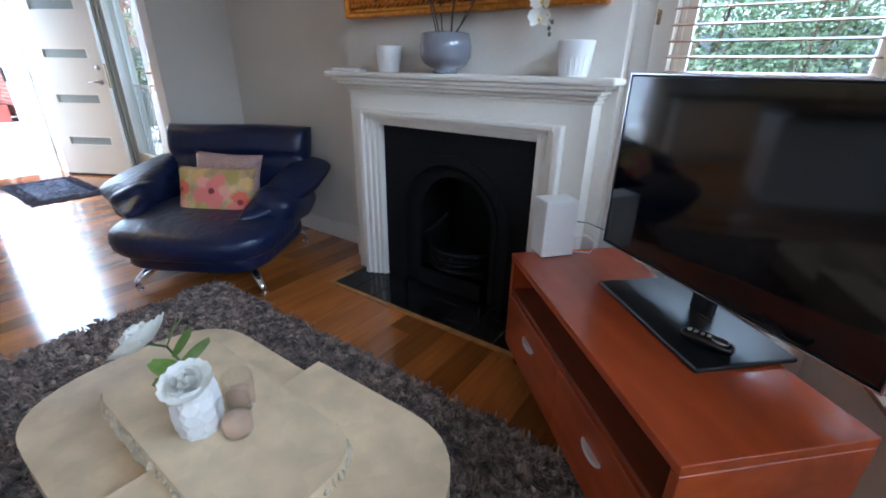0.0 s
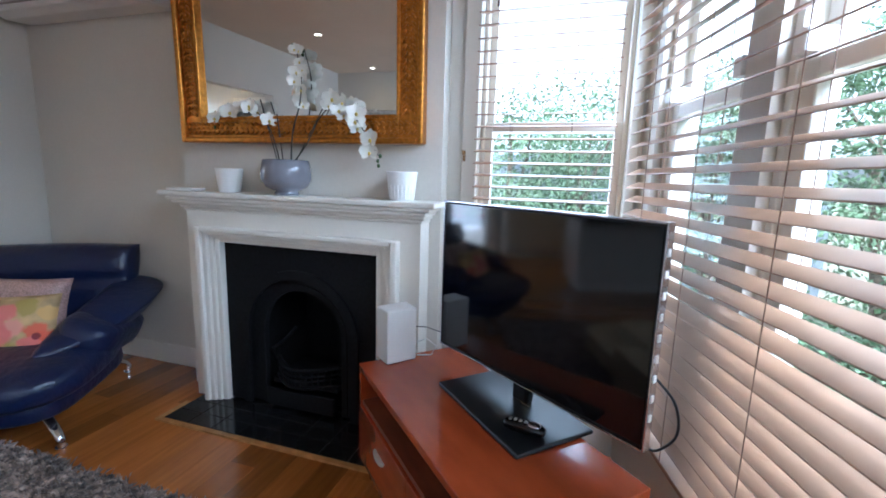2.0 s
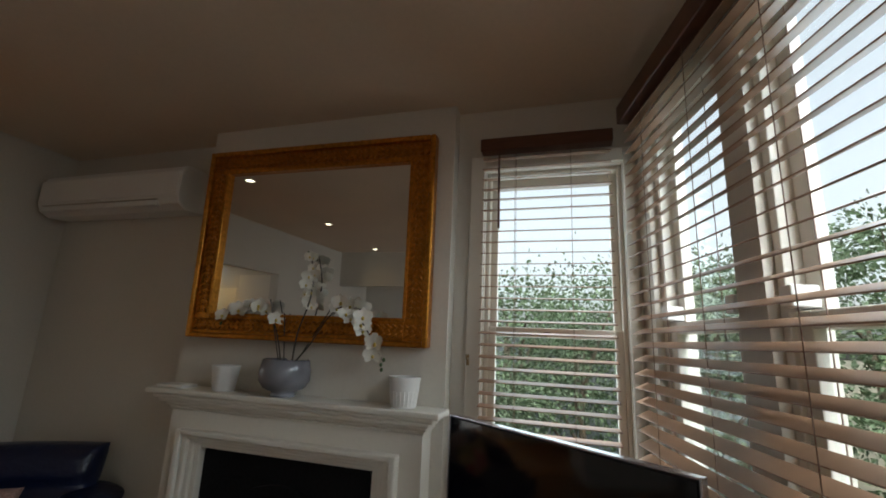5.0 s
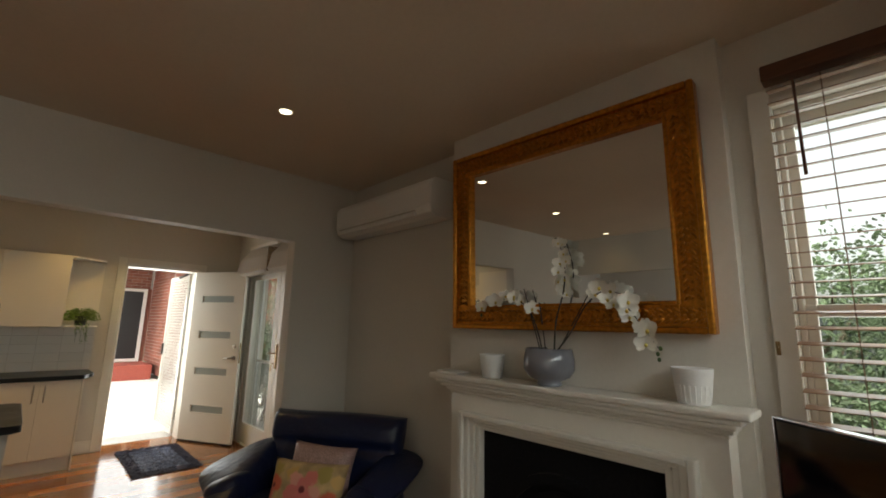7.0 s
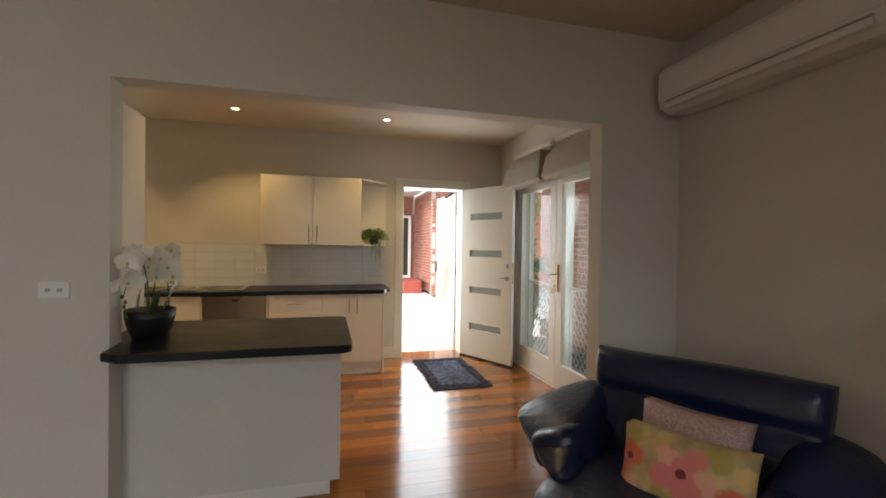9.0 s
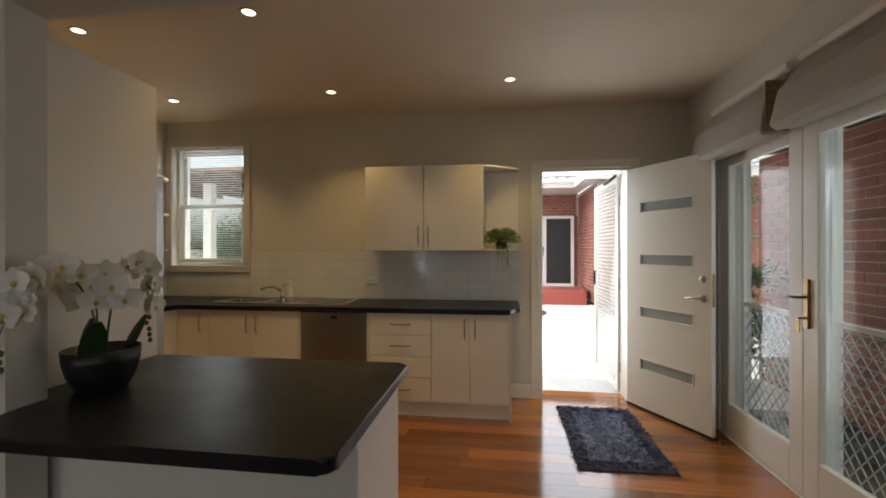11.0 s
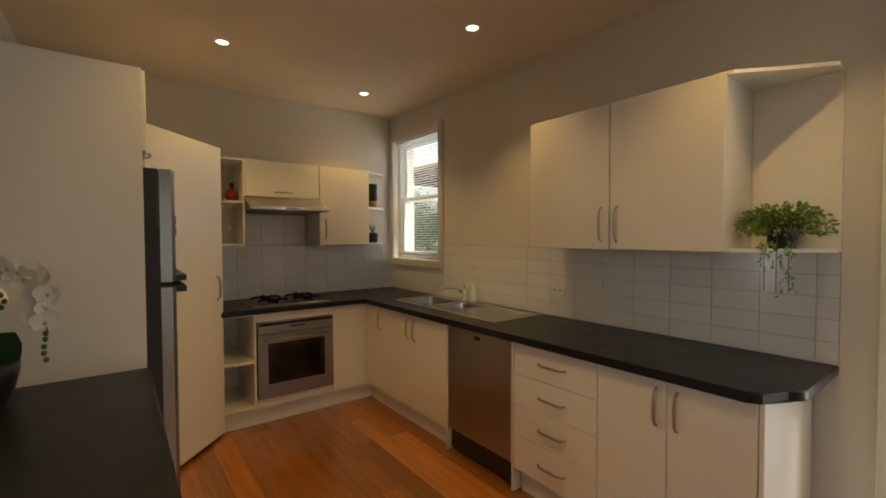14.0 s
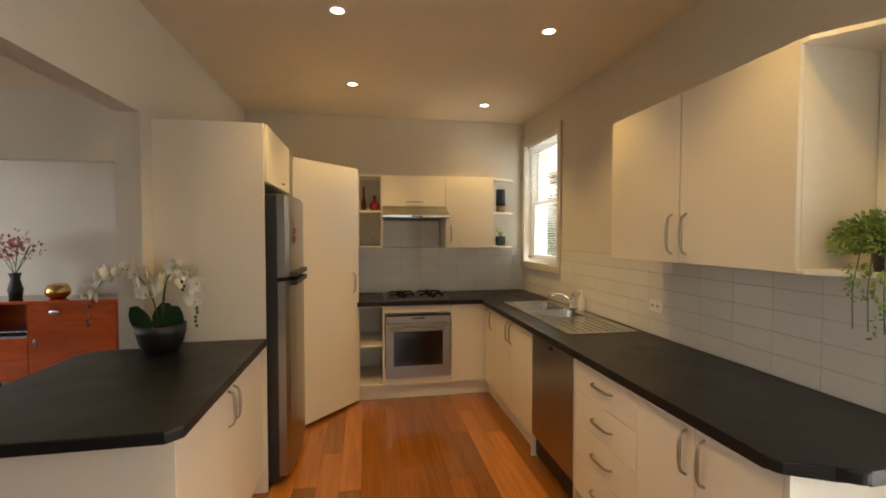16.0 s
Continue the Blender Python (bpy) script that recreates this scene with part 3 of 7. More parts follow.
bm = boxes(((-0.075, 2.378, 0.66), (-0.002, 2.398, 2.43)), ((0.657, 2.378, 0.66), (0.70, 2.398, 2.43)), ((-0.002, 2.378, 2.362), (0.657, 2.398, 2.43)), ((-0.075, 2.355, 0.66), (0.70, 2.398, 0.718)), bev=0.005)
structure("trim_living_window", bm, TRIM, "cream painted window architrave and sill")


def slatted_blind(name, m, w, z0, z1, pitch, depth, thick, tilt, material, label, cords, valance, cord_w=0.002, group="timber blinds"):
    """A venetian blind hanging from z1 to z0; x along it, y outwards. Each slat is a piece of its own."""
    t = thing(name, m, label, "venetian blind", group)
    if valance:
        part("valance", box((-0.01, -depth * 0.9, z1 + 0.002), (w + 0.01, depth * 0.55, z1 + valance), 0.006), PELMET if material is SLAT else WHITESLAT, t, "dark stained timber valance" if material is SLAT else "", local=True)
    me = meshed("slat", box((0, -depth / 2, -thick / 2), (w, depth / 2, thick / 2), thick * 0.4, 1), material)
    n = int((z1 - z0) / pitch)
    for i in range(n):
        s = new("slat", me)
        s.parent = t
        s.matrix_basis = pose(0, 0, z1 - 0.03 - i * pitch, tilt + random.gauss(0, 0.8), random.gauss(0, 0.05), 0)
        ROOT[s] = ROOT[t]
    part("bottom_rail", box((0, -depth / 2, z0 - 0.012), (w, depth / 2, z0 + 0.006), 0.003), material, t, local=True)
    for c in cords:
        bm = bmesh.new()
        for y in (-depth * 0.52, depth * 0.52):
            box((c, y - cord_w / 2, z0), (c + cord_w, y + cord_w / 2, z1), 0, 1, bm)
        part("ladder_cord", bm, CORD if material is SLAT else WHITESLAT, t, local=True)
    return t


slatted_blind("window_blind", BAY @ pose(0.03, 0.0, 0), 2.62, 0.42, 2.50, 0.0535, 0.055, 0.004, 24, SLAT, "reddish timber venetian blind with half-open slats across the bay", (0.2, 0.55, 0.91, 1.35, 1.8, 2.3), 0.09)
slatted_blind("window_blind", pose(0.0, 2.33, 0), 0.60, 0.76, 2.42, 0.0535, 0.05, 0.004, 10, SLAT, "reddish timber venetian blind with open slats in the narrow window", (0.16, 0.42), 0.066)
slatted_blind("window_blind", pose(SX - 0.02, -2.50, 0, 0, 0, 90), 0.70, 1.27, 2.40, 0.0235, 0.024, 0.0012, -9, WHITESLAT, "thin white venetian blind in the kitchen window", (0.1, 0.6), 0.03, 0.001, "kitchen blind")
t = solo("blind_wand", rod((0.085, 2.29, 2.40), (0.088, 2.285, 2.02), 0.005, 0.006, 8), PELMET, "thin dark wand hanging from the timber blind", "blind wand", smooth=True)

t = thing("cord_cleat", (-0.062, 2.378, 1.405), "small dark metal cord cleat screwed to the window architrave", "cleat")
part("plate", box((-0.069, 2.372, 1.38), (-0.055, 2.3775, 1.43), 0.002, 1), BRASS, t)
part("hook", tube([(-0.062, 2.372, 1.41), (-0.062, 2.352, 1.41), (-0.062, 2.347, 1.43)], 0.004, 8), BRASS, t, smooth=True)

# ---- downlights ----
ring = lathe([(0.048, 0), (0.046, -0.006), (0.036, -0.006), (0.034, 0.0)], seg=28)
first = None
for x, y in ((-2.13, 1.31), (-2.28, -0.28), (-2.42, -2.02), (-4.317, -1.686), (-5.483, -0.58), (-5.416, 0.894), (-5.498, -2.04), (-4.27, -0.56), (-4.27, 0.894)):
    if first is None:
        first = thing("downlight", (x, y, H), "small round recessed ceiling downlight, switched on", "downlight", "ceiling downlights")
        part("trim_ring", ring, WHITEPLASTIC, first, smooth=True, local=True)
        part("lamp_face", lathe([(0.0, -0.002), (0.035, -0.003)], seg=24), LAMPFACE, first, local=True)
    else:
        copy_thing(first, Matrix.Translation((x, y, H)))
    spot("downlight_lamp", x, y, H - 0.02, 17 if x < -3.2 else 1)

# ---- daylight in the openings ----
window_light("daylight_bay", BAY @ Vector((1.3, 0.75, 2.45)), BAY @ Vector((1.3, -0.35, 0.65)), 2.6, 1.1, 46)
window_light("daylight_north", (0.33, 2.70, 1.6), (0.33, 0, 1.2), 0.6, 1.5, 6)
# lamp at the unseen window, added to brighten the far living-room wall
window_light("assumed_daylight_south", BAY @ Vector((4.1, 0.35, 1.4)), BAY @ Vector((6.2, -1.6, 1.1)), 1.0, 1.6, 32)
window_light("daylight_door", (SX - 0.45, 1.58, 1.2), (-3, 1.3, 0.2), 0.75, 1.9, 11)
window_light("daylight_french", (-4.68, NY + 0.5, 1.2), (-4.68, 0, 0.5), 1.7, 1.8, 3.5)
window_light("daylight_kitchen", (SX - 0.35, -2.16, 1.85), (-4, -2.0, 1.0), 0.7, 1.1, 3)

# ---- kitchen: base units along the sink wall ----
FX = -5.51
DX = Vector((1, 0, 0))


def base_unit(name, y0, y1, doors, label, top=0.862):
    t = thing(name, (FX - 0.3, (y0 + y1) / 2, 0), label, "cabinet", "kitchen base units")
    part("body", boxes(((SX + 0.01, y0 + 0.001, 0.135), (FX - 0.021, y1 - 0.001, top))), CARCASS, t)
    part("kick_board", box((FX - 0.07, y0 - (0.05 if y0 < -2 else 0), 0.002), (FX - 0.05, y1, 0.134)), CREAM, t)
    n = len(doors)
    for i, (a, b, hy) in enumerate(doors):
        d = part("door", box((FX - 0.02, a + 0.0015, 0.137), (FX, b - 0.0015, 0.858), 0.0015, 1), CREAM, t)
        bow_handle((FX, hy, 0.66), (FX, hy, 0.82), DX, d)
    return t


base_unit("base_cabinet", -2.03, -1.71, [(-2.03, -1.71, -1.79)], "cream corner base cabinet with one door")
base_unit("base_cabinet", -1.71, -0.885, [(-1.71, -1.306, -1.35), (-1.306, -0.885, -1.262)], "cream double-door cabinet under the sink", 0.70)
t = thing("drawer_unit", (FX - 0.3, 0.0, 0), "cream unit of four drawers with bowed handles", "drawer unit", "kitchen base units")
part("body", boxes(((SX + 0.01, -0.262, 0.135), (FX - 0.021, 0.258, 0.862))), CARCASS, t)
part("kick_board", box((FX - 0.07, -0.25, 0.002), (FX - 0.05, 0.26, 0.134)), CREAM, t)
zz = [0.137, 0.332, 0.505, 0.678, 0.858]
for a, b in zip(zz, zz[1:]):
    d = part("drawer_front", box((FX - 0.02, -0.262, a + 0.0015), (FX, 0.258, b - 0.0015), 0.0015, 1), CREAM, t)
    bow_handle((FX, -0.085, (a + b) / 2), (FX, 0.085, (a + b) / 2), DX, d)
base_unit("base_cabinet", 0.26, 0.886, [(0.26, 0.575, 0.535), (0.575, 0.886, 0.617)], "cream double-door base cabinet at the end of the bench")
for y in (-0.8835, -0.283, 0.888):
    t = solo("bench_panel", box((SX + 0.01, y, 0.001), (FX, y + 0.016, 0.862), 0.001, 1), CREAM, "cream laminated end panel of the base units", "panel", "base unit panels", at=(FX - 0.3, y, 0))
t = thing("dishwasher", (FX - 0.3, -0.575, 0), "stainless steel dishwasher under the bench", "dishwasher")
part("body", box((SX + 0.02, -0.865, 0.02), (FX - 0.03, -0.285, 0.86)), BLACKPLASTIC, t)
d = part("door", box((FX - 0.025, -0.862, 0.16), (FX + 0.003, -0.287, 0.855), 0.004), STEEL, t)
part("grip", box((FX - 0.005, -0.60, 0.80), (FX + 0.0045, -0.54, 0.825), 0.002, 1), BLACKPLASTIC, d)
part("kick_plate", box((FX - 0.08, -0.865, 0.015), (FX - 0.06, -0.285, 0.155)), BLACKPLASTIC, t)

# ---- benchtop: one L of black laminate with the sink set in ----
out = [(-4.335, KY), (-4.335, -1.985), (-5.44, -1.985), (-5.47, -1.955)] + [(-5.47, 0.86)] + arc(-5.53, 0.86, 0.06, 0, 45, 4) + [(-5.60, 0.945)] + arc(-5.66, 0.925, 0.06, 45, 90, 4) + [(SX, 0.985), (SX, KY)]
bench = solo("benchtop", prism(out, 0.863, 0.903, 0.008), TOP, "black laminate L-shaped kitchen benchtop with rounded front edge", "benchtop", at=(-5.8, -1, 0.863))


def cut_out(ob, bm):
    """Cuts a hole of bm's shape through a mesh, once, at build time."""
    cutter = new("cutter", meshed("cutter", bm, TOP))
    cutter.matrix_basis = ob.matrix_basis
    mod = ob.modifiers.new("hole", "BOOLEAN")
    mod.object, mod.operation, mod.solver = cutter, "DIFFERENCE", "EXACT"
    deps = bpy.context.evaluated_depsgraph_get()
    ob.data = bpy.data.meshes.new_from_object(ob.evaluated_get(deps))
    ob.modifiers.clear()
    bpy.data.objects.remove(cutter)


hole = boxes(((-5.985, -1.715, 0.80), (-5.645, -1.31, 0.95)), ((-5.985, -1.275, 0.80), (-5.645, -1.01, 0.95)))
hole.transform(bench.matrix_basis.inverted())
cut_out(bench, hole)
t = thing("sink", (-5.83, -1.16, 0.903), "stainless steel one and a half bowl sink with drainer", "sink")
part("rim", boxes(((-6.06, -1.76, 0.9035), (-5.60, -1.715, 0.911)), ((-6.06, -1.715, 0.9035), (-5.985, -0.98, 0.911)), ((-5.645, -1.715, 0.9035), (-5.60, -0.98, 0.911)), ((-5.985, -1.31, 0.9035), (-5.645, -1.275, 0.911)), ((-5.985, -1.01, 0.9035), (-5.645, -0.98, 0.911)), bev=0.002), SINKSTEEL, t)
for a, b, dp in ((-1.715, -1.31, 0.005), (-1.275, -1.01, 0.005)):
    bm = bmesh.new()
    vs = [bm.verts.new(c) for c in ((-5.985, a, 0.909), (-5.645, a, 0.909), (-5.645, b, 0.909), (-5.985, b, 0.909), (-5.965, a + 0.02, 0.76), (-5.665, a + 0.02, 0.76), (-5.665, b - 0.02, 0.76), (-5.965, b - 0.02, 0.76))]
    for f in ((4, 5, 6, 7), (0, 1, 5, 4), (1, 2, 6, 5), (2, 3, 7, 6), (3, 0, 4, 7)):
        bm.faces.new([vs[k] for k in f])
    bmesh.ops.bevel(bm, geom=[e for e in bm.edges if min(v.co.z for v in e.verts) < 0.8], offset=0.03, segments=4, profile=0.5, affect="EDGES")
    bw = part("bowl", bm, SINKSTEEL, t, "", True)
    part("drain", lathe([(0, 0.762), (0.028, 0.762), (0.03, 0.7605)], (-5.81, (a + b) / 2, 0), 16), CHROME, bw)
bm = box((-6.06, -0.98, 0.9035), (-5.60, -0.52, 0.908), 0.002, 1)
part("drainer", bm, SINKSTEEL, t)
for k in range(7):
    part("drainer_rib", box((-5.99 + k * 0.05, -0.95, 0.9081), (-5.975 + k * 0.05, -0.57, 0.9105), 0.001, 1), SINKSTEEL, t)
t = thing("mixer_tap", (-6.02, -1.30, 0.911), "chrome lever mixer tap behind the sink", "tap")
part("base", lathe([(0.026, 0.911), (0.026, 0.93), (0.021, 0.935), (0.021, 1.0), (0.017, 1.02), (0, 1.022)], (-6.02, -1.30, 0), 20), CHROME, t, smooth=True)
part("spout", tube([(-6.02, -1.31, 0.975), (-5.985, -1.35, 1.012), (-5.94, -1.40, 1.022), (-5.90, -1.44, 1.012), (-5.892, -1.45, 0.995)], 0.011, 10), CHROME, t, smooth=True)
part("lever", tube([(-6.02, -1.30, 1.02), (-6.01, -1.27, 1.045), (-5.98, -1.22, 1.05)], [0.008, 0.007, 0.005], 8), CHROME, t, smooth=True)
t = thing("soap_bottle", (-6.06, -1.235, 0.911), "small white plastic soap pump bottle", "soap bottle")
part("bottle", lathe([(0, 0.911), (0.026, 0.911), (0.028, 0.93), (0.026, 1.0), (0.012, 1.02), (0.012, 1.03), (0, 1.03)], (-6.06, -1.235, 0), 18), WHITEPLASTIC, t, smooth=True)
part("pump", boxes(((-6.066, -1.241, 1.03), (-6.054, -1.229, 1.06)), ((-6.07, -1.245, 1.058), (-6.02, -1.225, 1.068)), bev=0.002), WHITEPLASTIC, t)

# ---- oven wall ----
OY = -2.02
t = thing("open_shelf_unit", (-4.45, -2.3, 0), "cream open base shelf unit beside the oven", "shelf unit", "kitchen base units")
part("side", box((-4.352, KY + 0.02, 0.135), (-4.336, OY, 0.862)), CREAM, t)
part("side", box((-4.575, KY + 0.02, 0.135), (-4.559, OY, 0.862)), CREAM, t)
part("back", box((-4.559, KY + 0.02, 0.15), (-4.352, KY + 0.035, 0.85)), CARCASS, t)
for z in (0.136, 0.49, 0.846):
    part("shelf", box((-4.558, KY + 0.036, z), (-4.353, OY - 0.001, z + 0.016)), CREAM, t)
solo("kick_board", box((-5.575, OY - 0.06, 0.002), (-4.336, OY - 0.045, 0.134)), CREAM, "cream kick board under the oven", "kick board", at=(-4.9, OY, 0))
t = thing("oven_housing", (-4.88, -2.3, 0), "cream oven housing panels round a built-in oven", "cabinet", "kitchen base units")
part("top_rail", box((-5.182, OY - 0.018, 0.795), (-4.577, OY, 0.86), 0.001, 1), CREAM, t)
part("bottom_rail", box((-5.182, OY - 0.018, 0.137), (-4.577, OY, 0.203), 0.001, 1), CREAM, t)
part("filler_panel", box((-5.509, OY - 0.018, 0.137), (-5.185, OY, 0.86), 0.001, 1), CREAM, t)
part("body", box((-5.50, KY + 0.02, 0.137), (-4.577, OY - 0.03, 0.19)), CARCASS, t)
t = thing("oven", (-4.88, -2.3, 0.2), "built-in stainless steel electric oven with dark glass door", "oven")
part("body", box((-5.17, -2.55, 0.21), (-4.59, OY - 0.002, 0.785)), BLACKPLASTIC, t)
part("control_panel", box((-5.177, OY - 0.001, 0.70), (-4.583, OY + 0.018, 0.79), 0.004), STEEL, t)
part("display_slot", box((-5.17, OY + 0.0185, 0.764), (-4.59, OY + 0.0205, 0.786)), BLACKGLOSS, t)
part("label_bar", box((-4.94, OY + 0.0185, 0.738), (-4.82, OY + 0.0205, 0.752)), BLACKPLASTIC, t)
d = part("door", boxes(((-5.177, OY - 0.001, 0.205), (-4.583, OY + 0.018, 0.31)), ((-5.177, OY - 0.001, 0.31), (-5.105, OY + 0.018, 0.695)), ((-4.655, OY - 0.001, 0.31), (-4.583, OY + 0.018, 0.695)), ((-5.105, OY - 0.001, 0.625), (-4.655, OY + 0.018, 0.695)), bev=0.002), STEEL, t)
part("window", box((-5.104, OY, 0.311), (-4.656, OY + 0.012, 0.624)), OVENGLASS, d)
part("window_border", box((-5.104, OY + 0.0125, 0.311), (-5.06, OY + 0.0145, 0.624)), BLACKGLOSS, d)
part("window_border", box((-4.70, OY + 0.0125, 0.311), (-4.656, OY + 0.0145, 0.624)), BLACKGLOSS, d)
for za, zb in ((0.311, 0.345), (0.58, 0.624)):
    part("window_border", box((-5.059, OY + 0.0125, za), (-4.701, OY + 0.0145, zb)), BLACKGLOSS, d)
part("handle", tube([(-5.13, OY + 0.02, 0.655), (-5.12, OY + 0.055, 0.658), (-4.64, OY + 0.055, 0.658), (-4.63, OY + 0.02, 0.655)], 0.011, 10), STEEL, d, smooth=True)
t = thing("cooktop", (-4.88, -2.3, 0.903), "black and steel four-burner gas cooktop", "cooktop")
part("rim", box((-5.18, -2.54, 0.9032), (-4.58, -2.07, 0.909), 0.002, 1), STEEL, t, "thin steel rim")
part("tray", box((-5.165, -2.525, 0.9092), (-4.595, -2.085, 0.915), 0.002), mat("dark_steel", (0.10, 0.10, 0.10), 0.3, 1.0), t)
for x, y in ((-5.03, -2.42), (-5.03, -2.20), (-4.75, -2.42), (-4.75, -2.20)):
    b = part("burner", lathe([(0.045, 0.915), (0.045, 0.925), (0.03, 0.932), (0, 0.933)], (x, y, 0), 16), IRON, t)
    bm = bmesh.new()
    for k in range(4):
        c, s = math.cos(k * math.pi / 2), math.sin(k * math.pi / 2)
        rod((x + 0.11 * c, y + 0.11 * s, 0.934), (x + 0.02 * c, y + 0.02 * s, 0.938), 0.008, seg=6, bm=bm)
        rod((x + 0.11 * c, y + 0.11 * s, 0.915), (x + 0.11 * c, y + 0.11 * s, 0.936), 0.007, seg=6, bm=bm)
    part("trivet", bm, IRON, b)
for k in range(4):
    part("knob", lathe([(0.017, 0.915), (0.015, 0.935), (0, 0.936)], (-5.13, -2.45 + 0.09 * k, 0), 14), BLACKPLASTIC, t)

# upper units on the oven wall
UY = -2.29
t = thing("open_wall_shelf", (-4.45, -2.46, 1.37), "cream open wall shelf with two bays", "wall shelf", "kitchen wall units")
for x in (-4.352, -4.572):
    part("side", box((x, KY, 1.37), (x + 0.016, UY, 2.07)), CREAM, t)
for z in (1.37, 1.715, 2.054):
    part("shelf", box((-4.556, KY + 0.012, z), (-4.352, UY - 0.001, z + 0.016)), CREAM, t)
part("back", box((-4.556, KY + 0.001, 1.386), (-4.352, KY + 0.011, 2.054)), CARCASS, t)
t = thing("wall_cabinet", (-4.88, -2.46, 1.77), "cream lift-up wall cabinet above the rangehood", "cabinet", "kitchen wall units")
part("body", box((-5.18, KY, 1.775), (-4.573, UY - 0.021, 2.07)), CARCASS, t)
d = part("door", box((-5.178, UY - 0.02, 1.777), (-4.575, UY, 2.07), 0.0015, 1), CREAM, t)
bow_handle((-4.96, UY, 1.815), (-4.80, UY, 1.815), (0, 1, 0), d)
t = thing("wall_cabinet", (-5.43, -2.46, 1.37), "cream single-door wall cabinet beside the rangehood", "cabinet", "kitchen wall units")
part("body", box((-5.67, KY, 1.37), (-5.182, UY - 0.021, 2.07), 0.001, 1), CREAM, t)
d = part("door", box((-5.668, UY - 0.02, 1.372), (-5.184, UY, 2.07), 0.0015, 1), CREAM, t)
bow_handle((-5.235, UY, 1.43), (-5.235, UY, 1.60), (0, 1, 0), d)
t = thing("corner_shelf", (-5.8, -2.5, 1.37), "cream curved open corner shelves beside the window", "shelf", "kitchen wall units")
for z in (1.37, 1.715, 2.054):
    part("shelf", prism([(-5.672, KY), (-5.672, UY)] + arc(-5.672, KY, 0.30, 95, 180, 8), z, z + 0.016), CREAM, t)
t = thing("rangehood", (-4.88, -2.38, 1.66), "slim stainless steel slide-out rangehood", "rangehood")
bm = bmesh.new()
prof = [(KY + 0.012, 1.657), (-2.115, 1.657), (-2.105, 1.664), (-2.105, 1.682), (-2.13, 1.692), (UY + 0.03, 1.752), (UY, 1.7735), (KY + 0.012, 1.7735)]
rows = [[bm.verts.new((x, y, z)) for y, z in prof] for x in (-5.19, -4.565)]
bm.faces.new(rows[0])
bm.faces.new(rows[1])
for q in range(len(prof)):
    bm.faces.new((rows[0][q], rows[0][(q + 1) % len(prof)], rows[1][(q + 1) % len(prof)], rows[1][q]))
part("canopy", bm, STEEL, t)
part("front_lip", box((-5.192, -2.1045, 1.660), (-4.563, -2.098, 1.684), 0.002, 1), CHROME, t)
part("filter", box((-5.15, -2.58, 1.650), (-4.60, -2.15, 1.6565)), mat("filter_mesh", (0.2, 0.2, 0.2), 0.5, 1.0), t)
part("switch", box((-4.93, -2.0975, 1.667), (-4.83, -2.094, 1.677)), BLACKPLASTIC, t)

# ---- wall units on the sink wall ----
WX = -5.78
t = thing("wall_cabinet", (-5.95, 0.15, 1.37), "cream double-door wall cabinet over the bench", "cabinet", "kitchen wall units")
part("body", box((SX + 0.001, -0.385, 1.37), (WX - 0.021, 0.672, 2.12), 0.001, 1), CREAM, t)
for a, b, hy in ((-0.383, 0.147, 0.105), (0.15, 0.672, 0.192)):
    d = part("door", box((WX - 0.02, a + 0.001, 1.372), (WX, b - 0.001, 2.12), 0.0015, 1), CREAM, t)
    bow_handle((WX, hy, 1.41), (WX, hy, 1.59), DX, d)
t = thing("end_shelf", (-5.95, 0.83, 1.37), "cream open corner shelf at the end of the wall cabinet", "shelf", "kitchen wall units")
shape = [(SX + 0.001, 0.674), (WX - 0.002, 0.674), (WX - 0.002, 0.70), (SX + 0.09, 0.985), (SX + 0.001, 0.985)]
for z in (1.37, 2.104):
    part("shelf", prism(shape, z, z + 0.016), CREAM, t)
part("back", box((SX + 0.0005, 0.674, 1.387), (SX + 0.012, 0.985, 2.103)), CREAM, t)

# ---- fridge corner ----
t = solo("tall_panel", box((PX0 - 0.001, -0.768, 0.001), (-3.845, -0.75, 2.13), 0.001, 1), CREAM, "tall cream laminated panel beside the fridge", "panel", at=(-3.55, -0.76, 0))
t = thing("overhead_cabinet", (-3.6, -1.13, 1.79), "cream cabinet above the fridge", "cabinet", "kitchen wall units")
part("body", box((PX0 - 0.001, -1.50, 1.80), (-3.84, -0.769, 2.12)), CARCASS, t)
d = part("door", box((-3.86, -1.498, 1.80), (-3.841, -0.772, 2.128), 0.0015, 1), CREAM, t)
bow_handle((-3.86, -1.20, 1.835), (-3.86, -1.05, 1.835), (-1, 0, 0), d)
t = thing("fridge", (-3.62, -1.14, 0), "two-door fridge freezer with silver doors and black sides", "fridge")
part("body", box((-3.30, -1.49, 0.03), (-3.90, -0.80, 1.735), 0.006), FRIDGESIDE, t)
FR = [(-3.902, -1.488), (-3.902, -0.802), (-3.945, -0.802), (-3.962, -0.85), (-3.972, -1.0), (-3.974, -1.145), (-3.972, -1.29), (-3.962, -1.44), (-3.945, -1.488)]
for nm, a, b in (("freezer_door", 1.245, 1.735), ("fridge_door", 0.06, 1.225)):
    d = part(nm, prism(FR, a, b, 0.004), STEEL, t)
    part("handle", boxes(((-3.95, -1.30, (a if nm == "freezer_door" else b - 0.03)), (-4.005, -0.86, (a + 0.03 if nm == "freezer_door" else b))), bev=0.006), DARKGREY, d)
for k in range(2):
    solo("fridge_magnet", box((-3.9725, -1.0, 1.50 - k * 0.05), (-3.9765, -0.955, 1.54 - k * 0.05)), REDSTEP, "small red sticker on the freezer door", "sticker", "stickers")
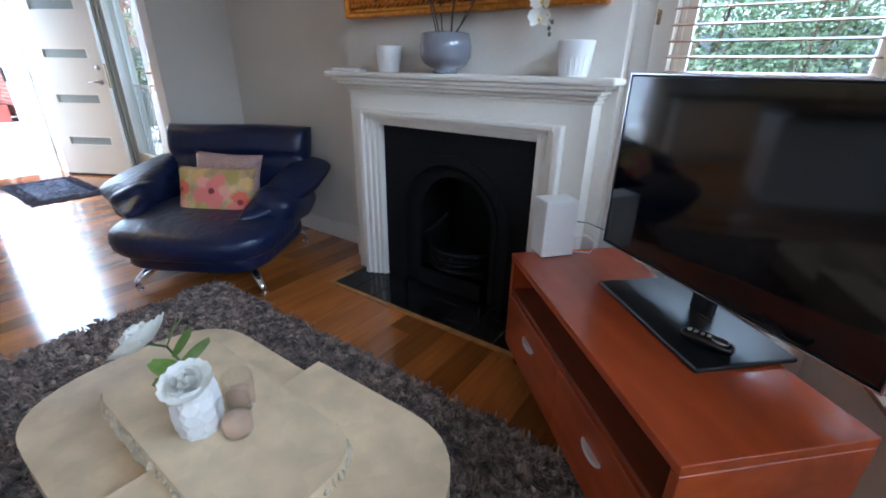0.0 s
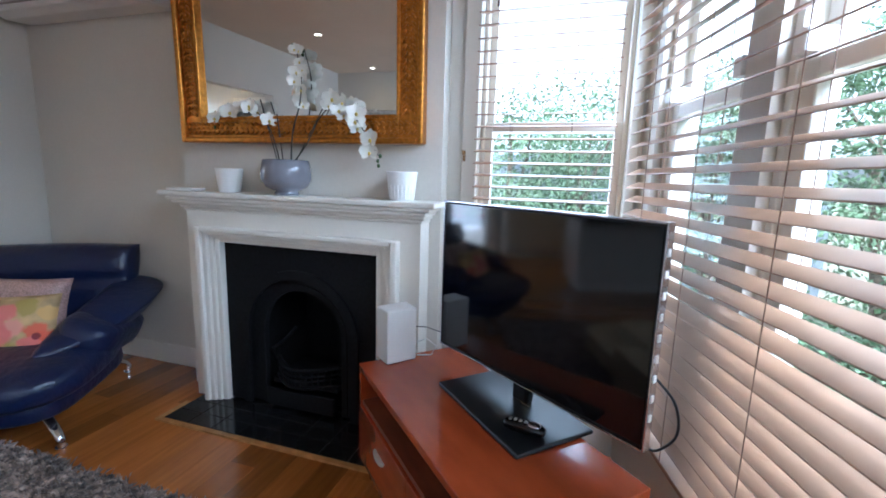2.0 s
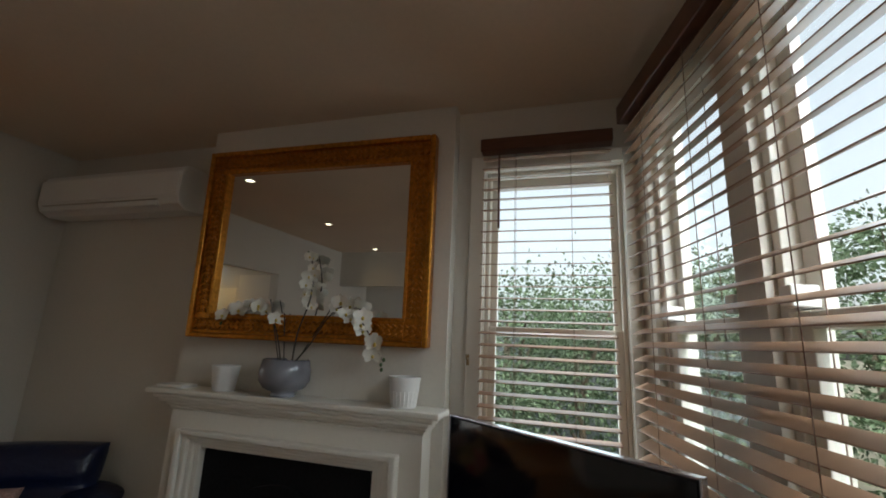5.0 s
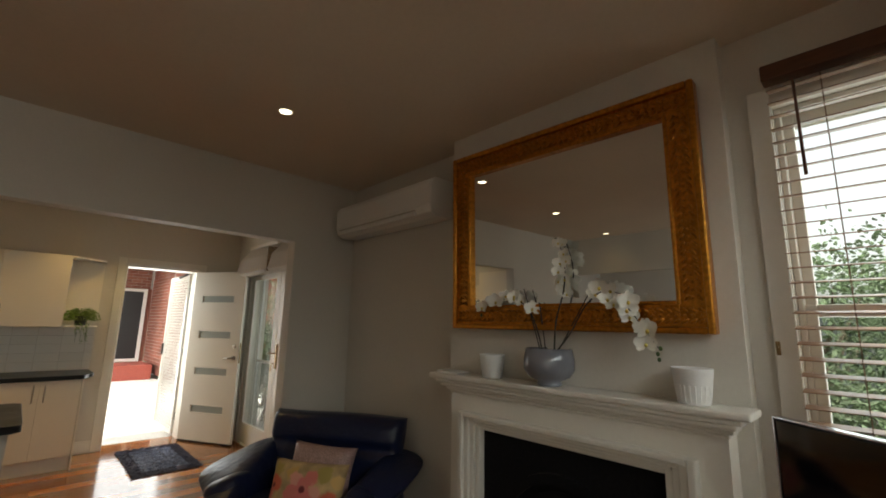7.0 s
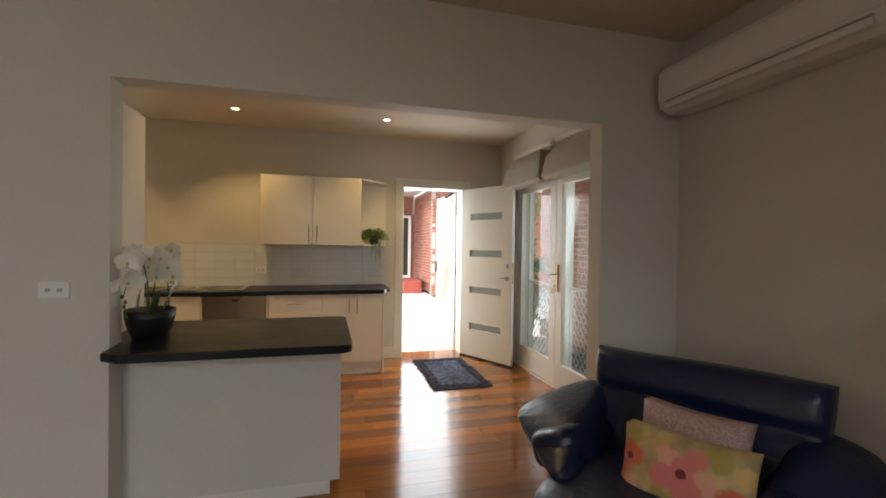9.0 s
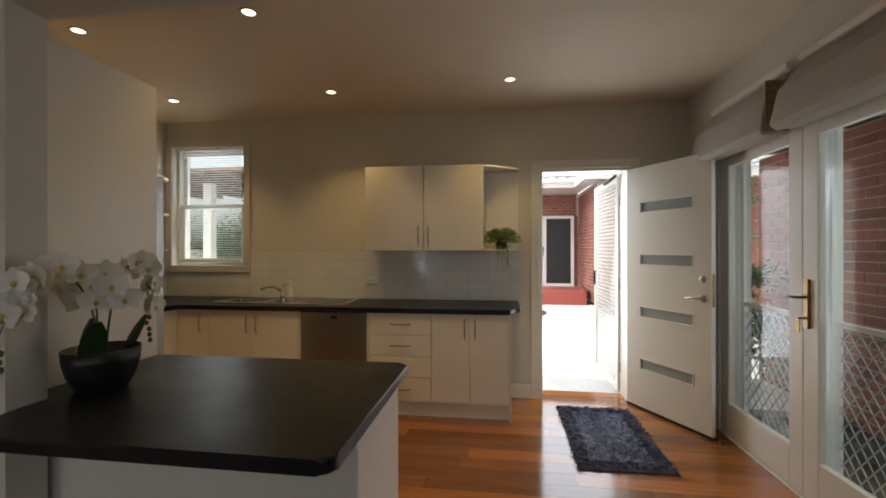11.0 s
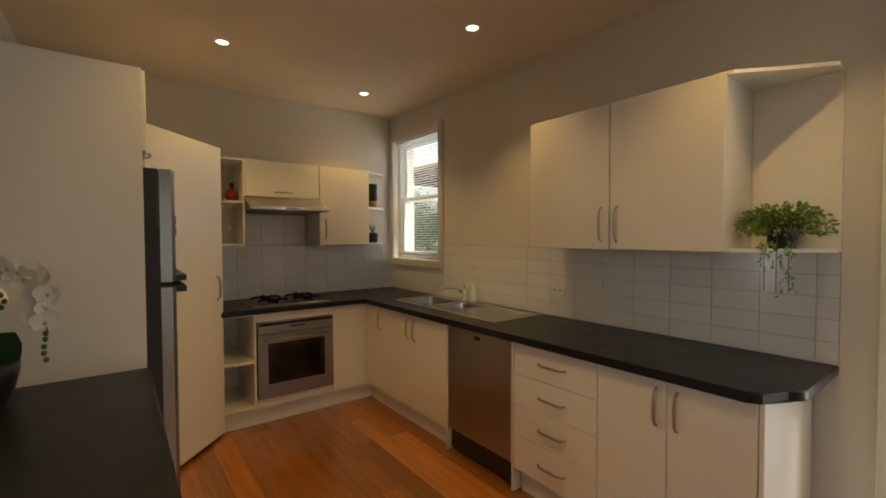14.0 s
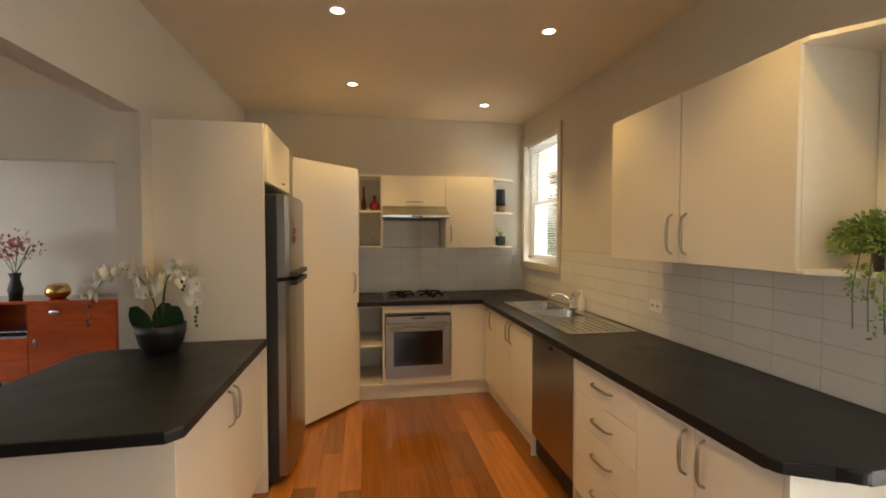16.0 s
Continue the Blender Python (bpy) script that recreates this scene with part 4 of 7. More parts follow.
t = thing("pantry", (-3.85, -2.0, 0), "tall cream corner pantry with one full-height door", "pantry")
P0, P1 = Vector((-3.87, -1.505, 0)), Vector((-4.335, -2.02, 0))
nrm = Vector((P1.y - P0.y, -(P1.x - P0.x), 0)).normalized()
if nrm.x > 0:
    nrm = -nrm
part("body", prism([(PX0, KY), (PX0, -1.505), (P0.x, P0.y), (P1.x, P1.y), (P1.x, KY)], 0.05, 2.075), CARCASS, t)
a, b = P0 + nrm * 0.002, P1 + nrm * 0.002
d = part("door", prism([(a.x, a.y), (b.x, b.y), (b.x + nrm.x * 0.018, b.y + nrm.y * 0.018), (a.x + nrm.x * 0.018, a.y + nrm.y * 0.018)], 0.03, 2.075, 0.0015), CREAM, t)
hp = P1 + (P0 - P1) * 0.1 + nrm * 0.02
bow_handle((hp.x, hp.y, 1.0), (hp.x, hp.y, 1.17), nrm, d)

# ---- breakfast bar ----
t = thing("breakfast_bar", (-3.55, -0.15, 0), "cream breakfast bar base with cupboard doors", "cabinet")
part("body", box((-3.31, -0.73, 0.1), (-3.80, 0.374, 0.862)), CARCASS, t)
part("back_panel", box((-3.292, -0.74, 0.10), (-3.309, 0.392, 0.862), 0.001, 1), WALL, t, "cream painted back panel facing the living room")
part("end_panel", box((-3.31, 0.375, 0.10), (-3.825, 0.392, 0.862), 0.001, 1), CREAM, t)
part("kick_board", box((-3.34, 0.325, 0.002), (-3.78, 0.34, 0.099)), TRIM, t)
part("kick_board", box((-3.34, -0.735, 0.002), (-3.36, 0.324, 0.099)), TRIM, t)
for a, b, hy in ((-0.735, -0.18, -0.215), (-0.177, 0.374, -0.14)):
    d = part("door", box((-3.801, a, 0.13), (-3.82, b, 0.858), 0.0015, 1), CREAM, t)
    bow_handle((-3.82, hy, 0.66), (-3.82, hy, 0.82), (-1, 0, 0), d)
out = [(-3.855, -0.747), (-3.855, 0.395), (-3.815, 0.437), (-3.06, 0.437)] + arc(-3.04, 0.397, 0.04, 90, 0, 5) + [(-3.0, -0.55), (-3.06, -0.63), (PX1 - 0.002, -0.632), (PX0 - 0.002, -0.632), (PX0 - 0.002, -0.747)]
solo("bar_top", prism(out, 0.863, 0.903, 0.008), TOP, "black laminate breakfast bar top with clipped corners", "benchtop", at=(-3.4, -0.1, 0.863))

# ---- doors ----
def entry_door():
    m = pose(-6.10, 1.965, 0, 0, 0, 28.8)
    t = thing("entry_door", m, "cream painted entry door standing open, four narrow frosted panes", "door")
    w, th = 0.80, 0.042
    holes = [(0.14, 0.66, z, z + 0.105) for z in (0.34, 0.79, 1.24, 1.69)]
    part("leaf", holed("y", -th / 2, th / 2, 0.0, w, 0.012, 2.09, holes), TRIM, t, local=True)
    for a, b, c, d in holes:
        f = part("glazing_bead", boxes(((a, -th / 2 - 0.004, c), (a + 0.012, th / 2 + 0.004, d)), ((b - 0.012, -th / 2 - 0.004, c), (b, th / 2 + 0.004, d)), ((a + 0.012, -th / 2 - 0.004, c), (b - 0.012, th / 2 + 0.004, c + 0.012)), ((a + 0.012, -th / 2 - 0.004, d - 0.012), (b - 0.012, th / 2 + 0.004, d)), bev=0.002), TRIM, t, local=True)
        part("pane", box((a + 0.012, -0.004, c + 0.012), (b - 0.012, 0.004, d - 0.012)), TINTED, f, "narrow frosted pane", local=True)
    for s in (-1, 1):
        h = part("door_handle", lathe([(0.027, 0), (0.027, 0.008), (0.012, 0.012), (0.011, 0.045), (0, 0.046)], seg=20), NICKEL, t, "satin nickel lever handle", True, True)
        h.matrix_basis = pose(0.735, s * th / 2, 1.02, -90 * s, 0, 0)
        part("lever", tube([(0.735, s * (th / 2 + 0.045), 1.02), (0.70, s * (th / 2 + 0.05), 1.02), (0.62, s * (th / 2 + 0.048), 1.015)], [0.009, 0.009, 0.007], 8), NICKEL, t, smooth=True, local=True)
        k = part("deadlock", lathe([(0.026, 0), (0.024, 0.012), (0.01, 0.014), (0, 0.015)], seg=20), NICKEL, t, "", True, True)
        k.matrix_basis = pose(0.735, s * th / 2, 1.16, -90 * s, 0, 0)
    part("latch_plate", box((w - 0.001, -0.012, 0.96), (w + 0.002, 0.012, 1.2)), BRASS, t, local=True)
    part("draught_seal", box((0.0, -th / 2 - 0.006, 0.004), (w, th / 2, 0.022)), RUBBER, t, local=True)
    return t


entry_door()


def mesh_grid(t, x0, x1, z0, z1, y, step, r, material, name="diamond_mesh"):
    """Diamond security mesh as crossed flat bars, one joined part."""
    vs, fs = [], []

    def bar(p, q):
        d = Vector((q[0] - p[0], 0, q[1] - p[1])).normalized()
        s = Vector((-d.z, 0, d.x)) * r
        k = len(vs)
        for dy in (-r, r):
            for pp, sg in ((p, -1), (p, 1), (q, 1), (q, -1)):
                vs.append((pp[0] + sg * s.x, y + dy, pp[1] + sg * s.z))
        fs.extend([(k, k + 1, k + 2, k + 3), (k + 4, k + 7, k + 6, k + 5), (k, k + 3, k + 7, k + 4), (k + 1, k + 5, k + 6, k + 2)])
    span_z = z1 - z0
    slope = 1.25
    n = int((x1 - x0 + span_z / slope) / step) + 1
    for i in range(n):
        for sg in (1, -1):
            c = x0 - span_z / slope + i * step if sg > 0 else x0 + i * step
            pts = []
            za, zb = z0, z1
            xa, xb = c, c + sg * span_z / slope
            lo, hi = 0.0, 1.0
            dx = xb - xa
            t0, t1 = sorted(((x0 - xa) / dx, (x1 - xa) / dx))
            lo, hi = max(lo, t0), min(hi, t1)
            if hi - lo > 0.005:
                bar((xa + dx * lo, za + span_z * lo), (xa + dx * hi, za + span_z * hi))
    me = bpy.data.meshes.new(name)
    me.from_pydata(vs, [], fs)
    me.materials.append(material)
    ob = new(name, me)
    ob.parent = t
    ob["kind"] = "stuff"
    ROOT[ob] = ROOT[t]
    return ob


t = thing("screen_door", pose(SX - 0.24, 1.945, 0, 0, 0, 182.5), "white framed security screen door with diamond mesh, standing open", "door")
w = 0.84
part("door_frame", boxes(((0, -0.015, 0.02), (0.06, 0.015, 2.08)), ((w - 0.06, -0.015, 0.02), (w, 0.015, 2.08)), ((0.06, -0.015, 0.02), (w - 0.06, 0.015, 0.08)), ((0.06, -0.015, 2.02), (w - 0.06, 0.015, 2.08)), bev=0.003), WHITEPLASTIC, t, local=True)
mesh_grid(t, 0.06, w - 0.06, 0.08, 2.02, 0.0, 0.062, 0.0035, WHITEPLASTIC)
part("lock_box", box((w - 0.055, -0.035, 0.98), (w - 0.005, 0.035, 1.14), 0.005), BLACKPLASTIC, t, local=True)
for z in (0.25, 1.05, 1.85):
    part("hinge", rod((0.0, -0.018, z - 0.05), (0.0, -0.018, z + 0.05), 0.012, seg=10), BLACKPLASTIC, t, local=True)
solo("door_closer", rod((SX - 0.30, 1.93, 2.09), (SX - 0.62, 1.90, 2.06), 0.016, seg=12), BLACKPLASTIC, "black tube door closer of the screen door", "door closer", smooth=True)

# French doors
t = thing("french_doors", (-4.68, NY + 0.05, 0), "cream painted glazed French doors, closed", "door")
part("door_frame", boxes(((-5.70, NY - 0.02, 0), (-5.622, NY - 0.002, 2.22)), ((-3.738, NY - 0.02, 0), (-3.66, NY - 0.002, 2.22)), ((-5.622, NY - 0.02, 2.142), (-3.738, NY - 0.002, 2.22)), ((-5.619, NY - 0.002, 0), (-5.575, NY + 0.12, 2.14)), ((-3.785, NY - 0.002, 0), (-3.741, NY + 0.12, 2.14)), ((-5.575, NY - 0.002, 2.10), (-3.785, NY + 0.12, 2.139)), ((-5.62, NY - 0.002, -0.02), (-3.74, NY + 0.2, 0.012)), bev=0.004), TRIM, t)
for nm, a, b in (("left_leaf", -5.573, -4.682), ("right_leaf", -4.678, -3.787)):
    s = 0.115
    lf = part(nm, boxes(((a, NY + 0.01, 0.02), (a + s, NY + 0.05, 2.098)), ((b - s, NY + 0.01, 0.02), (b, NY + 0.05, 2.098)), ((a + s, NY + 0.01, 0.02), (b - s, NY + 0.05, 0.25)), ((a + s, NY + 0.01, 1.99), (b - s, NY + 0.05, 2.098)), bev=0.004), TRIM, t)
    g = part("pane", box((a + s, NY + 0.027, 0.25), (b - s, NY + 0.032, 1.99)), PANE, lf)
    g.visible_shadow = False
hd = part("handle_plate", box((-4.66, NY - 0.004, 0.95), (-4.62, NY + 0.011, 1.22), 0.003), BRASS, t, "brass handle plate")
part("lever", tube([(-4.64, NY - 0.004, 1.12), (-4.64, NY - 0.05, 1.12), (-4.70, NY - 0.055, 1.118), (-4.74, NY - 0.05, 1.115)], 0.008, 8), BRASS, hd, smooth=True)
part("key", boxes(((-4.645, NY - 0.04, 1.0), (-4.635, NY - 0.004, 1.012)), ((-4.655, NY - 0.045, 0.93), (-4.625, NY - 0.041, 1.0))), BRASS, hd)
t = thing("security_screen", (-4.68, NY + 0.18, 0), "white diamond mesh security screens outside the French doors", "security screen")
for a, b in ((-5.57, -4.69), (-4.67, -3.79)):
    part("screen_frame", boxes(((a, NY + 0.15, 0.03), (a + 0.04, NY + 0.175, 2.09)), ((b - 0.04, NY + 0.15, 0.03), (b, NY + 0.175, 2.09)), ((a + 0.04, NY + 0.15, 0.96), (b - 0.04, NY + 0.175, 0.99)), ((a + 0.04, NY + 0.15, 0.03), (b - 0.04, NY + 0.175, 0.07)), ((a + 0.04, NY + 0.15, 2.05), (b - 0.04, NY + 0.175, 2.09))), WHITEPLASTIC, t)
    ob = mesh_grid(t, a + 0.04, b - 0.04, 0.07, 0.96, NY + 0.162, 0.075, 0.0026, mat("grey_mesh", (0.4, 0.42, 0.42), 0.5))
    ob.matrix_basis = ROOT[t].inverted()

# roman blinds
for a, b in ((-5.60, -4.72), (-4.62, -3.74)):
    t = thing("roman_blind", ((a + b) / 2, NY - 0.08, 2.08), "cream linen roman blind folded up over the French doors", "roman blind", "roman blinds")
    part("headrail", box((a, NY - 0.05, 2.40), (b, NY - 0.021, 2.44), 0.003), LINEN, t)
    for k in range(4):
        bm = bmesh.new()
        pts = []
        z0, z1 = 2.03 + 0.022 * k, 2.40
        o = 0.05 + 0.03 * (4 - k)
        prof = [(NY - 0.024, z1), (NY - 0.024 - o * 0.75, (z0 + z1) / 2 + 0.03), (NY - 0.024 - o, z0 + 0.03), (NY - 0.024 - o * 0.8, z0), (NY - 0.03, z0 + 0.012)]
        for x in (a + 0.003 * k, b - 0.003 * k):
            pts.append([bm.verts.new((x, y, z)) for y, z in prof])
        for i in range(len(prof) - 1):
            bm.faces.new((pts[0][i], pts[0][i + 1], pts[1][i + 1], pts[1][i]))
        r = bmesh.ops.solidify(bm, geom=list(bm.faces), thickness=0.004)
        part("fold", bm, LINEN, t)
    part("tie", box((b - 0.002, NY - 0.16, 2.05), (b + 0.008, NY - 0.035, 2.34), 0.003), mat("tie_fabric", (0.3, 0.21, 0.13), 0.8, grain=0.3, scale=40), t, "patterned brown side lining")

# doormat
t = thing("doormat", (-5.34, 1.60, 0), "dark grey shaggy doormat with a blue-grey centre panel", "doormat")
part("backing", box((-5.92, 1.305, 0.001), (-4.835, 1.90, 0.010), 0.004), MAT_DARK, t)


def shag(name, x0, x1, y0, y1, hole, count, material, seed, parent):
    """Short thick strands, in leaning tufts, over a rectangle with an optional hole."""
    r = random.Random(seed)
    vs, fs = [], []
    made = 0
    while made < count:
        cx_, cy_ = r.uniform(x0, x1), r.uniform(y0, y1)
        wob = 0.008 * math.sin(cx_ * 41) + 0.008 * math.sin(cy_ * 37)
        if hole and hole[0] + wob < cx_ < hole[1] + wob and hole[2] + wob < cy_ < hole[3] + wob:
            continue
        la, lean = r.uniform(0, 6.283), r.uniform(0.3, 1.1)
        for k in range(7):
            x, y = cx_ + r.gauss(0, 0.009), cy_ + r.gauss(0, 0.009)
            a = la + r.gauss(0, 0.5)
            ln, w = r.uniform(0.006, 0.013), r.uniform(0.003, 0.006)
            dx, dy = math.cos(a), math.sin(a)
            n = len(vs)
            vs += [(x - dy * w, y + dx * w, 0.008), (x + dy * w, y - dx * w, 0.008), (x + dx * lean * ln + dy * w * 0.5, y + dy * lean * ln - dx * w * 0.5, 0.008 + ln * (1 - 0.45 * lean)), (x + dx * lean * ln - dy * w * 0.5, y + dy * lean * ln + dx * w * 0.5, 0.008 + ln * (1 - 0.45 * lean))]
            fs.append((n, n + 1, n + 2, n + 3))
            made += 1
    me = bpy.data.meshes.new(name)
    me.from_pydata(vs, [], fs)
    me.materials.append(material)
    ob = new(name, me)
    ob.parent, ob["kind"] = parent, "stuff"
    ob.matrix_basis = ROOT[parent].inverted()


shag("border_pile", -5.925, -4.83, 1.30, 1.905, (-5.81, -4.945, 1.40, 1.81), 5000, MAT_DARK, 3, t)
shag("centre_pile", -5.80, -4.955, 1.41, 1.80, None, 7000, MAT_BLUE, 4, t)

# ---- bar: orchid in a black bowl ----
def petal(bm, c, d, up, ln, wd):
    """One petal from c along d, cupped towards up."""
    side = d.cross(up).normalized()
    rows = []
    for i in range(5):
        t = i / 4
        wdt = wd * math.sin(math.pi * (0.12 + 0.8 * t)) ** 0.7
        p = c + d * (ln * t) + up * (ln * 0.25 * t * t - 0.02 * ln)
        rows.append([bm.verts.new(p - side * wdt / 2 + up * 0.1 * wdt), bm.verts.new(p), bm.verts.new(p + side * wdt / 2 + up * 0.1 * wdt)])
    for a, b in zip(rows, rows[1:]):
        for k in range(2):
            bm.faces.new((a[k], a[k + 1], b[k + 1], b[k]))


def orchid_bloom(c, face, size, parent, root):
    face = face.normalized()
    ref = Vector((0, 0, 1))
    x = face.cross(ref).normalized()
    y = x.cross(face)
    bm = bmesh.new()
    for k, (ang, ln, wd) in enumerate(((90, 0.9, 0.55), (215, 0.85, 0.5), (325, 0.85, 0.5), (20, 0.95, 0.95), (160, 0.95, 0.95))):
        d = x * math.cos(radians(ang)) + y * math.sin(radians(ang))
        petal(bm, c + face * 0.001 * k, (d + face * 0.1).normalized(), face, size * ln * 0.55, size * wd * 0.6)
    f = part("bloom", bm, PETAL, parent, smooth=True)
    part("lip", blob((size * 0.16, size * 0.16, size * 0.2), 1.0, Matrix.Translation(c + face * size * 0.1 - y * size * 0.06), 8, 6), PETALYELLOW, f, smooth=True)
    return f


def spray(parent, pts, r, material, blooms, size, face, root, buds=0):
    """A stem along pts with blooms along its last part and buds at the tip."""
    n = len(pts)
    curve = []
    for i in range(n - 1):
        for k in range(5):
            t = k / 5
            p0, p1, p2, p3 = [Vector(pts[max(0, min(n - 1, j))]) for j in (i - 1, i, i + 1, i + 2)]
            curve.append(0.5 * ((2 * p1) + (p2 - p0) * t + (2 * p0 - 5 * p1 + 4 * p2 - p3) * t * t + (3 * p1 - p0 - 3 * p2 + p3) * t ** 3))
    curve.append(Vector(pts[-1]))
    part("stem", tube(curve, [r * (1 - 0.55 * i / len(curve)) for i in range(len(curve))], 6), material, parent, smooth=True)
    m = len(curve)
    for k in range(blooms):
        i = int(m * (0.45 + 0.5 * k / max(1, blooms)))
        off = Vector((random.uniform(-1, 1), random.uniform(-1, 1), random.uniform(-0.6, 0.6))) * size * 0.35
        orchid_bloom(curve[min(i, m - 1)] + off, face + Vector((random.uniform(-0.6, 0.6), random.uniform(-0.6, 0.6), random.uniform(-0.3, 0.4))), size * random.uniform(0.85, 1.1), parent, root)
    bm = bmesh.new()
    for k in range(buds):
        c = curve[-1] + Vector((random.uniform(-0.01, 0.01), random.uniform(-0.01, 0.01), -0.022 * k))
        blob((0.016, 0.016, 0.02), 1.0, Matrix.Translation(c), 8, 6, bm)
    if buds:
        part("bud", bm, STEM, parent, smooth=True)


OB = Vector((-3.385, -0.555, 0.903))
t = thing("potted_orchid", OB, "white orchid with arching sprays in a black bowl", "orchid")
part("bowl", lathe([(0, 0), (0.066, 0), (0.078, 0.008), (0.098, 0.05), (0.110, 0.10), (0.113, 0.142), (0.107, 0.142), (0.102, 0.10), (0, 0.095)], OB, 36), BLACKPLASTIC, t, "matt black bowl", True)
part("potting_bark", lathe([(0, 0.108), (0.07, 0.106), (0.103, 0.101)], OB, 24), BARK, t)
for dx, dy, ang in ((-0.055, 0.03, 2.6), (0.06, 0.02, 0.4), (0.02, -0.05, 4.4)):
    bm = bmesh.new()
    d = Vector((math.cos(ang) * 0.2, math.sin(ang) * 0.2, 1)).normalized()
    petal(bm, OB + Vector((dx, dy, 0.095)), d, Vector((math.cos(ang) * 0.3 - 0.2, math.sin(ang) * 0.3 + 1, -0.1)).normalized(), 0.155, 0.10)
    part("leaf", bm, LEAFDARK, t, smooth=True)
fc = Vector((0.0, 1.0, 0.1))
spray(t, [OB + Vector(p) for p in ((0.01, 0, 0.10), (0.03, 0.0, 0.25), (0.08, 0.0, 0.36), (0.15, 0.0, 0.42), (0.22, 0.0, 0.40), (0.28, 0.01, 0.33), (0.32, 0.01, 0.24))], 0.004, STEM, 15, 0.088, Vector((0.8, 0.7, 0.1)), OB, 5)
spray(t, [OB + Vector(p) for p in ((-0.01, 0, 0.10), (-0.02, 0.01, 0.25), (-0.04, 0.02, 0.37), (-0.09, 0.03, 0.43), (-0.135, 0.03, 0.41), (-0.17, 0.02, 0.33), (-0.18, 0.02, 0.22))], 0.004, STEM, 14, 0.088, fc, OB, 5)
spray(t, [OB + Vector(p) for p in ((0.0, -0.01, 0.10), (0.0, -0.02, 0.24), (-0.01, -0.04, 0.35), (-0.03, -0.09, 0.40), (-0.05, -0.14, 0.34))], 0.004, STEM, 13, 0.09, Vector((1.0, 0.3, 0.1)), OB, 3)
for dx, dy, dz in ((0.04, 0.0, 0.36), (0.0, 0.04, 0.31), (0.06, 0.04, 0.31), (0.03, 0.05, 0.40), (0.02, -0.08, 0.36), (0.03, -0.05, 0.30), (0.05, 0.09, 0.36), (0.01, 0.10, 0.31)):
    orchid_bloom(OB + Vector((dx, dy, dz)), Vector((random.uniform(0.2, 1.2), 0.7, random.uniform(-0.1, 0.3))), 0.10, t, OB)

# trailing plant on the end shelf
PB = Vector((-5.95, 0.83, 1.386))
t = thing("trailing_plant", PB, "leafy green trailing plant in a small dark pot", "pot plant")
part("pot", lathe([(0, 0), (0.045, 0), (0.06, 0.09), (0.062, 0.1), (0.055, 0.1), (0.05, 0.08), (0, 0.078)], PB, 20), DARKGREY, t, smooth=True)
pl = []
for k in range(2300):
    a, e = random.uniform(0, 6.28), random.uniform(-0.2, 1.25)
    rr = random.uniform(0.03, 0.15)
    d = Vector((math.cos(a) * math.cos(e), math.sin(a) * math.cos(e), math.sin(e)))
    q = Vector((d.x * rr * 0.75, d.y * rr * 1.1, 0.075 + d.z * rr * 0.75))
    if q.z < 0.005:
        q.z = 0.005 + random.random() * 0.02
    pl.append((q, d + Vector((0, 0, random.uniform(-0.9, 0.2)))))
for k in range(5):
    base = Vector((0.105, random.uniform(-0.03, 0.05), 0.03))
    ln = random.uniform(0.08, 0.24)
    for q in range(26):
        f = q / 26
        pl.append((base + Vector((0.012 * math.sin(3 * f), 0.02 * math.sin(5 * f + k), -ln * f)), Vector((random.uniform(-1, 1), random.uniform(-1, 1), -0.5))))
leaves("foliage", pl, 0.018, LEAF, t)
for k in range(3):
    part("vine", tube([PB + Vector((0.05, 0.02 * k, 0.09)), PB + Vector((0.10, 0.03 * k - 0.02, 0.08)), PB + Vector((0.115, 0.04 * k - 0.03, -0.05)), PB + Vector((0.11, 0.04 * k - 0.03, -0.17))], 0.0018, 5), STEM, t)

# small things on the oven-wall shelves
t = thing("red_bottle", (-4.50, -2.42, 1.731), "round red glazed bottle with a dark stopper", "bottle")
part("body", lathe([(0, 0), (0.03, 0), (0.048, 0.025), (0.052, 0.05), (0.045, 0.078), (0.02, 0.095), (0.014, 0.11), (0.016, 0.122), (0, 0.122)], (-4.50, -2.42, 1.731), 24), REDGLASS, t, smooth=True)
part("stopper", lathe([(0.016, 0.122), (0.018, 0.15), (0, 0.155)], (-4.50, -2.42, 1.731), 14), BLACKPLASTIC, t)
solo("slim_bottle", lathe([(0, 0), (0.022, 0), (0.024, 0.09), (0.012, 0.13), (0.009, 0.22), (0.004, 0.25), (0, 0.25)], (-4.395, -2.45, 1.731), 18), mat("dark_red_wood", (0.09, 0.025, 0.015), 0.3, grain=0.2, scale=30), "slim dark red bottle on the open shelf", "bottle", smooth=True, at=(-4.395, -2.45, 1.731))
t = thing("oil_bottle", (-4.48, -2.42, 1.386), "small clear bottle with a white neck", "bottle")
part("body", lathe([(0, 0), (0.024, 0), (0.026, 0.05), (0.01, 0.08), (0.008, 0.12), (0, 0.12)], (-4.48, -2.42, 1.386), 16), GLASSCUP, t, smooth=True)
part("cap", lathe([(0.011, 0.115), (0.011, 0.15), (0, 0.152)], (-4.48, -2.42, 1.386), 12), WHITEPLASTIC, t)
t = thing("canister", (-5.80, -2.47, 1.731), "black canister on a gold base", "canister")
part("body", lathe([(0.05, 0.075), (0.05, 0.235), (0.046, 0.24), (0, 0.24)], (-5.80, -2.47, 1.731), 22), BLACKPLASTIC, t, smooth=True)
part("base", lathe([(0, 0), (0.047, 0), (0.047, 0.074), (0, 0.074)], (-5.80, -2.47, 1.731), 22), BRASS, t, smooth=True)
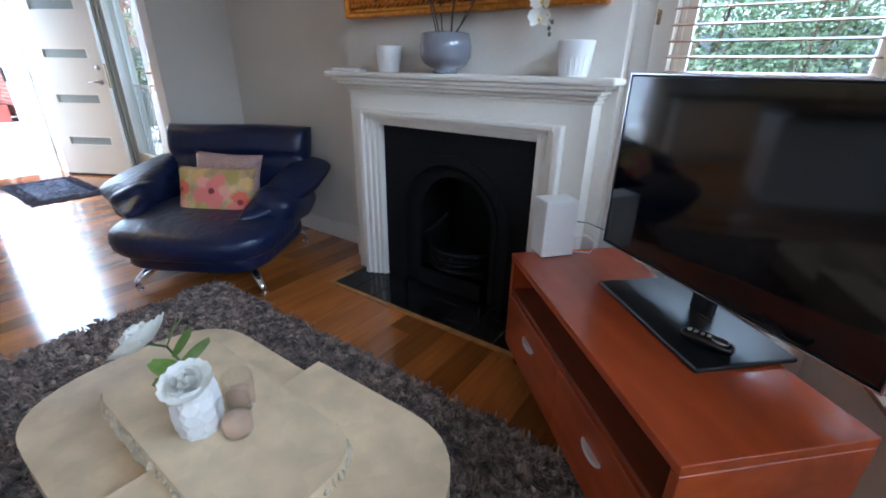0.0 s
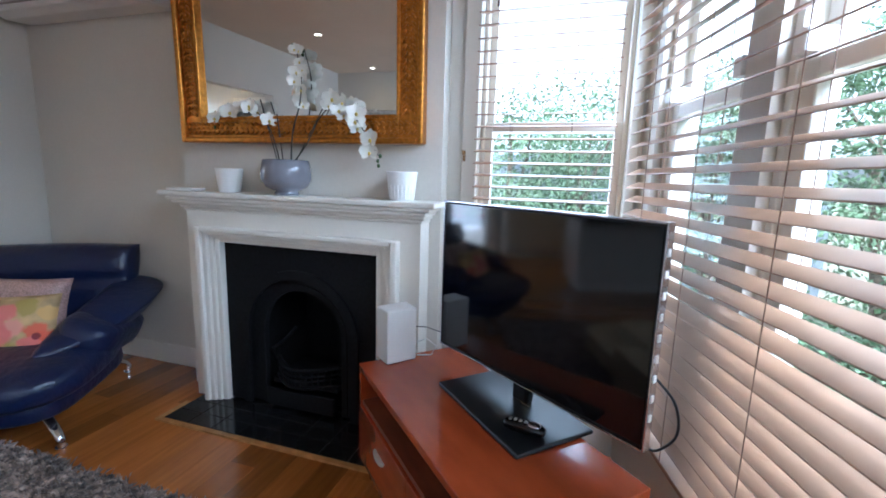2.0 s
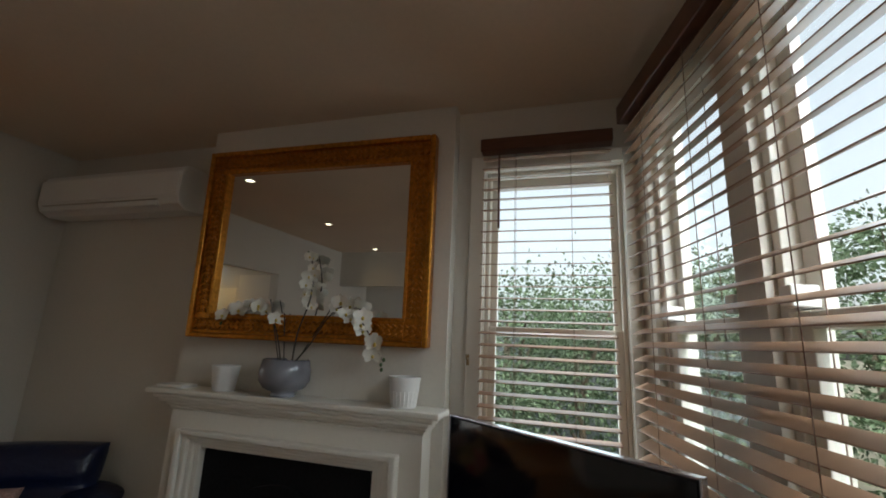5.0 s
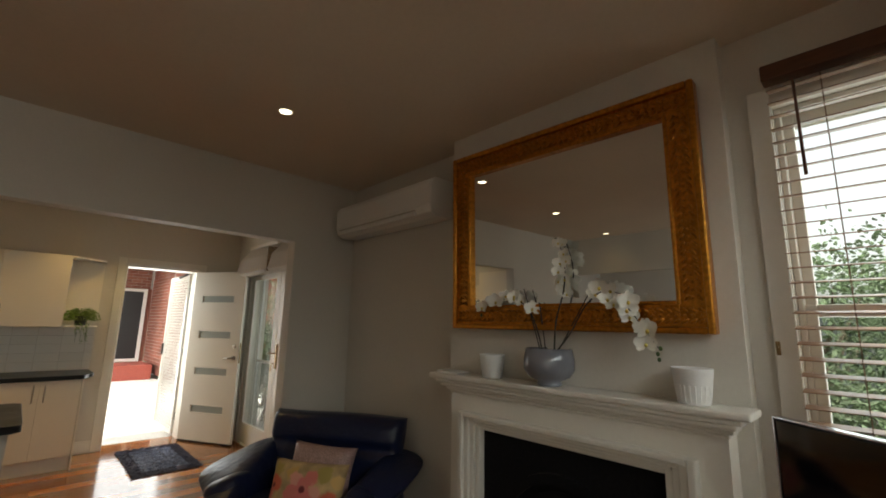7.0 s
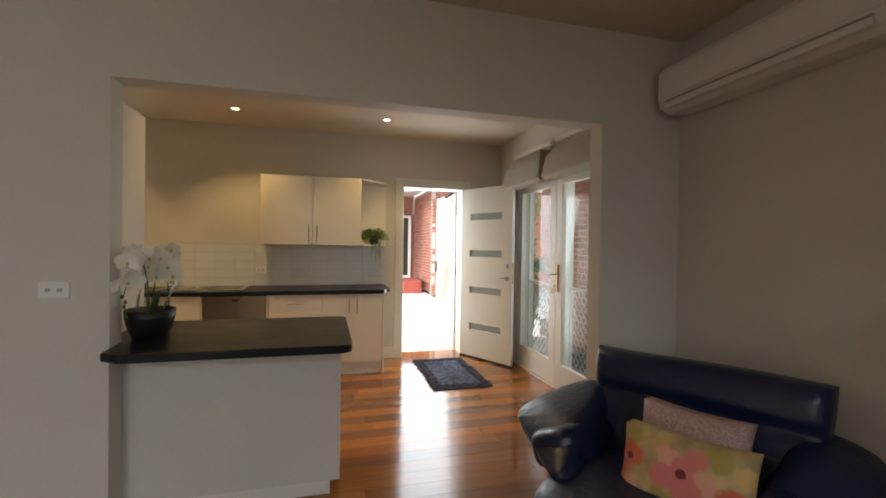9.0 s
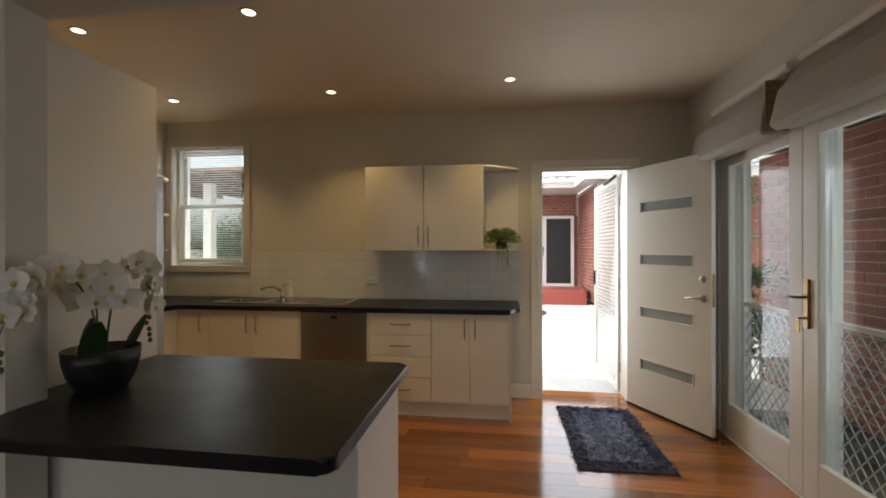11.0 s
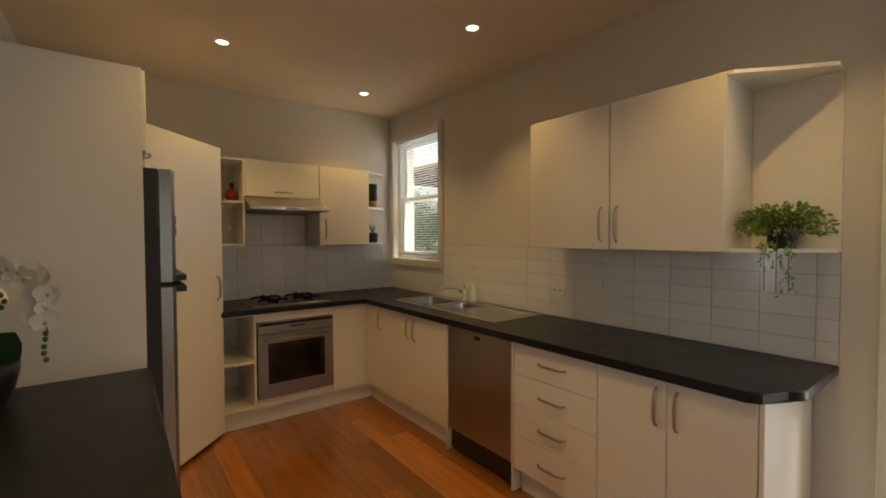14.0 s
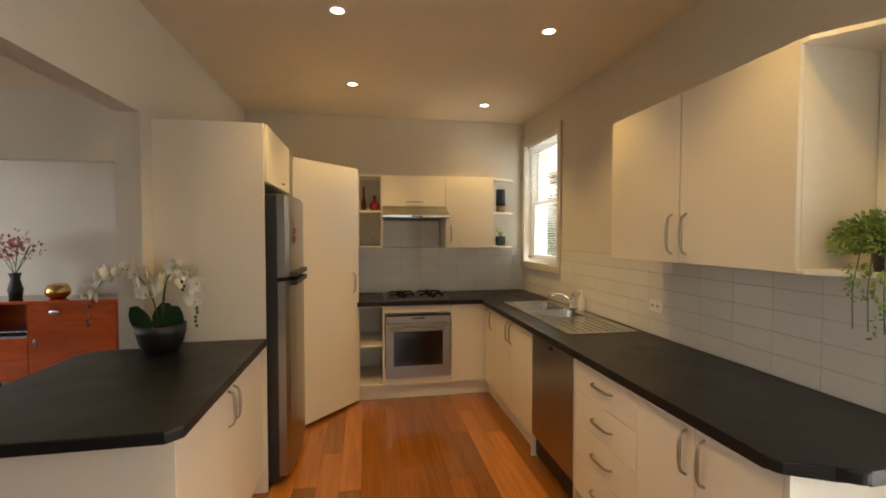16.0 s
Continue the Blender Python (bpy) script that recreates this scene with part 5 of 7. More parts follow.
t = thing("succulent", (-5.80, -2.47, 1.386), "small spiky succulent in a grey pot", "pot plant")
part("pot", lathe([(0, 0), (0.045, 0), (0.055, 0.06), (0.05, 0.1), (0.045, 0.1), (0, 0.09)], (-5.80, -2.47, 1.386), 20), DARKGREY, t, smooth=True)
for k in range(12):
    a = k * 2.4
    bm = bmesh.new()
    d = Vector((math.cos(a) * 0.5, math.sin(a) * 0.5, 1)).normalized()
    rod(Vector((-5.80, -2.47, 1.476)), Vector((-5.80, -2.47, 1.476)) + d * (0.06 + 0.03 * (k % 3)), 0.008, 0.001, 5, bm)
    part("leaf", bm, LEAF, t)

# power points and light switch
def wall_plate(p, axis, label, name="power_point"):
    t = thing(name, p, label, "switch plate", "switch plates")
    x, y, z = p
    part("plate", box((x, y - 0.058, z - 0.037), (x + 0.009, y + 0.058, z + 0.037), 0.003), WHITEPLASTIC, t)
    for k in (-0.022, 0.022):
        part("rocker", box((x + 0.009, y + k - 0.01, z - 0.008), (x + 0.0115, y + k + 0.01, z + 0.008), 0.001, 1), GROUT, t)


wall_plate((SX + 0.009, -0.42, 1.08), "x", "white double power point on the tiled splashback")
wall_plate((PX1 + 0.001, -0.84, 1.17), "x", "white light switch plate on the partition", "light_switch")

# ---- living room: fireplace ----
FY = 2.19                        # face of the chimneypiece
t = thing("fireplace_surround", (-0.9, 2.25, 0), "cream painted timber chimneypiece with a moulded mantel shelf", "fireplace surround")
for nm, a, b, c, d in (("left_pilaster", -1.568, -1.347, 0.012, 1.09), ("right_pilaster", -0.425, -0.206, 0.012, 1.09), ("frieze", -1.347, -0.425, 0.925, 1.09)):
    part(nm, box((a, FY, c), (b, 2.309, d)), TRIM, t)
for k, (o, y, w) in enumerate(((0.0, 2.135, 0.032), (0.032, 2.150, 0.03), (0.062, 2.165, 0.028), (0.09, 2.178, 0.03))):
    xa, xb, zt = -1.468 + o, -0.304 - o, 1.005 - o * 0.62
    part("moulding", boxes(((xa, y, 0.012), (xa + w, 2.30 if k == 3 else FY - 0.0005, zt)), ((xb - w, y, 0.012), (xb, 2.30 if k == 3 else FY - 0.0005, zt)), ((xa + w, y, zt - w * 0.8), (xb - w, 2.30 if k == 3 else FY - 0.0005, zt)), bev=0.006), TRIM, t)
for k, (z0, z1, y, ov) in enumerate(((1.088, 1.104, 2.182, 0.012), (1.104, 1.124, 2.175, 0.030), (1.124, 1.143, 2.168, 0.052), (1.143, 1.162, 2.160, 0.08), (1.162, 1.19, 2.150, 0.12))):
    part("mantel_shelf" if k == 4 else "cornice", box((-1.568 - ov * 1.15, y - 0.02 * (k > 1), z0), (-0.206 + ov * 0.7, 2.3085, z1), 0.008), TRIM, t)

t = thing("fireplace_insert", (-0.82, 2.25, 0), "black cast iron arched fireplace insert with a fire grate", "fireplace")
cx, cz, ro, ri = -0.886, 0.45, 0.335, 0.25


def arch(r, z_low, n=18):
    return [(cx - r, z_low)] + [(cx - r * math.cos(math.pi * i / n), cz + r * math.sin(math.pi * i / n)) for i in range(n + 1)] + [(cx + r, z_low)]


def arch_band(outer, inner, y0, y1):
    bm = bmesh.new()
    rows = [[bm.verts.new((x, y, z)) for x, z in pts] for pts, y in ((outer, y0), (inner, y0), (inner, y1), (outer, y1))]
    n = len(outer)
    for a, b in ((0, 1), (1, 2), (2, 3), (3, 0)):
        for i in range(n - 1):
            bm.faces.new((rows[a][i], rows[a][i + 1], rows[b][i + 1], rows[b][i]))
    return bm


frame_out = []
for x, z in arch(ro, 0.02):
    frame_out.append((max(-1.346, min(-0.426, cx + (x - cx) * 3)), 0.02 if z <= 0.021 else 0.93 if z > cz + 0.1 else z))
part("plate", arch_band(frame_out, arch(ro, 0.02), 2.215, 2.24), IRON, t)
part("arch_moulding", arch_band(arch(ro + 0.02, 0.02), arch(ro - 0.025, 0.02), 2.195, 2.216), IRON, t, smooth=False)
part("arch_moulding", arch_band(arch(ri + 0.02, 0.02), arch(ri - 0.012, 0.02), 2.235, 2.275), IRON, t)
part("inner_plate", arch_band(arch(ro + 0.03, 0.02), arch(ri, 0.02), 2.2405, 2.27), IRON, t)
part("fire_back", box((cx - 0.26, 2.66, 0.02), (cx + 0.26, 2.68, 0.88)), SOOT, t)
for s in (-1, 1):
    part("fire_cheek", box((cx + s * 0.26, 2.28, 0.02), (cx + s * 0.28, 2.68, 0.88)), SOOT, t)
part("fire_throat", box((cx - 0.28, 2.28, 0.881), (cx + 0.28, 2.68, 0.90)), SOOT, t)
part("fire_floor", box((cx - 0.28, 2.28, 0.0), (cx + 0.28, 2.68, 0.0195)), SOOT, t)
for z, r in ((0.17, 0.012), (0.21, 0.007), (0.235, 0.007), (0.27, 0.014)):
    part("grate_bar", tube([(cx - 0.2 + 0.4 * i / 12, 2.30 - 0.12 * math.sin(math.pi * i / 12), z) for i in range(13)], r, 8), IRON, t, smooth=True)
for i in range(15):
    f = (i + 0.5) / 15
    part("grate_upright", rod((cx - 0.2 + 0.4 * f, 2.30 - 0.12 * math.sin(math.pi * f), 0.17), (cx - 0.2 + 0.4 * f, 2.30 - 0.12 * math.sin(math.pi * f), 0.27), 0.005, seg=6), IRON, t)
part("ash_front", box((cx - 0.21, 2.20, 0.03), (cx + 0.21, 2.22, 0.13), 0.006), IRON, t)
part("grate_scroll", tube([(cx - 0.2, 2.29, 0.27), (cx - 0.215, 2.27, 0.33), (cx - 0.16, 2.27, 0.37), (cx - 0.11, 2.29, 0.42), (cx - 0.08, 2.30, 0.46)], 0.010, 8), IRON, t, smooth=True)
part("fire_bed", box((cx - 0.2, 2.25, 0.14), (cx + 0.2, 2.55, 0.165)), IRON, t)

# gilt mirror
t = thing("wall_mirror", (-0.93, 2.30, 1.445), "large mirror in a wide ornate gilt frame", "mirror")
MX0, MX1, MZ0, MZ1 = -1.607, -0.228, 1.45, 2.51


def picture_ring(x0, x1, z0, z1, w, y0, y1, bev):
    return boxes(((x0, y0, z0), (x0 + w, y1, z1)), ((x1 - w, y0, z0), (x1, y1, z1)), ((x0 + w, y0, z0), (x1 - w, y1, z0 + w)), ((x0 + w, y0, z1 - w), (x1 - w, y1, z1)), bev=bev)


part("outer_frame", picture_ring(MX0, MX1, MZ0, MZ1, 0.028, 2.245, 2.309, 0.008), GOLD, t)
part("frame_bed", picture_ring(MX0 + 0.026, MX1 - 0.026, MZ0 + 0.026, MZ1 - 0.026, 0.10, 2.268, 2.308, 0.004), GOLD, t)
part("inner_frame", picture_ring(MX0 + 0.118, MX1 - 0.118, MZ0 + 0.118, MZ1 - 0.118, 0.016, 2.258, 2.307, 0.005), GOLD, t)
bm = bmesh.new()
for x0, x1, z0, z1, horizontal in ((MX0 + 0.03, MX1 - 0.03, MZ0 + 0.073, MZ0 + 0.073, 1), (MX0 + 0.03, MX1 - 0.03, MZ1 - 0.073, MZ1 - 0.073, 1), (MX0 + 0.073, MX0 + 0.073, MZ0 + 0.13, MZ1 - 0.13, 0), (MX1 - 0.073, MX1 - 0.073, MZ0 + 0.13, MZ1 - 0.13, 0)):
    ln = (x1 - x0) if horizontal else (z1 - z0)
    n = int(ln / 0.03)
    for i in range(n):
        f = (i + 0.5) / n
        c = Vector((x0 + (x1 - x0) * f, 2.262, z0 + (z1 - z0) * f))
        for s in (-1, 1):
            off = Vector((0, 0, 0.022 * s)) if horizontal else Vector((0.022 * s, 0, 0))
            rot = pose(0, 0, 0, 0, (35 * s if horizontal else 90 - 35 * s), 0)
            blob((0.036, 0.02, 0.014), 1.0, Matrix.Translation(c + off) @ rot, 7, 4, bm)
        blob((0.014, 0.016, 0.014), 1.0, Matrix.Translation(c), 6, 4, bm)
o = part("carved_leaves", bm, GOLD, t, "carved gilt leaf ornament", True)
o["kind"] = "stuff"
part("glass", box((MX0 + 0.13, 2.284, MZ0 + 0.13), (MX1 - 0.13, 2.290, MZ1 - 0.13)), MIRROR, t, "mirror glass")

t.matrix_basis = pose(-0.93, 2.288, 1.445, 1.2, 0, 1.0)

# mantel ornaments
OP = Vector((-0.945, 2.225, 1.19))
t = thing("potted_orchid", OP, "white moth orchid in a glazed grey pot on the mantel", "orchid")
part("pot", lathe([(0, 0), (0.058, 0), (0.06, 0.012), (0.052, 0.02), (0.1, 0.04), (0.122, 0.075), (0.123, 0.12), (0.112, 0.172), (0.107, 0.175), (0.102, 0.165), (0.102, 0.14), (0, 0.135)], OP, 40), GREYPOT, t, "glossy grey glazed pot", True)
f1 = Vector((0.15, -1, 0.15))
spray(t, [OP + Vector(p) for p in ((0.03, 0, 0.135), (0.05, -0.01, 0.3), (0.09, 0.0, 0.45), (0.10, 0.0, 0.58), (0.07, 0.0, 0.71))], 0.005, TWIG, 12, 0.07, f1, OP, 2)
spray(t, [OP + Vector(p) for p in ((0.02, 0, 0.135), (0.12, 0.0, 0.25), (0.21, -0.01, 0.38), (0.30, -0.01, 0.44), (0.39, -0.02, 0.38), (0.46, -0.02, 0.29), (0.52, -0.02, 0.20))], 0.004, TWIG, 11, 0.09, f1, OP, 3)
spray(t, [OP + Vector(p) for p in ((-0.03, 0, 0.135), (-0.06, 0.0, 0.25), (-0.11, 0.0, 0.36), (-0.2, 0.0, 0.42), (-0.32, 0.0, 0.41), (-0.44, 0.01, 0.38))], 0.004, TWIG, 10, 0.09, f1, OP, 3)
for a, b in (((-0.04, 0, 0.135), (-0.14, 0.0, 0.47)), ((0.03, 0.01, 0.135), (0.22, 0.02, 0.45)), ((-0.02, 0.01, 0.135), (-0.06, 0.02, 0.40))):
    part("stake", rod(OP + Vector(a), OP + Vector(b), 0.003, seg=6), TWIG, t)
for x, lab in ((-1.30, "plain white ceramic cup on the mantel"), (-0.315, "white ceramic cup with raised pattern on the mantel")):
    k = 1.0 if x < -1 else 1.06
    c = thing("ceramic_cup", (x, 2.225, 1.19), lab, "cup", "mantel cups")
    part("cup", lathe([(0, 0), (0.05 * k, 0), (0.054 * k, 0.006), (0.068 * k, 0.12 * k), (0.069 * k, 0.125 * k), (0.063 * k, 0.125 * k), (0.05 * k, 0.012), (0, 0.012)], (x, 2.225, 1.19), 36), CERAMIC, c, smooth=True)
    if x > -1:
        for q in range(9):
            part("raised_rib", rod((x + 0.055 * math.cos(q * 0.28 - 2.6), 2.225 + 0.055 * math.sin(q * 0.28 - 2.6), 1.20), (x + 0.0635 * math.cos(q * 0.28 - 2.6), 2.225 + 0.0635 * math.sin(q * 0.28 - 2.6), 1.26), 0.004, seg=6), CERAMIC, c)
solo("notepad", box((-1.68, 2.17, 1.1905), (-1.51, 2.27, 1.205), 0.003), CERAMIC, "small white pad lying on the mantel", "notepad", at=(-1.6, 2.22, 1.19))

# air conditioner
t = thing("air_conditioner", (-2.45, 2.36, 2.2), "white split-system air conditioner high on the alcove wall", "air conditioner")
A0, A1 = -3.09, -1.86
bm = bmesh.new()
prof = [(NY - 0.001, 2.215), (2.32, 2.205), (2.262, 2.235), (2.245, 2.29), (2.25, 2.43), (2.27, 2.475), (2.30, 2.49), (NY - 0.001, 2.49)]
ends = [[bm.verts.new((x, y, z)) for y, z in prof] for x in (A0, A1)]
bm.faces.new(ends[0])
bm.faces.new(ends[1])
for i in range(len(prof)):
    j = (i + 1) % len(prof)
    bm.faces.new((ends[0][i], ends[0][j], ends[1][j], ends[1][i]))
bmesh.ops.bevel(bm, geom=list(bm.edges), offset=0.008, segments=2, profile=0.5, affect="EDGES")
part("casing", bm, WHITEPLASTIC, t)
# solid strip whose darker colour stands for shade in the flap's slot
part("air_flap", box((A0 + 0.06, 2.238, 2.262), (A1 - 0.16, 2.262, 2.265), 0.001, 1), mat("flap_gap_shade", (0.5, 0.46, 0.4), 0.6), t, "thin strip coloured as the shaded slot above the air flap")
part("flap", box((A0 + 0.06, 2.24, 2.222), (A1 - 0.16, 2.285, 2.258), 0.008), WHITEPLASTIC, t)
part("front_panel", box((A0 + 0.01, 2.239, 2.282), (A1 - 0.01, 2.252, 2.44), 0.006), WHITEPLASTIC, t)

# ---- TV corner ----
TM = pose(-0.361, 1.89, 0, 0, 0, -45.3)     # local: x along the front, y to the back
L, D, TH = 1.04, 0.47, 0.52
t = thing("tv_cabinet", TM, "cherry veneer TV cabinet with open shelf, drawers and metal feet", "tv cabinet")
part("top", box((0, 0, TH - 0.028), (L, D, TH), 0.003), CHERRY, t, local=True)
for x in (0, L - 0.025):
    part("side", box((x, 0.002, 0.09), (x + 0.025, D, TH - 0.0285), 0.002, 1), CHERRY, t, local=True)
part("bottom", box((0.026, 0.002, 0.09), (L - 0.026, D, 0.112)), CHERRY, t, local=True)
# inner back and shelf carry the recess's shade in their colour
part("back", box((0.026, D - 0.012, 0.113), (L - 0.026, D - 0.001, TH - 0.03)), SHADEDCHERRY, t, local=True)
part("shelf", box((0.026, 0.01, 0.345), (L - 0.026, D - 0.013, 0.363)), SHADEDCHERRY, t, local=True)
for a, b in ((0.027, L / 2 - 0.002), (L / 2 + 0.002, L - 0.027)):
    d = part("drawer_front", box((a, -0.002, 0.114), (b, 0.017, 0.343), 0.0015, 1), CHERRY, t, local=True)
    bm = blob((0.10, 0.034, 0.06), 0.9, Matrix.Translation(((a + b) / 2, -0.002, 0.262)), 20, 12)
    bmesh.ops.bisect_plane(bm, geom=bm.verts[:] + bm.edges[:] + bm.faces[:], plane_co=((a + b) / 2, 0, 0.262), plane_no=(0, 0, 1), clear_outer=True)
    bmesh.ops.holes_fill(bm, edges=bm.edges)
    part("handle", bm, SATIN, d, "half-moon satin metal pull", True, True)
for x in (0.05, L - 0.05):
    for y in (0.05, D - 0.05):
        part("leg", rod((x, y, 0.0), (x, y, 0.0895), 0.018, 0.022, 14), SILVER, t, "short metal foot", True, True)

VM = pose(-0.045, 2.033, 0, 0, 0, -36.2)
t = thing("television", VM, "large black flat-screen television with a silver edge", "television")
VW, V0, V1 = 0.892, 0.606, 1.205
part("casing", box((0, 0.006, V0), (VW, 0.04, V1), 0.004), BLACKPLASTIC, t, local=True)
part("screen", box((0.006, 0.0015, V0 + 0.01), (VW - 0.006, 0.0058, V1 - 0.006)), SCREEN, t, "glossy dark screen", local=True)
part("edge_trim", boxes(((-0.006, 0.0, V0 - 0.006), (-0.0003, 0.03, V1 + 0.006)), ((VW + 0.0003, 0.0, V0 - 0.006), (VW + 0.006, 0.03, V1 + 0.006)), ((0, 0.0, V1 + 0.0003), (VW, 0.03, V1 + 0.006)), ((0, 0.0, V0 - 0.006), (VW, 0.03, V0 - 0.0003)), bev=0.001), SILVER, t, "bright silver edge", local=True)
part("back_housing", box((0.12, 0.041, V0 + 0.04), (VW - 0.12, 0.075, V1 - 0.12), 0.012), BLACKPLASTIC, t, local=True)
part("neck", box((VW / 2 - 0.035, 0.012, TH + 0.014), (VW / 2 + 0.035, 0.05, V0 + 0.05), 0.01), STANDBLACK, t, local=True)
bm = box((0, 0, TH + 0.001), (0.485, 0.30, TH + 0.016), 0.005)
bm.transform(VM.inverted() @ pose(0.015, 1.819, 0, 0, 0, -45.4))
part("stand_base", bm, STANDBLACK, t, "gloss black stand base", local=True)
part("badge", box((VW / 2 + 0.02, -0.002, TH + 0.0165), (VW / 2 + 0.06, 0.0005, TH + 0.028), 0.001, 1), SILVER, t, local=True)
for k in range(9):
    part("edge_stud", box((VW + 0.0063, 0.004, V0 + 0.08 + k * 0.055), (VW + 0.0085, 0.02, V0 + 0.10 + k * 0.055), 0.001, 1), WHITEPLASTIC, t, local=True)
RM = pose(0.362, 1.60, TH + 0.016, 0, 0, -12)
t = thing("remote_control", RM, "small dark remote control with grey buttons lying on the TV stand", "remote control")
part("body", blob((0.135, 0.05, 0.032), 0.6, Matrix.Translation((0, 0, 0.017)), 20, 12), BLACKGLOSS, t, smooth=True, local=True)
part("button_pad", blob((0.045, 0.036, 0.012), 0.8, Matrix.Translation((0.03, 0, 0.030)), 16, 8), SILVER, t, "pale button pad", True, True)
for q in range(4):
    part("button", box((-0.05 + 0.016 * q, -0.008, 0.028), (-0.04 + 0.016 * q, 0.008, 0.0345), 0.002, 1), NICKEL, t, local=True)
BM = pose(-0.239, 1.906, TH, 0, 0, 50)
t = thing("white_box", BM, "upright white router box on the TV cabinet", "router")
part("casing", box((0, 0, 0.003), (0.14, 0.105, 0.232), 0.006), WHITEPLASTIC, t, local=True)
part("base", box((0.004, 0.004, 0), (0.136, 0.101, 0.0028)), SILVER, t, local=True)
part("cable", tube([BM @ Vector(p) for p in ((0.139, 0.03, 0.06), (0.19, 0.0, 0.085), (0.23, -0.02, 0.05), (0.21, -0.01, 0.01), (0.16, 0.03, 0.004))], 0.0025, 6), WHITEPLASTIC, t, smooth=True)
part("cable", tube([BM @ Vector(p) for p in ((0.139, 0.06, 0.13), (0.20, 0.02, 0.13), (0.30, -0.05, 0.09), (0.36, -0.10, 0.02))], 0.002, 6), BLACKPLASTIC, t, smooth=True)
solo("tv_cable", tube(smooth_line([VM @ Vector(p) for p in ((VW - 0.05, 0.075, 0.8), (VW + 0.02, 0.11, 0.72), (VW + 0.03, 0.13, 0.62), (VW - 0.02, 0.14, 0.54), (VW - 0.06, 0.15, 0.525))]), 0.004, 6), BLACKPLASTIC, "black cable hanging behind the television", "cable", smooth=True)

# ---- leather armchair ----
CM = pose(-2.46, 1.80, 0, 0, 0, 31.0)       # local: faces -y
t = thing("armchair", CM, "wide navy blue leather armchair with winged arms and chrome feet", "armchair")


def soft(name, size, power, m, label=""):
    o = part(name, blob(size, power, m, 36, 20), LEATHER, t, label, True, True)
    return o


soft("seat_base", (0.84, 0.84, 0.15), 0.42, pose(0.08, -0.16, 0.18))
soft("seat_cushion", (1.0, 0.82, 0.22), 0.62, pose(0.065, -0.235, 0.295, 3, 0, 0))


def padded_back(w, h, t, pleats, m, taper=0.0):
    """A square-cornered upholstered slab, its front gathered in soft pleats under the top roll."""
    bm = bmesh.new()
    n, k = 56, 26
    grid = {}
    for s in (1, -1):
        for i in range(n + 1):
            for j in range(k + 1):
                a, b = 2 * i / n - 1, 2 * j / k - 1
                edge = max(0.0, (1 - abs(a) ** 14) * (1 - abs(b) ** 9)) ** 0.5
                y = s * t / 2 * edge
                if s < 0:
                    fold = math.exp(-((b - 0.28) / 0.10) ** 2)
                    y += 0.030 * fold * edge
                    y += 0.010 * edge * math.exp(-((b - 0.12) / 0.34) ** 2) * abs(math.sin(a * pleats * math.pi / 2)) ** 0.5 * (0.6 + 0.4 * math.sin(7 * a))
                x = a * w / 2 * (1 - taper * (1 - b) / 2) * (1 - 0.012 * math.exp(-((b - 0.28) / 0.08) ** 2))
                grid[s, i, j] = bm.verts.new(m @ Vector((x, y, b * h / 2 + 0.006 * math.sin(3.1 * a + 0.6) * (b > 0.9))))
        for i in range(n):
            for j in range(k):
                bm.faces.new([grid[s, i, j], grid[s, i + 1, j], grid[s, i + 1, j + 1], grid[s, i, j + 1]])
    bmesh.ops.remove_doubles(bm, verts=bm.verts, dist=1e-5)
    return bm


part("backrest", padded_back(1.03, 0.62, 0.22, 9, pose(0.02, 0.29, 0.525, -13, 0, 0), 0.06), LEATHER, t, "tall leather back with pleats under a top roll", True, True)
# winged arms: padded wedges whose outer rim runs out to a blunt point
WING = {-1: ((0.34, 0.42, 0.56, 0.64, 0.62, 0.50), (0.24, 0.37, 0.66, 0.63, 0.575, 0.42), (0.08, 0.35, 0.76, 0.59, 0.515, 0.38), (-0.06, 0.34, 0.80, 0.55, 0.465, 0.36), (-0.17, 0.33, 0.66, 0.50, 0.43, 0.345), (-0.27, 0.30, 0.52, 0.46, 0.41, 0.34), (-0.35, 0.30, 0.42, 0.42, 0.39, 0.35), (-0.39, 0.33, 0.36, 0.40, 0.385, 0.37)),
        1: ((0.40, 0.42, 0.58, 0.62, 0.60, 0.50), (0.33, 0.39, 0.68, 0.63, 0.585, 0.43), (0.18, 0.37, 0.70, 0.605, 0.555, 0.39), (0.02, 0.35, 0.66, 0.56, 0.51, 0.365), (-0.12, 0.33, 0.59, 0.515, 0.465, 0.35), (-0.25, 0.31, 0.50, 0.465, 0.42, 0.34), (-0.35, 0.31, 0.41, 0.42, 0.39, 0.35), (-0.39, 0.33, 0.36, 0.40, 0.385, 0.37))}
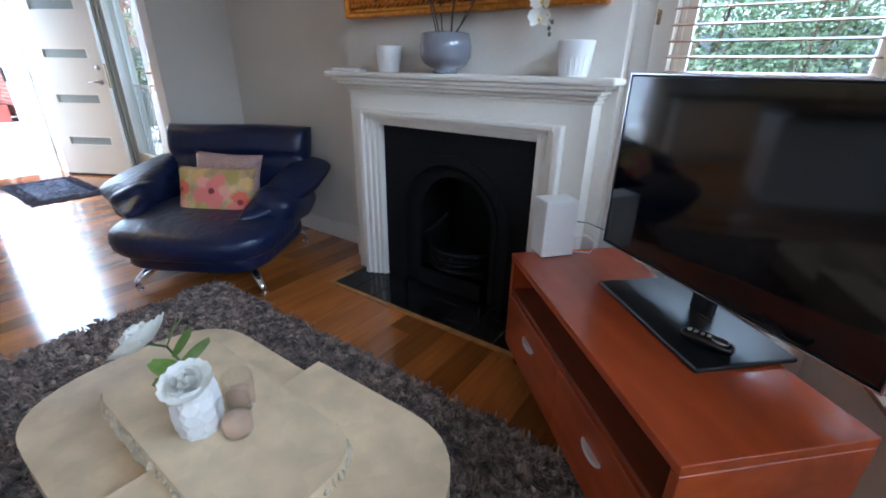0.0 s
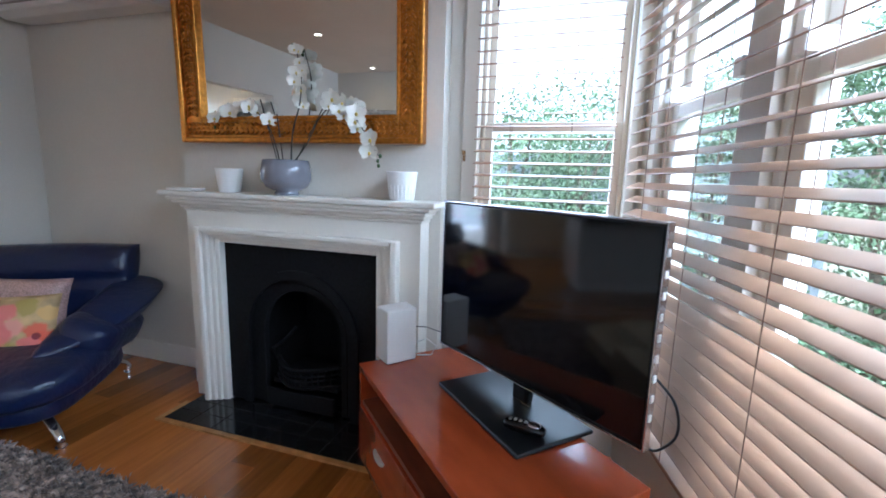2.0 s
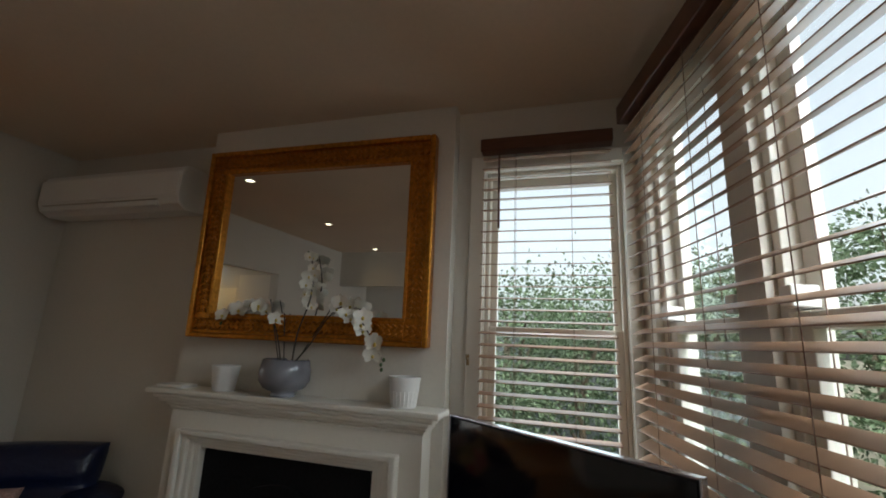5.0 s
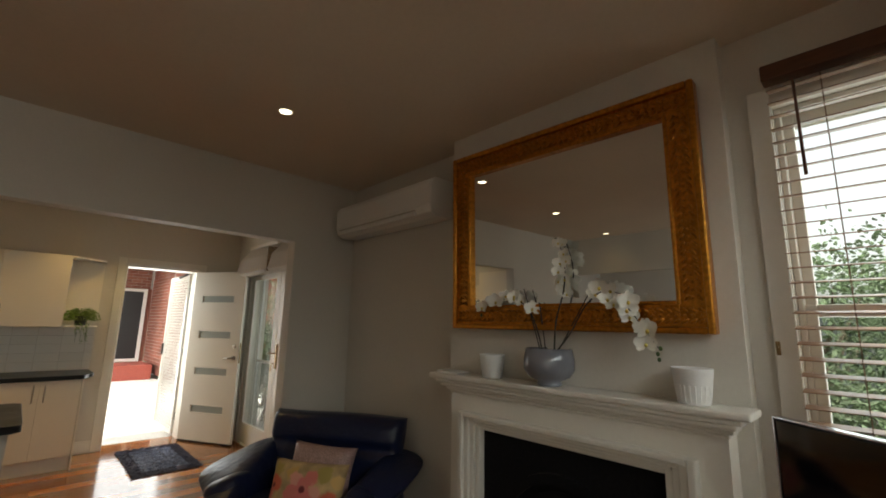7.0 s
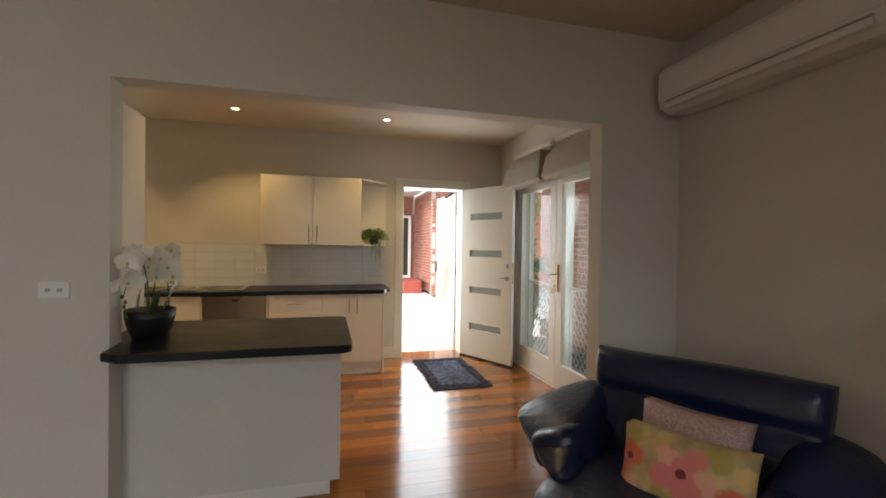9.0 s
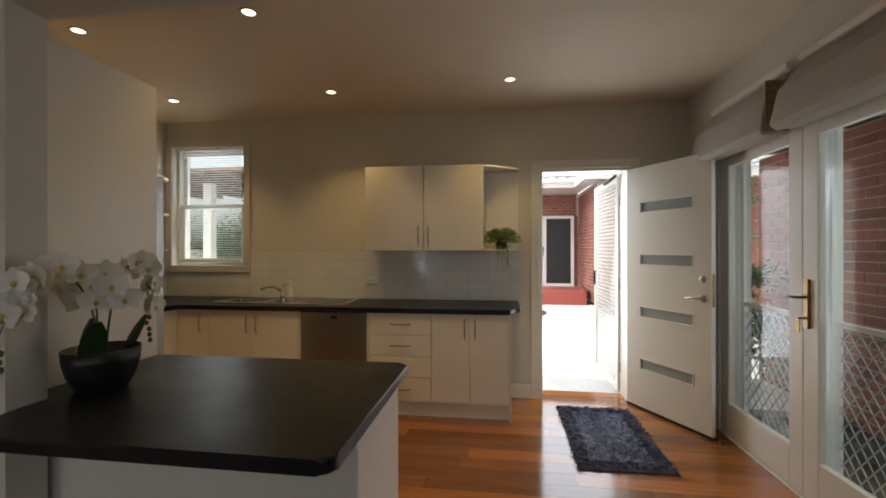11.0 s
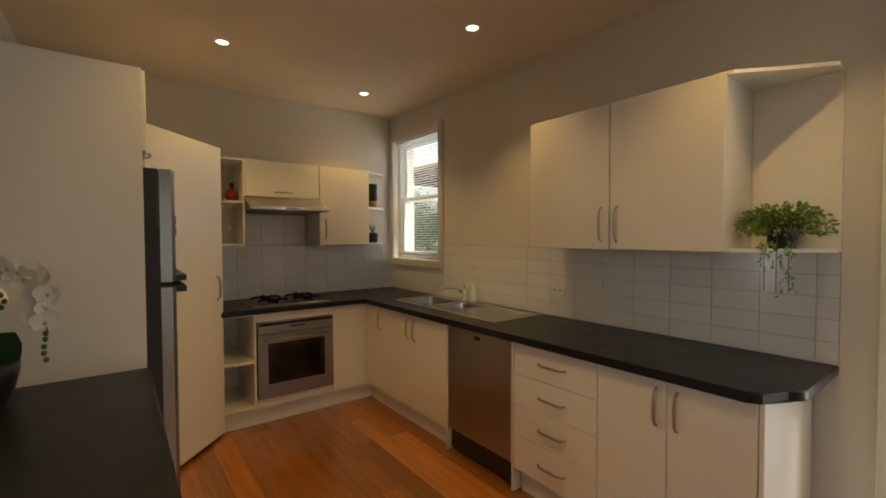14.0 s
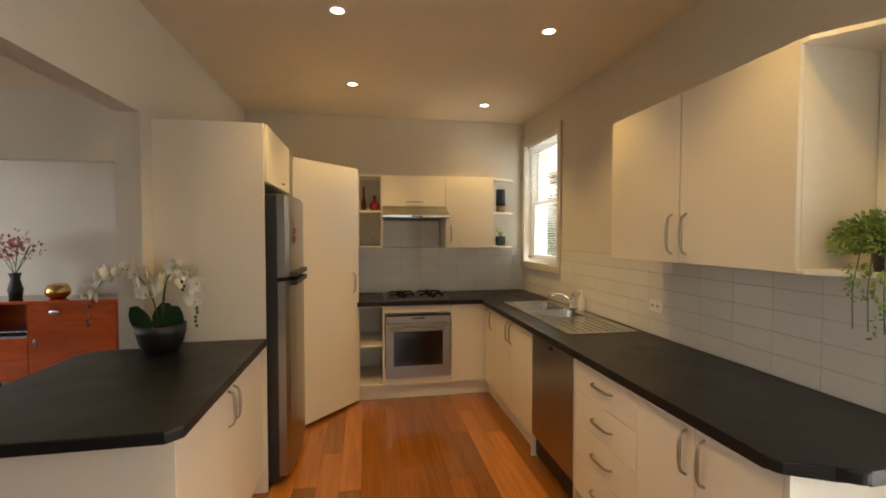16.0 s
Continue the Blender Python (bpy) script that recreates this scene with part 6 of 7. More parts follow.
for s in (-1, 1):
    bm = bmesh.new()
    rings = []
    for y, inner, outer, top, rim, low in WING[s]:
        w = outer - inner
        sec = ((inner, low + 0.02), (inner - 0.01, (low + top) / 2), (inner + 0.06 * w, top - 0.02), (inner + 0.22 * w, top), (inner + 0.6 * w, (top + rim) / 2 + 0.012), (outer - 0.08 * w, rim + 0.006), (outer, rim - 0.008), (outer - 0.12 * w, max(rim - 0.06, low + 0.012)), (inner + 0.62 * w, low - 0.004), (inner + 0.2 * w, low - 0.01))
        rings.append([bm.verts.new((s * x, y, z)) for x, z in sec])
    for a, b in zip(rings, rings[1:]):
        for q in range(10):
            bm.faces.new((a[q], a[(q + 1) % 10], b[(q + 1) % 10], b[q]))
    bm.faces.new(rings[0])
    bm.faces.new(rings[-1])
    sharp = bm.edges.layers.float.new("crease_edge")
    for k, (a, b) in enumerate(zip(rings, rings[1:])):
        for q, c in ((6, 0.9), (3, 0.3)):
            bm.edges.get((a[q], b[q]))[sharp] = c if k < 4 else 0.2
    o = part("arm", bm, LEATHER, t, "padded winged arm", True, True)
    sub = o.modifiers.new("round", "SUBSURF")
    sub.levels, sub.render_levels = 2, 2
    soft("arm_underside", (0.28, 0.58, 0.2), 0.55, pose(s * 0.45, 0.02, 0.385, -8, s * 24, 0))
for x, y, tx, ty in ((-0.18, -0.46, -0.24, -0.56), (0.40, -0.44, 0.50, -0.54), (-0.34, 0.20, -0.40, 0.28), (0.36, 0.20, 0.44, 0.28)):
    part("leg", tube(smooth_line([(x * 0.8, y * 0.85, 0.13), (x * 0.95, y * 0.97, 0.115), (tx * 0.97, ty * 0.98, 0.06), (tx, ty, 0.012), (tx, ty, 0.0)], 3), [0.022] * 6 + [0.019] * 4 + [0.017] * 2 + [0.026], 12), CHROME, t, "curved chrome foot", True, True)

PM = CM @ pose(0.075, 0.02, 0.535, -20, 3, 3)
bm = pillow(0.44, 0.32, 0.13, Matrix())
ob = new("cushion", meshed("cushion", bm, PINKFAB, True))
ob.matrix_basis = PM
tagged(ob, "dusty pink sequinned cushion leaning on the armchair back", "cushion", "armchair cushions")
PM = CM @ pose(0.095, -0.17, 0.475, -19, 0, 0)
bm = pillow(0.50, 0.34, 0.12, Matrix())
ob = new("cushion", meshed("cushion", bm, FLORAL, True))
ob.matrix_basis = PM
tagged(ob, "ochre linen cushion printed with pink and red poppies", "cushion", "armchair cushions")

# ---- rug and coffee table ----
RX0, RX1, RY0, RY1 = -2.07, 0.42, -0.75, 1.48
t = thing("rug", (-0.8, 0.4, 0), "shaggy charcoal-brown pile rug under the coffee table", "rug")
part("backing", box((RX0, RY0, 0.001), (RX1, RY1, 0.012)), PILE, t)
vs, fs = [], []
rnd = random.Random(5)
for k in range(70000):
    if k % 8 == 0:
        tx, ty, ta, tl = rnd.uniform(RX0 + 0.01, RX1 - 0.01), RY1 - 0.01 - (RY1 - RY0 - 0.02) * rnd.random() ** 1.5, rnd.uniform(0, 6.283), rnd.uniform(0.3, 1.2)
    x, y = tx + rnd.gauss(0, 0.014), ty + rnd.gauss(0, 0.014)
    a, ln, lean = ta + rnd.gauss(0, 0.45), rnd.uniform(0.03, 0.055), tl
    dx, dy = math.cos(a), math.sin(a)
    w = rnd.uniform(0.004, 0.009)
    n = len(vs)
    vs += [(x - dy * w, y + dx * w, 0.010), (x + dy * w, y - dx * w, 0.010), (x + dx * lean * ln * 0.5 + dy * w, y + dy * lean * ln * 0.5 - dx * w, 0.010 + ln * 0.7), (x + dx * lean * ln, y + dy * lean * ln, 0.010 + ln * (1 - 0.4 * lean))]
    fs += [(n, n + 1, n + 2), (n, n + 2, n + 3)]
me = bpy.data.meshes.new("pile")
me.from_pydata(vs, [], fs)
me.materials.append(PILE)
ob = new("pile", me)
ob.parent, ob["kind"] = t, "stuff"
ob.matrix_basis = Matrix.Translation((0.8, -0.4, 0))

t = thing("coffee_table", (-0.5, 0.62, 0), "fossil stone coffee table of three stacked rounded slabs", "coffee table")


def slab(x0, x1, y0, y1, rounded_left, rounded_right, n=28):
    r = (y1 - y0) / 2
    pts = []
    if rounded_right:
        pts += [(x1 - r * 0.8 + r * 0.8 * math.copysign(abs(math.cos(a)) ** 0.75, math.cos(a)), (y0 + y1) / 2 + r * math.copysign(abs(math.sin(a)) ** 0.75, math.sin(a))) for a in [-math.pi / 2 + math.pi * i / n for i in range(n + 1)]]
    else:
        pts += [(x1, y0), (x1, y1)]
    if rounded_left:
        pts += [(x0 + r * 0.8 + r * 0.8 * math.copysign(abs(math.cos(a)) ** 0.75, math.cos(a)), (y0 + y1) / 2 + r * math.copysign(abs(math.sin(a)) ** 0.75, math.sin(a))) for a in [math.pi / 2 + math.pi * i / n for i in range(n + 1)]]
    else:
        pts += [(x0, y1), (x0, y0)]
    return pts


def turned(pts, m):
    return [tuple((m @ Vector((x, y, 0))).xy) for x, y in pts]


part("lower_slab", prism(slab(-1.19, -0.52, 0.44, 1.055, True, False), 0.22, 0.325, 0.006), STONE, t)
part("middle_slab", prism(slab(-0.575, 0.01, 0.43, 1.055, False, True), 0.2, 0.40, 0.006), STONE, t)
UP = pose(0, 0, 0, 0, 0, -1.5)
part("upper_slab", prism(turned(slab(-0.955, -0.235, 0.58, 0.885, True, True), UP), 0.326, 0.432, 0.004), STONE, t)
bm = bmesh.new()
ed = turned(slab(-0.957, -0.233, 0.578, 0.887, True, True), UP)
for i in range(len(ed)):
    (xa, ya), (xb, yb) = ed[i], ed[(i + 1) % len(ed)]
    ln = math.hypot(xb - xa, yb - ya)
    for q in range(max(1, int(ln / 0.018))):
        f = (q + 0.5) / max(1, int(ln / 0.018))
        blob((rnd.uniform(0.016, 0.03), rnd.uniform(0.008, 0.014), rnd.uniform(0.05, 0.075)), 0.9, Matrix.Translation((xa + (xb - xa) * f, ya + (yb - ya) * f, 0.39 + rnd.uniform(-0.006, 0.004))) @ pose(0, 0, 0, rnd.uniform(-8, 8), rnd.uniform(-8, 8), rnd.uniform(0, 180)), 6, 4, bm)
ob = part("chipped_edge", bm, STONEROUGH, t, "rough chipped stone edge")
ob["kind"] = "stuff"
part("plinth", prism(slab(-0.92, -0.18, 0.56, 0.93, True, True), 0.03, 0.25), STONE, t)

VB = Vector((-0.565, 0.705, 0.4325))
t = thing("rose_vase", VB, "white diamond-patterned vase with two cream roses", "vase")
bm = bmesh.new()
seg, rows = 20, 9
rings = []
for j in range(rows + 1):
    z = 0.135 * j / rows
    r0 = 0.039 + 0.0145 * math.sin(math.pi * (0.15 + 0.72 * j / rows))
    rings.append([bm.verts.new(VB + Vector((math.cos(2 * math.pi * (i + 0.5 * (j % 2)) / seg), math.sin(2 * math.pi * (i + 0.5 * (j % 2)) / seg), 0)) * (r0 * (1 + 0.045 * (1 if i % 2 else -1) * (j % 2 == 0))) + Vector((0, 0, z))) for i in range(seg)])
for j in range(rows):
    a, b = rings[j], rings[j + 1]
    for i in range(seg):
        o = 0 if j % 2 == 0 else 1
        if o == 0:
            bm.faces.new((a[i], a[(i + 1) % seg], b[i]))
            bm.faces.new((a[(i + 1) % seg], b[(i + 1) % seg], b[i]))
        else:
            bm.faces.new((a[i], b[(i + 1) % seg], b[i]))
            bm.faces.new((a[i], a[(i + 1) % seg], b[(i + 1) % seg]))
bm.faces.new(rings[0])
part("vase", bm, CERAMIC, t, "faceted white vase")


def rose(c, face, size, parent):
    bm = bmesh.new()
    face = face.normalized()
    x = face.cross(Vector((0.3, 0.2, 1))).normalized()
    y = face.cross(x)
    for ring in range(5):
        k = 4 + ring
        for i in range(k):
            a = 2 * math.pi * (i + 0.5 * ring) / k
            d = x * math.cos(a) + y * math.sin(a)
            open_ = 0.10 + 0.22 * ring
            petal(bm, c + d * size * 0.03 * ring, (d * open_ + face * (1 - 0.19 * ring)).normalized(), (face * 0.4 - d).normalized() if ring < 4 else face, size * (0.44 + 0.03 * ring), size * (0.40 + 0.09 * ring))
    r = part("bloom", bm, PETAL, parent, "cream rose bloom", True)
    return r


rose(VB + Vector((0.008, -0.008, 0.128)), Vector((0.25, -0.3, 1)), 0.084, t)
rose(VB + Vector((-0.143, -0.018, 0.18)), Vector((-0.6, -0.35, 0.8)), 0.11, t)
part("stem", tube([VB + Vector(p) for p in ((-0.01, 0.01, 0.10), (-0.04, 0.01, 0.15), (-0.08, 0.0, 0.19), (-0.15, -0.022, 0.182))], 0.003, 6), STEM, t, smooth=True)
for p, d in (((-0.03, 0.0, 0.14), (-0.8, -0.5, 0.1)), ((-0.02, 0.0, 0.13), (-0.7, -0.7, -0.3)), ((-0.08, 0.0, 0.19), (0.3, 0.4, 0.8)), ((-0.06, 0.01, 0.17), (0.4, 0.2, 0.6)), ((-0.05, 0.01, 0.15), (0.2, 0.5, 0.2)), ((-0.09, 0.0, 0.2), (0.5, 0.5, 0.6))):
    bm = bmesh.new()
    petal(bm, VB + Vector(p), Vector(d).normalized(), Vector((0, 0, 1)), 0.07, 0.056)
    part("leaf", bm, LEAF, t, smooth=True)
for p in ((-0.555, 0.80, 0.4325), (-0.482, 0.748, 0.4325)):
    c = thing("candle_glass", p, "clear glass tumbler with a peach candle", "candle", "candles")
    part("wax", lathe([(0, 0.006), (0.030, 0.006), (0.0315, 0.038), (0, 0.039)], p, 24), PEACH, c, smooth=True)
    part("glass", lathe([(0, 0), (0.033, 0), (0.037, 0.088), (0.0355, 0.088), (0.0325, 0.004), (0, 0.004)], p, 28), GLASSCUP, c, smooth=True)

# ---- far end of the living room: sideboard ----
t = thing("sideboard", (-1.6, -3.15, 0), "cherry veneer sideboard with doors, drawers and an open shelf", "sideboard")
SX0, SX1, SY0, SY1 = -2.75, -0.6, -3.37, -2.92
part("top", box((SX0, SY0, 0.83), (SX1, SY1, 0.86), 0.003), CHERRY, t)
MX = -1.19                     # the cupboards end here, the open shelf begins
part("body", boxes(((SX0 + 0.02, SY0 + 0.01, 0.08), (MX, SY1 - 0.02, 0.829)), ((MX, SY0 + 0.01, 0.08), (SX1 - 0.02, SY0 + 0.03, 0.829)), ((MX, SY0 + 0.03, 0.08), (SX1 - 0.02, SY1 - 0.02, 0.50)), ((SX1 - 0.04, SY0 + 0.03, 0.5), (SX1 - 0.02, SY1 - 0.02, 0.829))), CHERRY, t)
for xa, xb in ((SX0 + 0.025, -1.965), (-1.96, MX - 0.004)):
    d = part("drawer_front", box((xa, SY1 - 0.019, 0.665), (xb, SY1, 0.82), 0.002, 1), CHERRY, t)
    part("handle", blob((0.10, 0.03, 0.05), 0.8, Matrix.Translation((xb - 0.23, SY1 + 0.004, 0.745)), 14, 8), SILVER, d, smooth=True)
    d = part("door", box((xa, SY1 - 0.019, 0.10), (xb, SY1, 0.66), 0.002, 1), CHERRY, t)
    part("handle", blob((0.03, 0.03, 0.09), 0.8, Matrix.Translation((xb - 0.06, SY1 + 0.004, 0.45)), 14, 8), SILVER, d, smooth=True)
for z0, z1 in ((0.1, 0.29), (0.30, 0.49)):
    d = part("drawer_front", box((MX + 0.002, SY1 - 0.019, z0), (SX1 - 0.022, SY1, z1), 0.002, 1), CHERRY, t)
    part("handle", blob((0.10, 0.03, 0.05), 0.8, Matrix.Translation(((MX + SX1) / 2 + 0.08, SY1 + 0.004, (z0 + z1) / 2 + 0.02)), 14, 8), SILVER, d, smooth=True)
for x in (SX0 + 0.06, SX1 - 0.06):
    for y in (SY0 + 0.06, SY1 - 0.06):
        part("leg", rod((x, y, 0), (x, y, 0.0795), 0.02, seg=12), SILVER, t)
t = thing("media_player", (-0.9, -3.12, 0.5), "slim silver disc player on the open shelf", "media player")
part("casing", box((-1.15, -3.3, 0.501), (-0.70, -2.98, 0.56), 0.003), SILVER, t)
part("front_panel", box((-1.14, -2.979, 0.51), (-0.71, -2.977, 0.55)), BLACKGLOSS, t)
t = solo("gold_vase", lathe([(0, 0), (0.06, 0), (0.10, 0.04), (0.105, 0.08), (0.085, 0.13), (0.06, 0.145), (0.052, 0.145), (0.07, 0.12), (0, 0.12)], (-1.35, -3.1, 0.86), 32), mat("polished_gold", (0.75, 0.5, 0.2), 0.12, 1.0), "round polished gold vase on the sideboard", "vase", smooth=True, at=(-1.35, -3.1, 0.86))
t = thing("flower_vase", (-0.98, -3.1, 0.86), "tall dark vase with pink flowers on the sideboard", "vase")
part("vase", lathe([(0, 0), (0.05, 0), (0.06, 0.1), (0.035, 0.2), (0.05, 0.26), (0, 0.26)], (-0.98, -3.1, 0.86), 24), DARKGREY, t, smooth=True)
pl = [(Vector((random.gauss(0, 0.11), random.gauss(0, 0.06), 0.50 + random.gauss(0, 0.07))), Vector((random.gauss(0, 1), random.gauss(0, 1), random.gauss(0.5, 1)))) for k in range(160)]
leaves("blossom", pl, 0.05, mat("pink_petal", (0.55, 0.25, 0.25), 0.6, grain=0.3, scale=30), t)
bm = bmesh.new()
for k in range(9):
    a = k * 0.7
    rod((-0.98, -3.1, 1.10), (-0.98 + 0.16 * math.cos(a), -3.1 + 0.08 * math.sin(a), 1.38), 0.003, seg=5, bm=bm)
part("stem", bm, STEM, t)

# ---- outdoors ----
structure("ground", box((-900, -900, -0.5), (900, 900, -0.16)), GROUND, "dark garden soil and grass reaching far off")
structure("pavement_court", box((-15.2, -3.5, -0.159), (-6.361, 9.0, -0.10)), CONCRETE, "pale concrete courtyard paving")
structure("pavement_porch", box((-6.9, 1.0, -0.0995), (-6.361, 2.2, -0.03)), CONCRETE, "concrete door step")


def leafy(name, at, height, spread_xy, n, leaf, material, label, trunk=0.06, seed=1, low=0.25):
    """A tree or tall shrub: tapered trunk, limbs and many small leaves gathered in uneven clumps."""
    r = random.Random(seed)
    t = thing(name, at, label, "tree" if height > 2 else "shrub")
    base = Vector(at)
    top = base + Vector((r.uniform(-0.2, 0.2), r.uniform(-0.2, 0.2), height * 0.75))
    part("trunk", tube([base, base.lerp(top, 0.35) + Vector((0.05, 0.04, 0)), base.lerp(top, 0.7) - Vector((0.04, 0.02, 0)), top], [trunk, trunk * 0.75, trunk * 0.5, trunk * 0.2], 8), BARK, t, smooth=True)
    clumps = []
    for k in range(26):
        a = r.uniform(0, 6.283)
        f = r.uniform(low, 1.0)
        rad = spread_xy * math.sqrt(r.random()) * (1.1 - 0.55 * f)
        c = Vector((math.cos(a) * rad, math.sin(a) * rad, height * f))
        clumps.append((c, spread_xy * r.uniform(0.2, 0.42)))
        if k % 3 == 0:
            part("limb", tube([base.lerp(top, min(0.9, f * 0.7)), base + c * 0.6 + Vector((0, 0, c.z * 0.25)), base + c], [trunk * 0.4, trunk * 0.25, trunk * 0.08], 5), BARK, t)
    pl = []
    for k in range(n):
        c, s = clumps[r.randrange(len(clumps))]
        d = Vector((r.gauss(0, 1), r.gauss(0, 1), r.gauss(0, 0.8)))
        p = c + d * s * 0.5
        if p.z < 0.05:
            p.z = 0.05 + r.random() * 0.2
        pl.append((p, d + Vector((0, 0, -0.3))))
    leaves("crown", pl, leaf, material, t)
    return t


for k, (x, y, h, s) in enumerate(((-0.7, 4.6, 2.1, 0.9), (0.5, 5.0, 2.2, 1.0), (1.6, 4.5, 2.3, 0.9), (2.5, 3.9, 2.6, 0.9), (3.0, 2.6, 3.0, 0.9), (3.3, 1.4, 2.7, 0.9), (3.5, 0.2, 3.0, 0.9), (3.9, -1.2, 2.9, 1.0), (4.2, -2.8, 3.0, 1.1))):
    leafy("garden_tree", (x, y, -0.16), h, s, 10500, 0.042, FOLIAGE if k % 2 else FOLIAGE2, "dense leafy garden tree close to the windows", 0.05, 11 + k, 0.08)
for k, (x, y, h, s) in enumerate(((-0.2, 5.9, 2.3, 1.3), (1.6, 6.0, 2.5, 1.3), (3.2, 5.2, 2.7, 1.3), (4.4, 3.8, 3.0, 1.3), (4.9, 2.2, 2.8, 1.3), (5.1, 0.6, 3.0, 1.3), (5.5, -1.2, 3.0, 1.4))):
    leafy("garden_tree", (x, y, -0.16), h, s, 6500, 0.06, FOLIAGE2 if k % 2 else FOLIAGE, "broad leafy garden tree in the back row", 0.07, 91 + k, 0.06)
for k, (x, y, h, s) in enumerate(((-5.6, 5.6, 2.6, 0.9), (-4.4, 5.2, 2.4, 0.9), (-3.2, 5.5, 2.5, 0.9), (-9.2, -3.6, 2.3, 1.0), (-10.4, -4.6, 2.6, 1.1), (-8.1, -5.2, 2.2, 0.9), (-7.3, -5.9, 2.3, 0.9), (-9.2, -6.2, 2.5, 1.0))):
    leafy("garden_shrub", (x, y, -0.16), h, s, 7000, 0.05, FOLIAGE, "leafy green garden shrub", 0.04, 41 + k, 0.06)
t = thing("garden_fence", (0.5, 6.6, -0.16), "weathered blue-grey paling fence behind the trees", "fence")
me = meshed("paling", box((0, 0, 0), (0.095, 0.018, 1.8), 0.002, 1), FENCE)
for k in range(58):
    s = new("paling", me)
    s.parent = t
    s.location = (-2.9 + 0.1 * k, 0, random.uniform(0, 0.02))
part("rail", box((-2.4, 6.62, 0.3), (3.4, 6.66, 0.38)), FENCE, t)
part("rail", box((-2.4, 6.62, 1.2), (3.4, 6.66, 1.28)), FENCE, t)


def brick_wall(t, m, w, h, limit_rows=None, rnd=random.Random(3)):
    """Bricks laid in running bond on a mortar bed; m puts x along the wall and -y towards the viewer."""
    bed = box((0, 0.006, 0), (w, 0.1, h))
    bed.transform(m)
    part("mortar_bed", bed, MORTAR, t)
    me = BRICKMESH
    half = HALFMESH
    rows = int(h / 0.086)
    rt = ROOT[t].inverted()
    for j in range(rows):
        x = -0.12 * (j % 2)
        while x < w - 0.02:
            whole = x >= 0 and x + 0.23 <= w
            b = new("brick", me if whole else half)
            b.parent = t
            bx0 = x if whole else (0.0 if x < 0 else x)
            if not whole and bx0 + 0.11 > w:
                bpy.data.objects.remove(b)
                break
            b.matrix_basis = rt @ m @ pose(bx0, rnd.uniform(-0.0015, 0.0015), j * 0.086 + 0.005)
            x += 0.24


BRICKMESH = meshed("brick", box((0.005, 0, 0), (0.235, 0.05, 0.076), 0.003, 1), BRICK)
HALFMESH = meshed("brick", box((0.005, 0, 0), (0.115, 0.05, 0.076), 0.003, 1), BRICK)

# the wing across the courtyard
t = thing("brick_house", (-15, 2, -0.1), "single-storey red brick house wing with white sliding door and tiled roof", "house")
HX, WY, EX = -15.0, 2.95, -12.45
brick_wall(t, pose(HX, 2.95, 0.30, 0, 0, 0) @ pose(0, 0, 0), EX - HX, 2.66)
brick_wall(t, pose(HX - 0.0, 0.5, 2.36, 0, 0, 90), 2.44, 0.62)
part("wall", boxes(((HX - 0.25, -3.0, 0.28), (HX - 0.02, 0.9, 3.0)), ((HX - 0.25, 2.84, 0.28), (HX - 0.02, WY, 3.0)), ((HX + 0.001, WY + 0.11, 0.0), (EX - 0.11, 8.0, 3.0)), ((HX - 0.25, 0.9, 2.36), (HX - 0.11, 2.84, 3.0))), BRICK, t)
brick_wall(t, pose(EX, WY, 0.0, 0, 0, 90), 1.9, 2.97)
part("verandah_floor", box((HX, -3.0, -0.099), (-13.7, WY - 0.001, 0.28), 0.01), REDSTEP, t, "red painted verandah step")
part("soffit", box((HX - 0.2, -3.0, 3.0), (-13.4, WY, 3.03)), WHITEPLASTIC, t)
part("fascia", box((-13.4, -3.0, 2.96), (-13.37, 2.6, 3.17)), WHITEPLASTIC, t)
part("gutter", box((-13.37, -3.0, 3.07), (-13.25, 2.6, 3.19), 0.02), WHITEPLASTIC, t)
part("fascia", box((-13.4, 2.57, 2.96), (-12.0, 2.60, 3.17)), WHITEPLASTIC, t)
part("fascia", box((-12.03, 2.6, 2.96), (-12.0, 8.0, 3.17)), WHITEPLASTIC, t)
part("soffit", box((-13.37, 2.601, 3.0), (-12.031, 8.0, 3.03)), WHITEPLASTIC, t)
win = part("sliding_door", boxes(((HX, 0.95, 0.29), (HX + 0.06, 1.03, 2.35)), ((HX, 2.74, 0.29), (HX + 0.06, 2.83, 2.35)), ((HX, 1.03, 2.27), (HX + 0.06, 2.74, 2.35)), ((HX, 1.03, 0.29), (HX + 0.06, 2.74, 0.37)), ((HX + 0.01, 1.89, 0.37), (HX + 0.08, 2.04, 2.27))), WHITEPLASTIC, t, "white framed sliding glass door")
part("pane", box((HX + 0.02, 1.03, 0.37), (HX + 0.03, 1.89, 2.27)), SCREEN, win, "dark reflecting glass")
part("insect_screen", box((HX + 0.03, 2.04, 0.37), (HX + 0.04, 2.74, 2.27)), DARKGREY, win, "dark insect screen")
part("door_handle", box((HX + 0.081, 1.93, 1.2), (HX + 0.12, 1.96, 1.45), 0.005), BLACKPLASTIC, win)
# roof tiles in courses
vs, fs = [], []
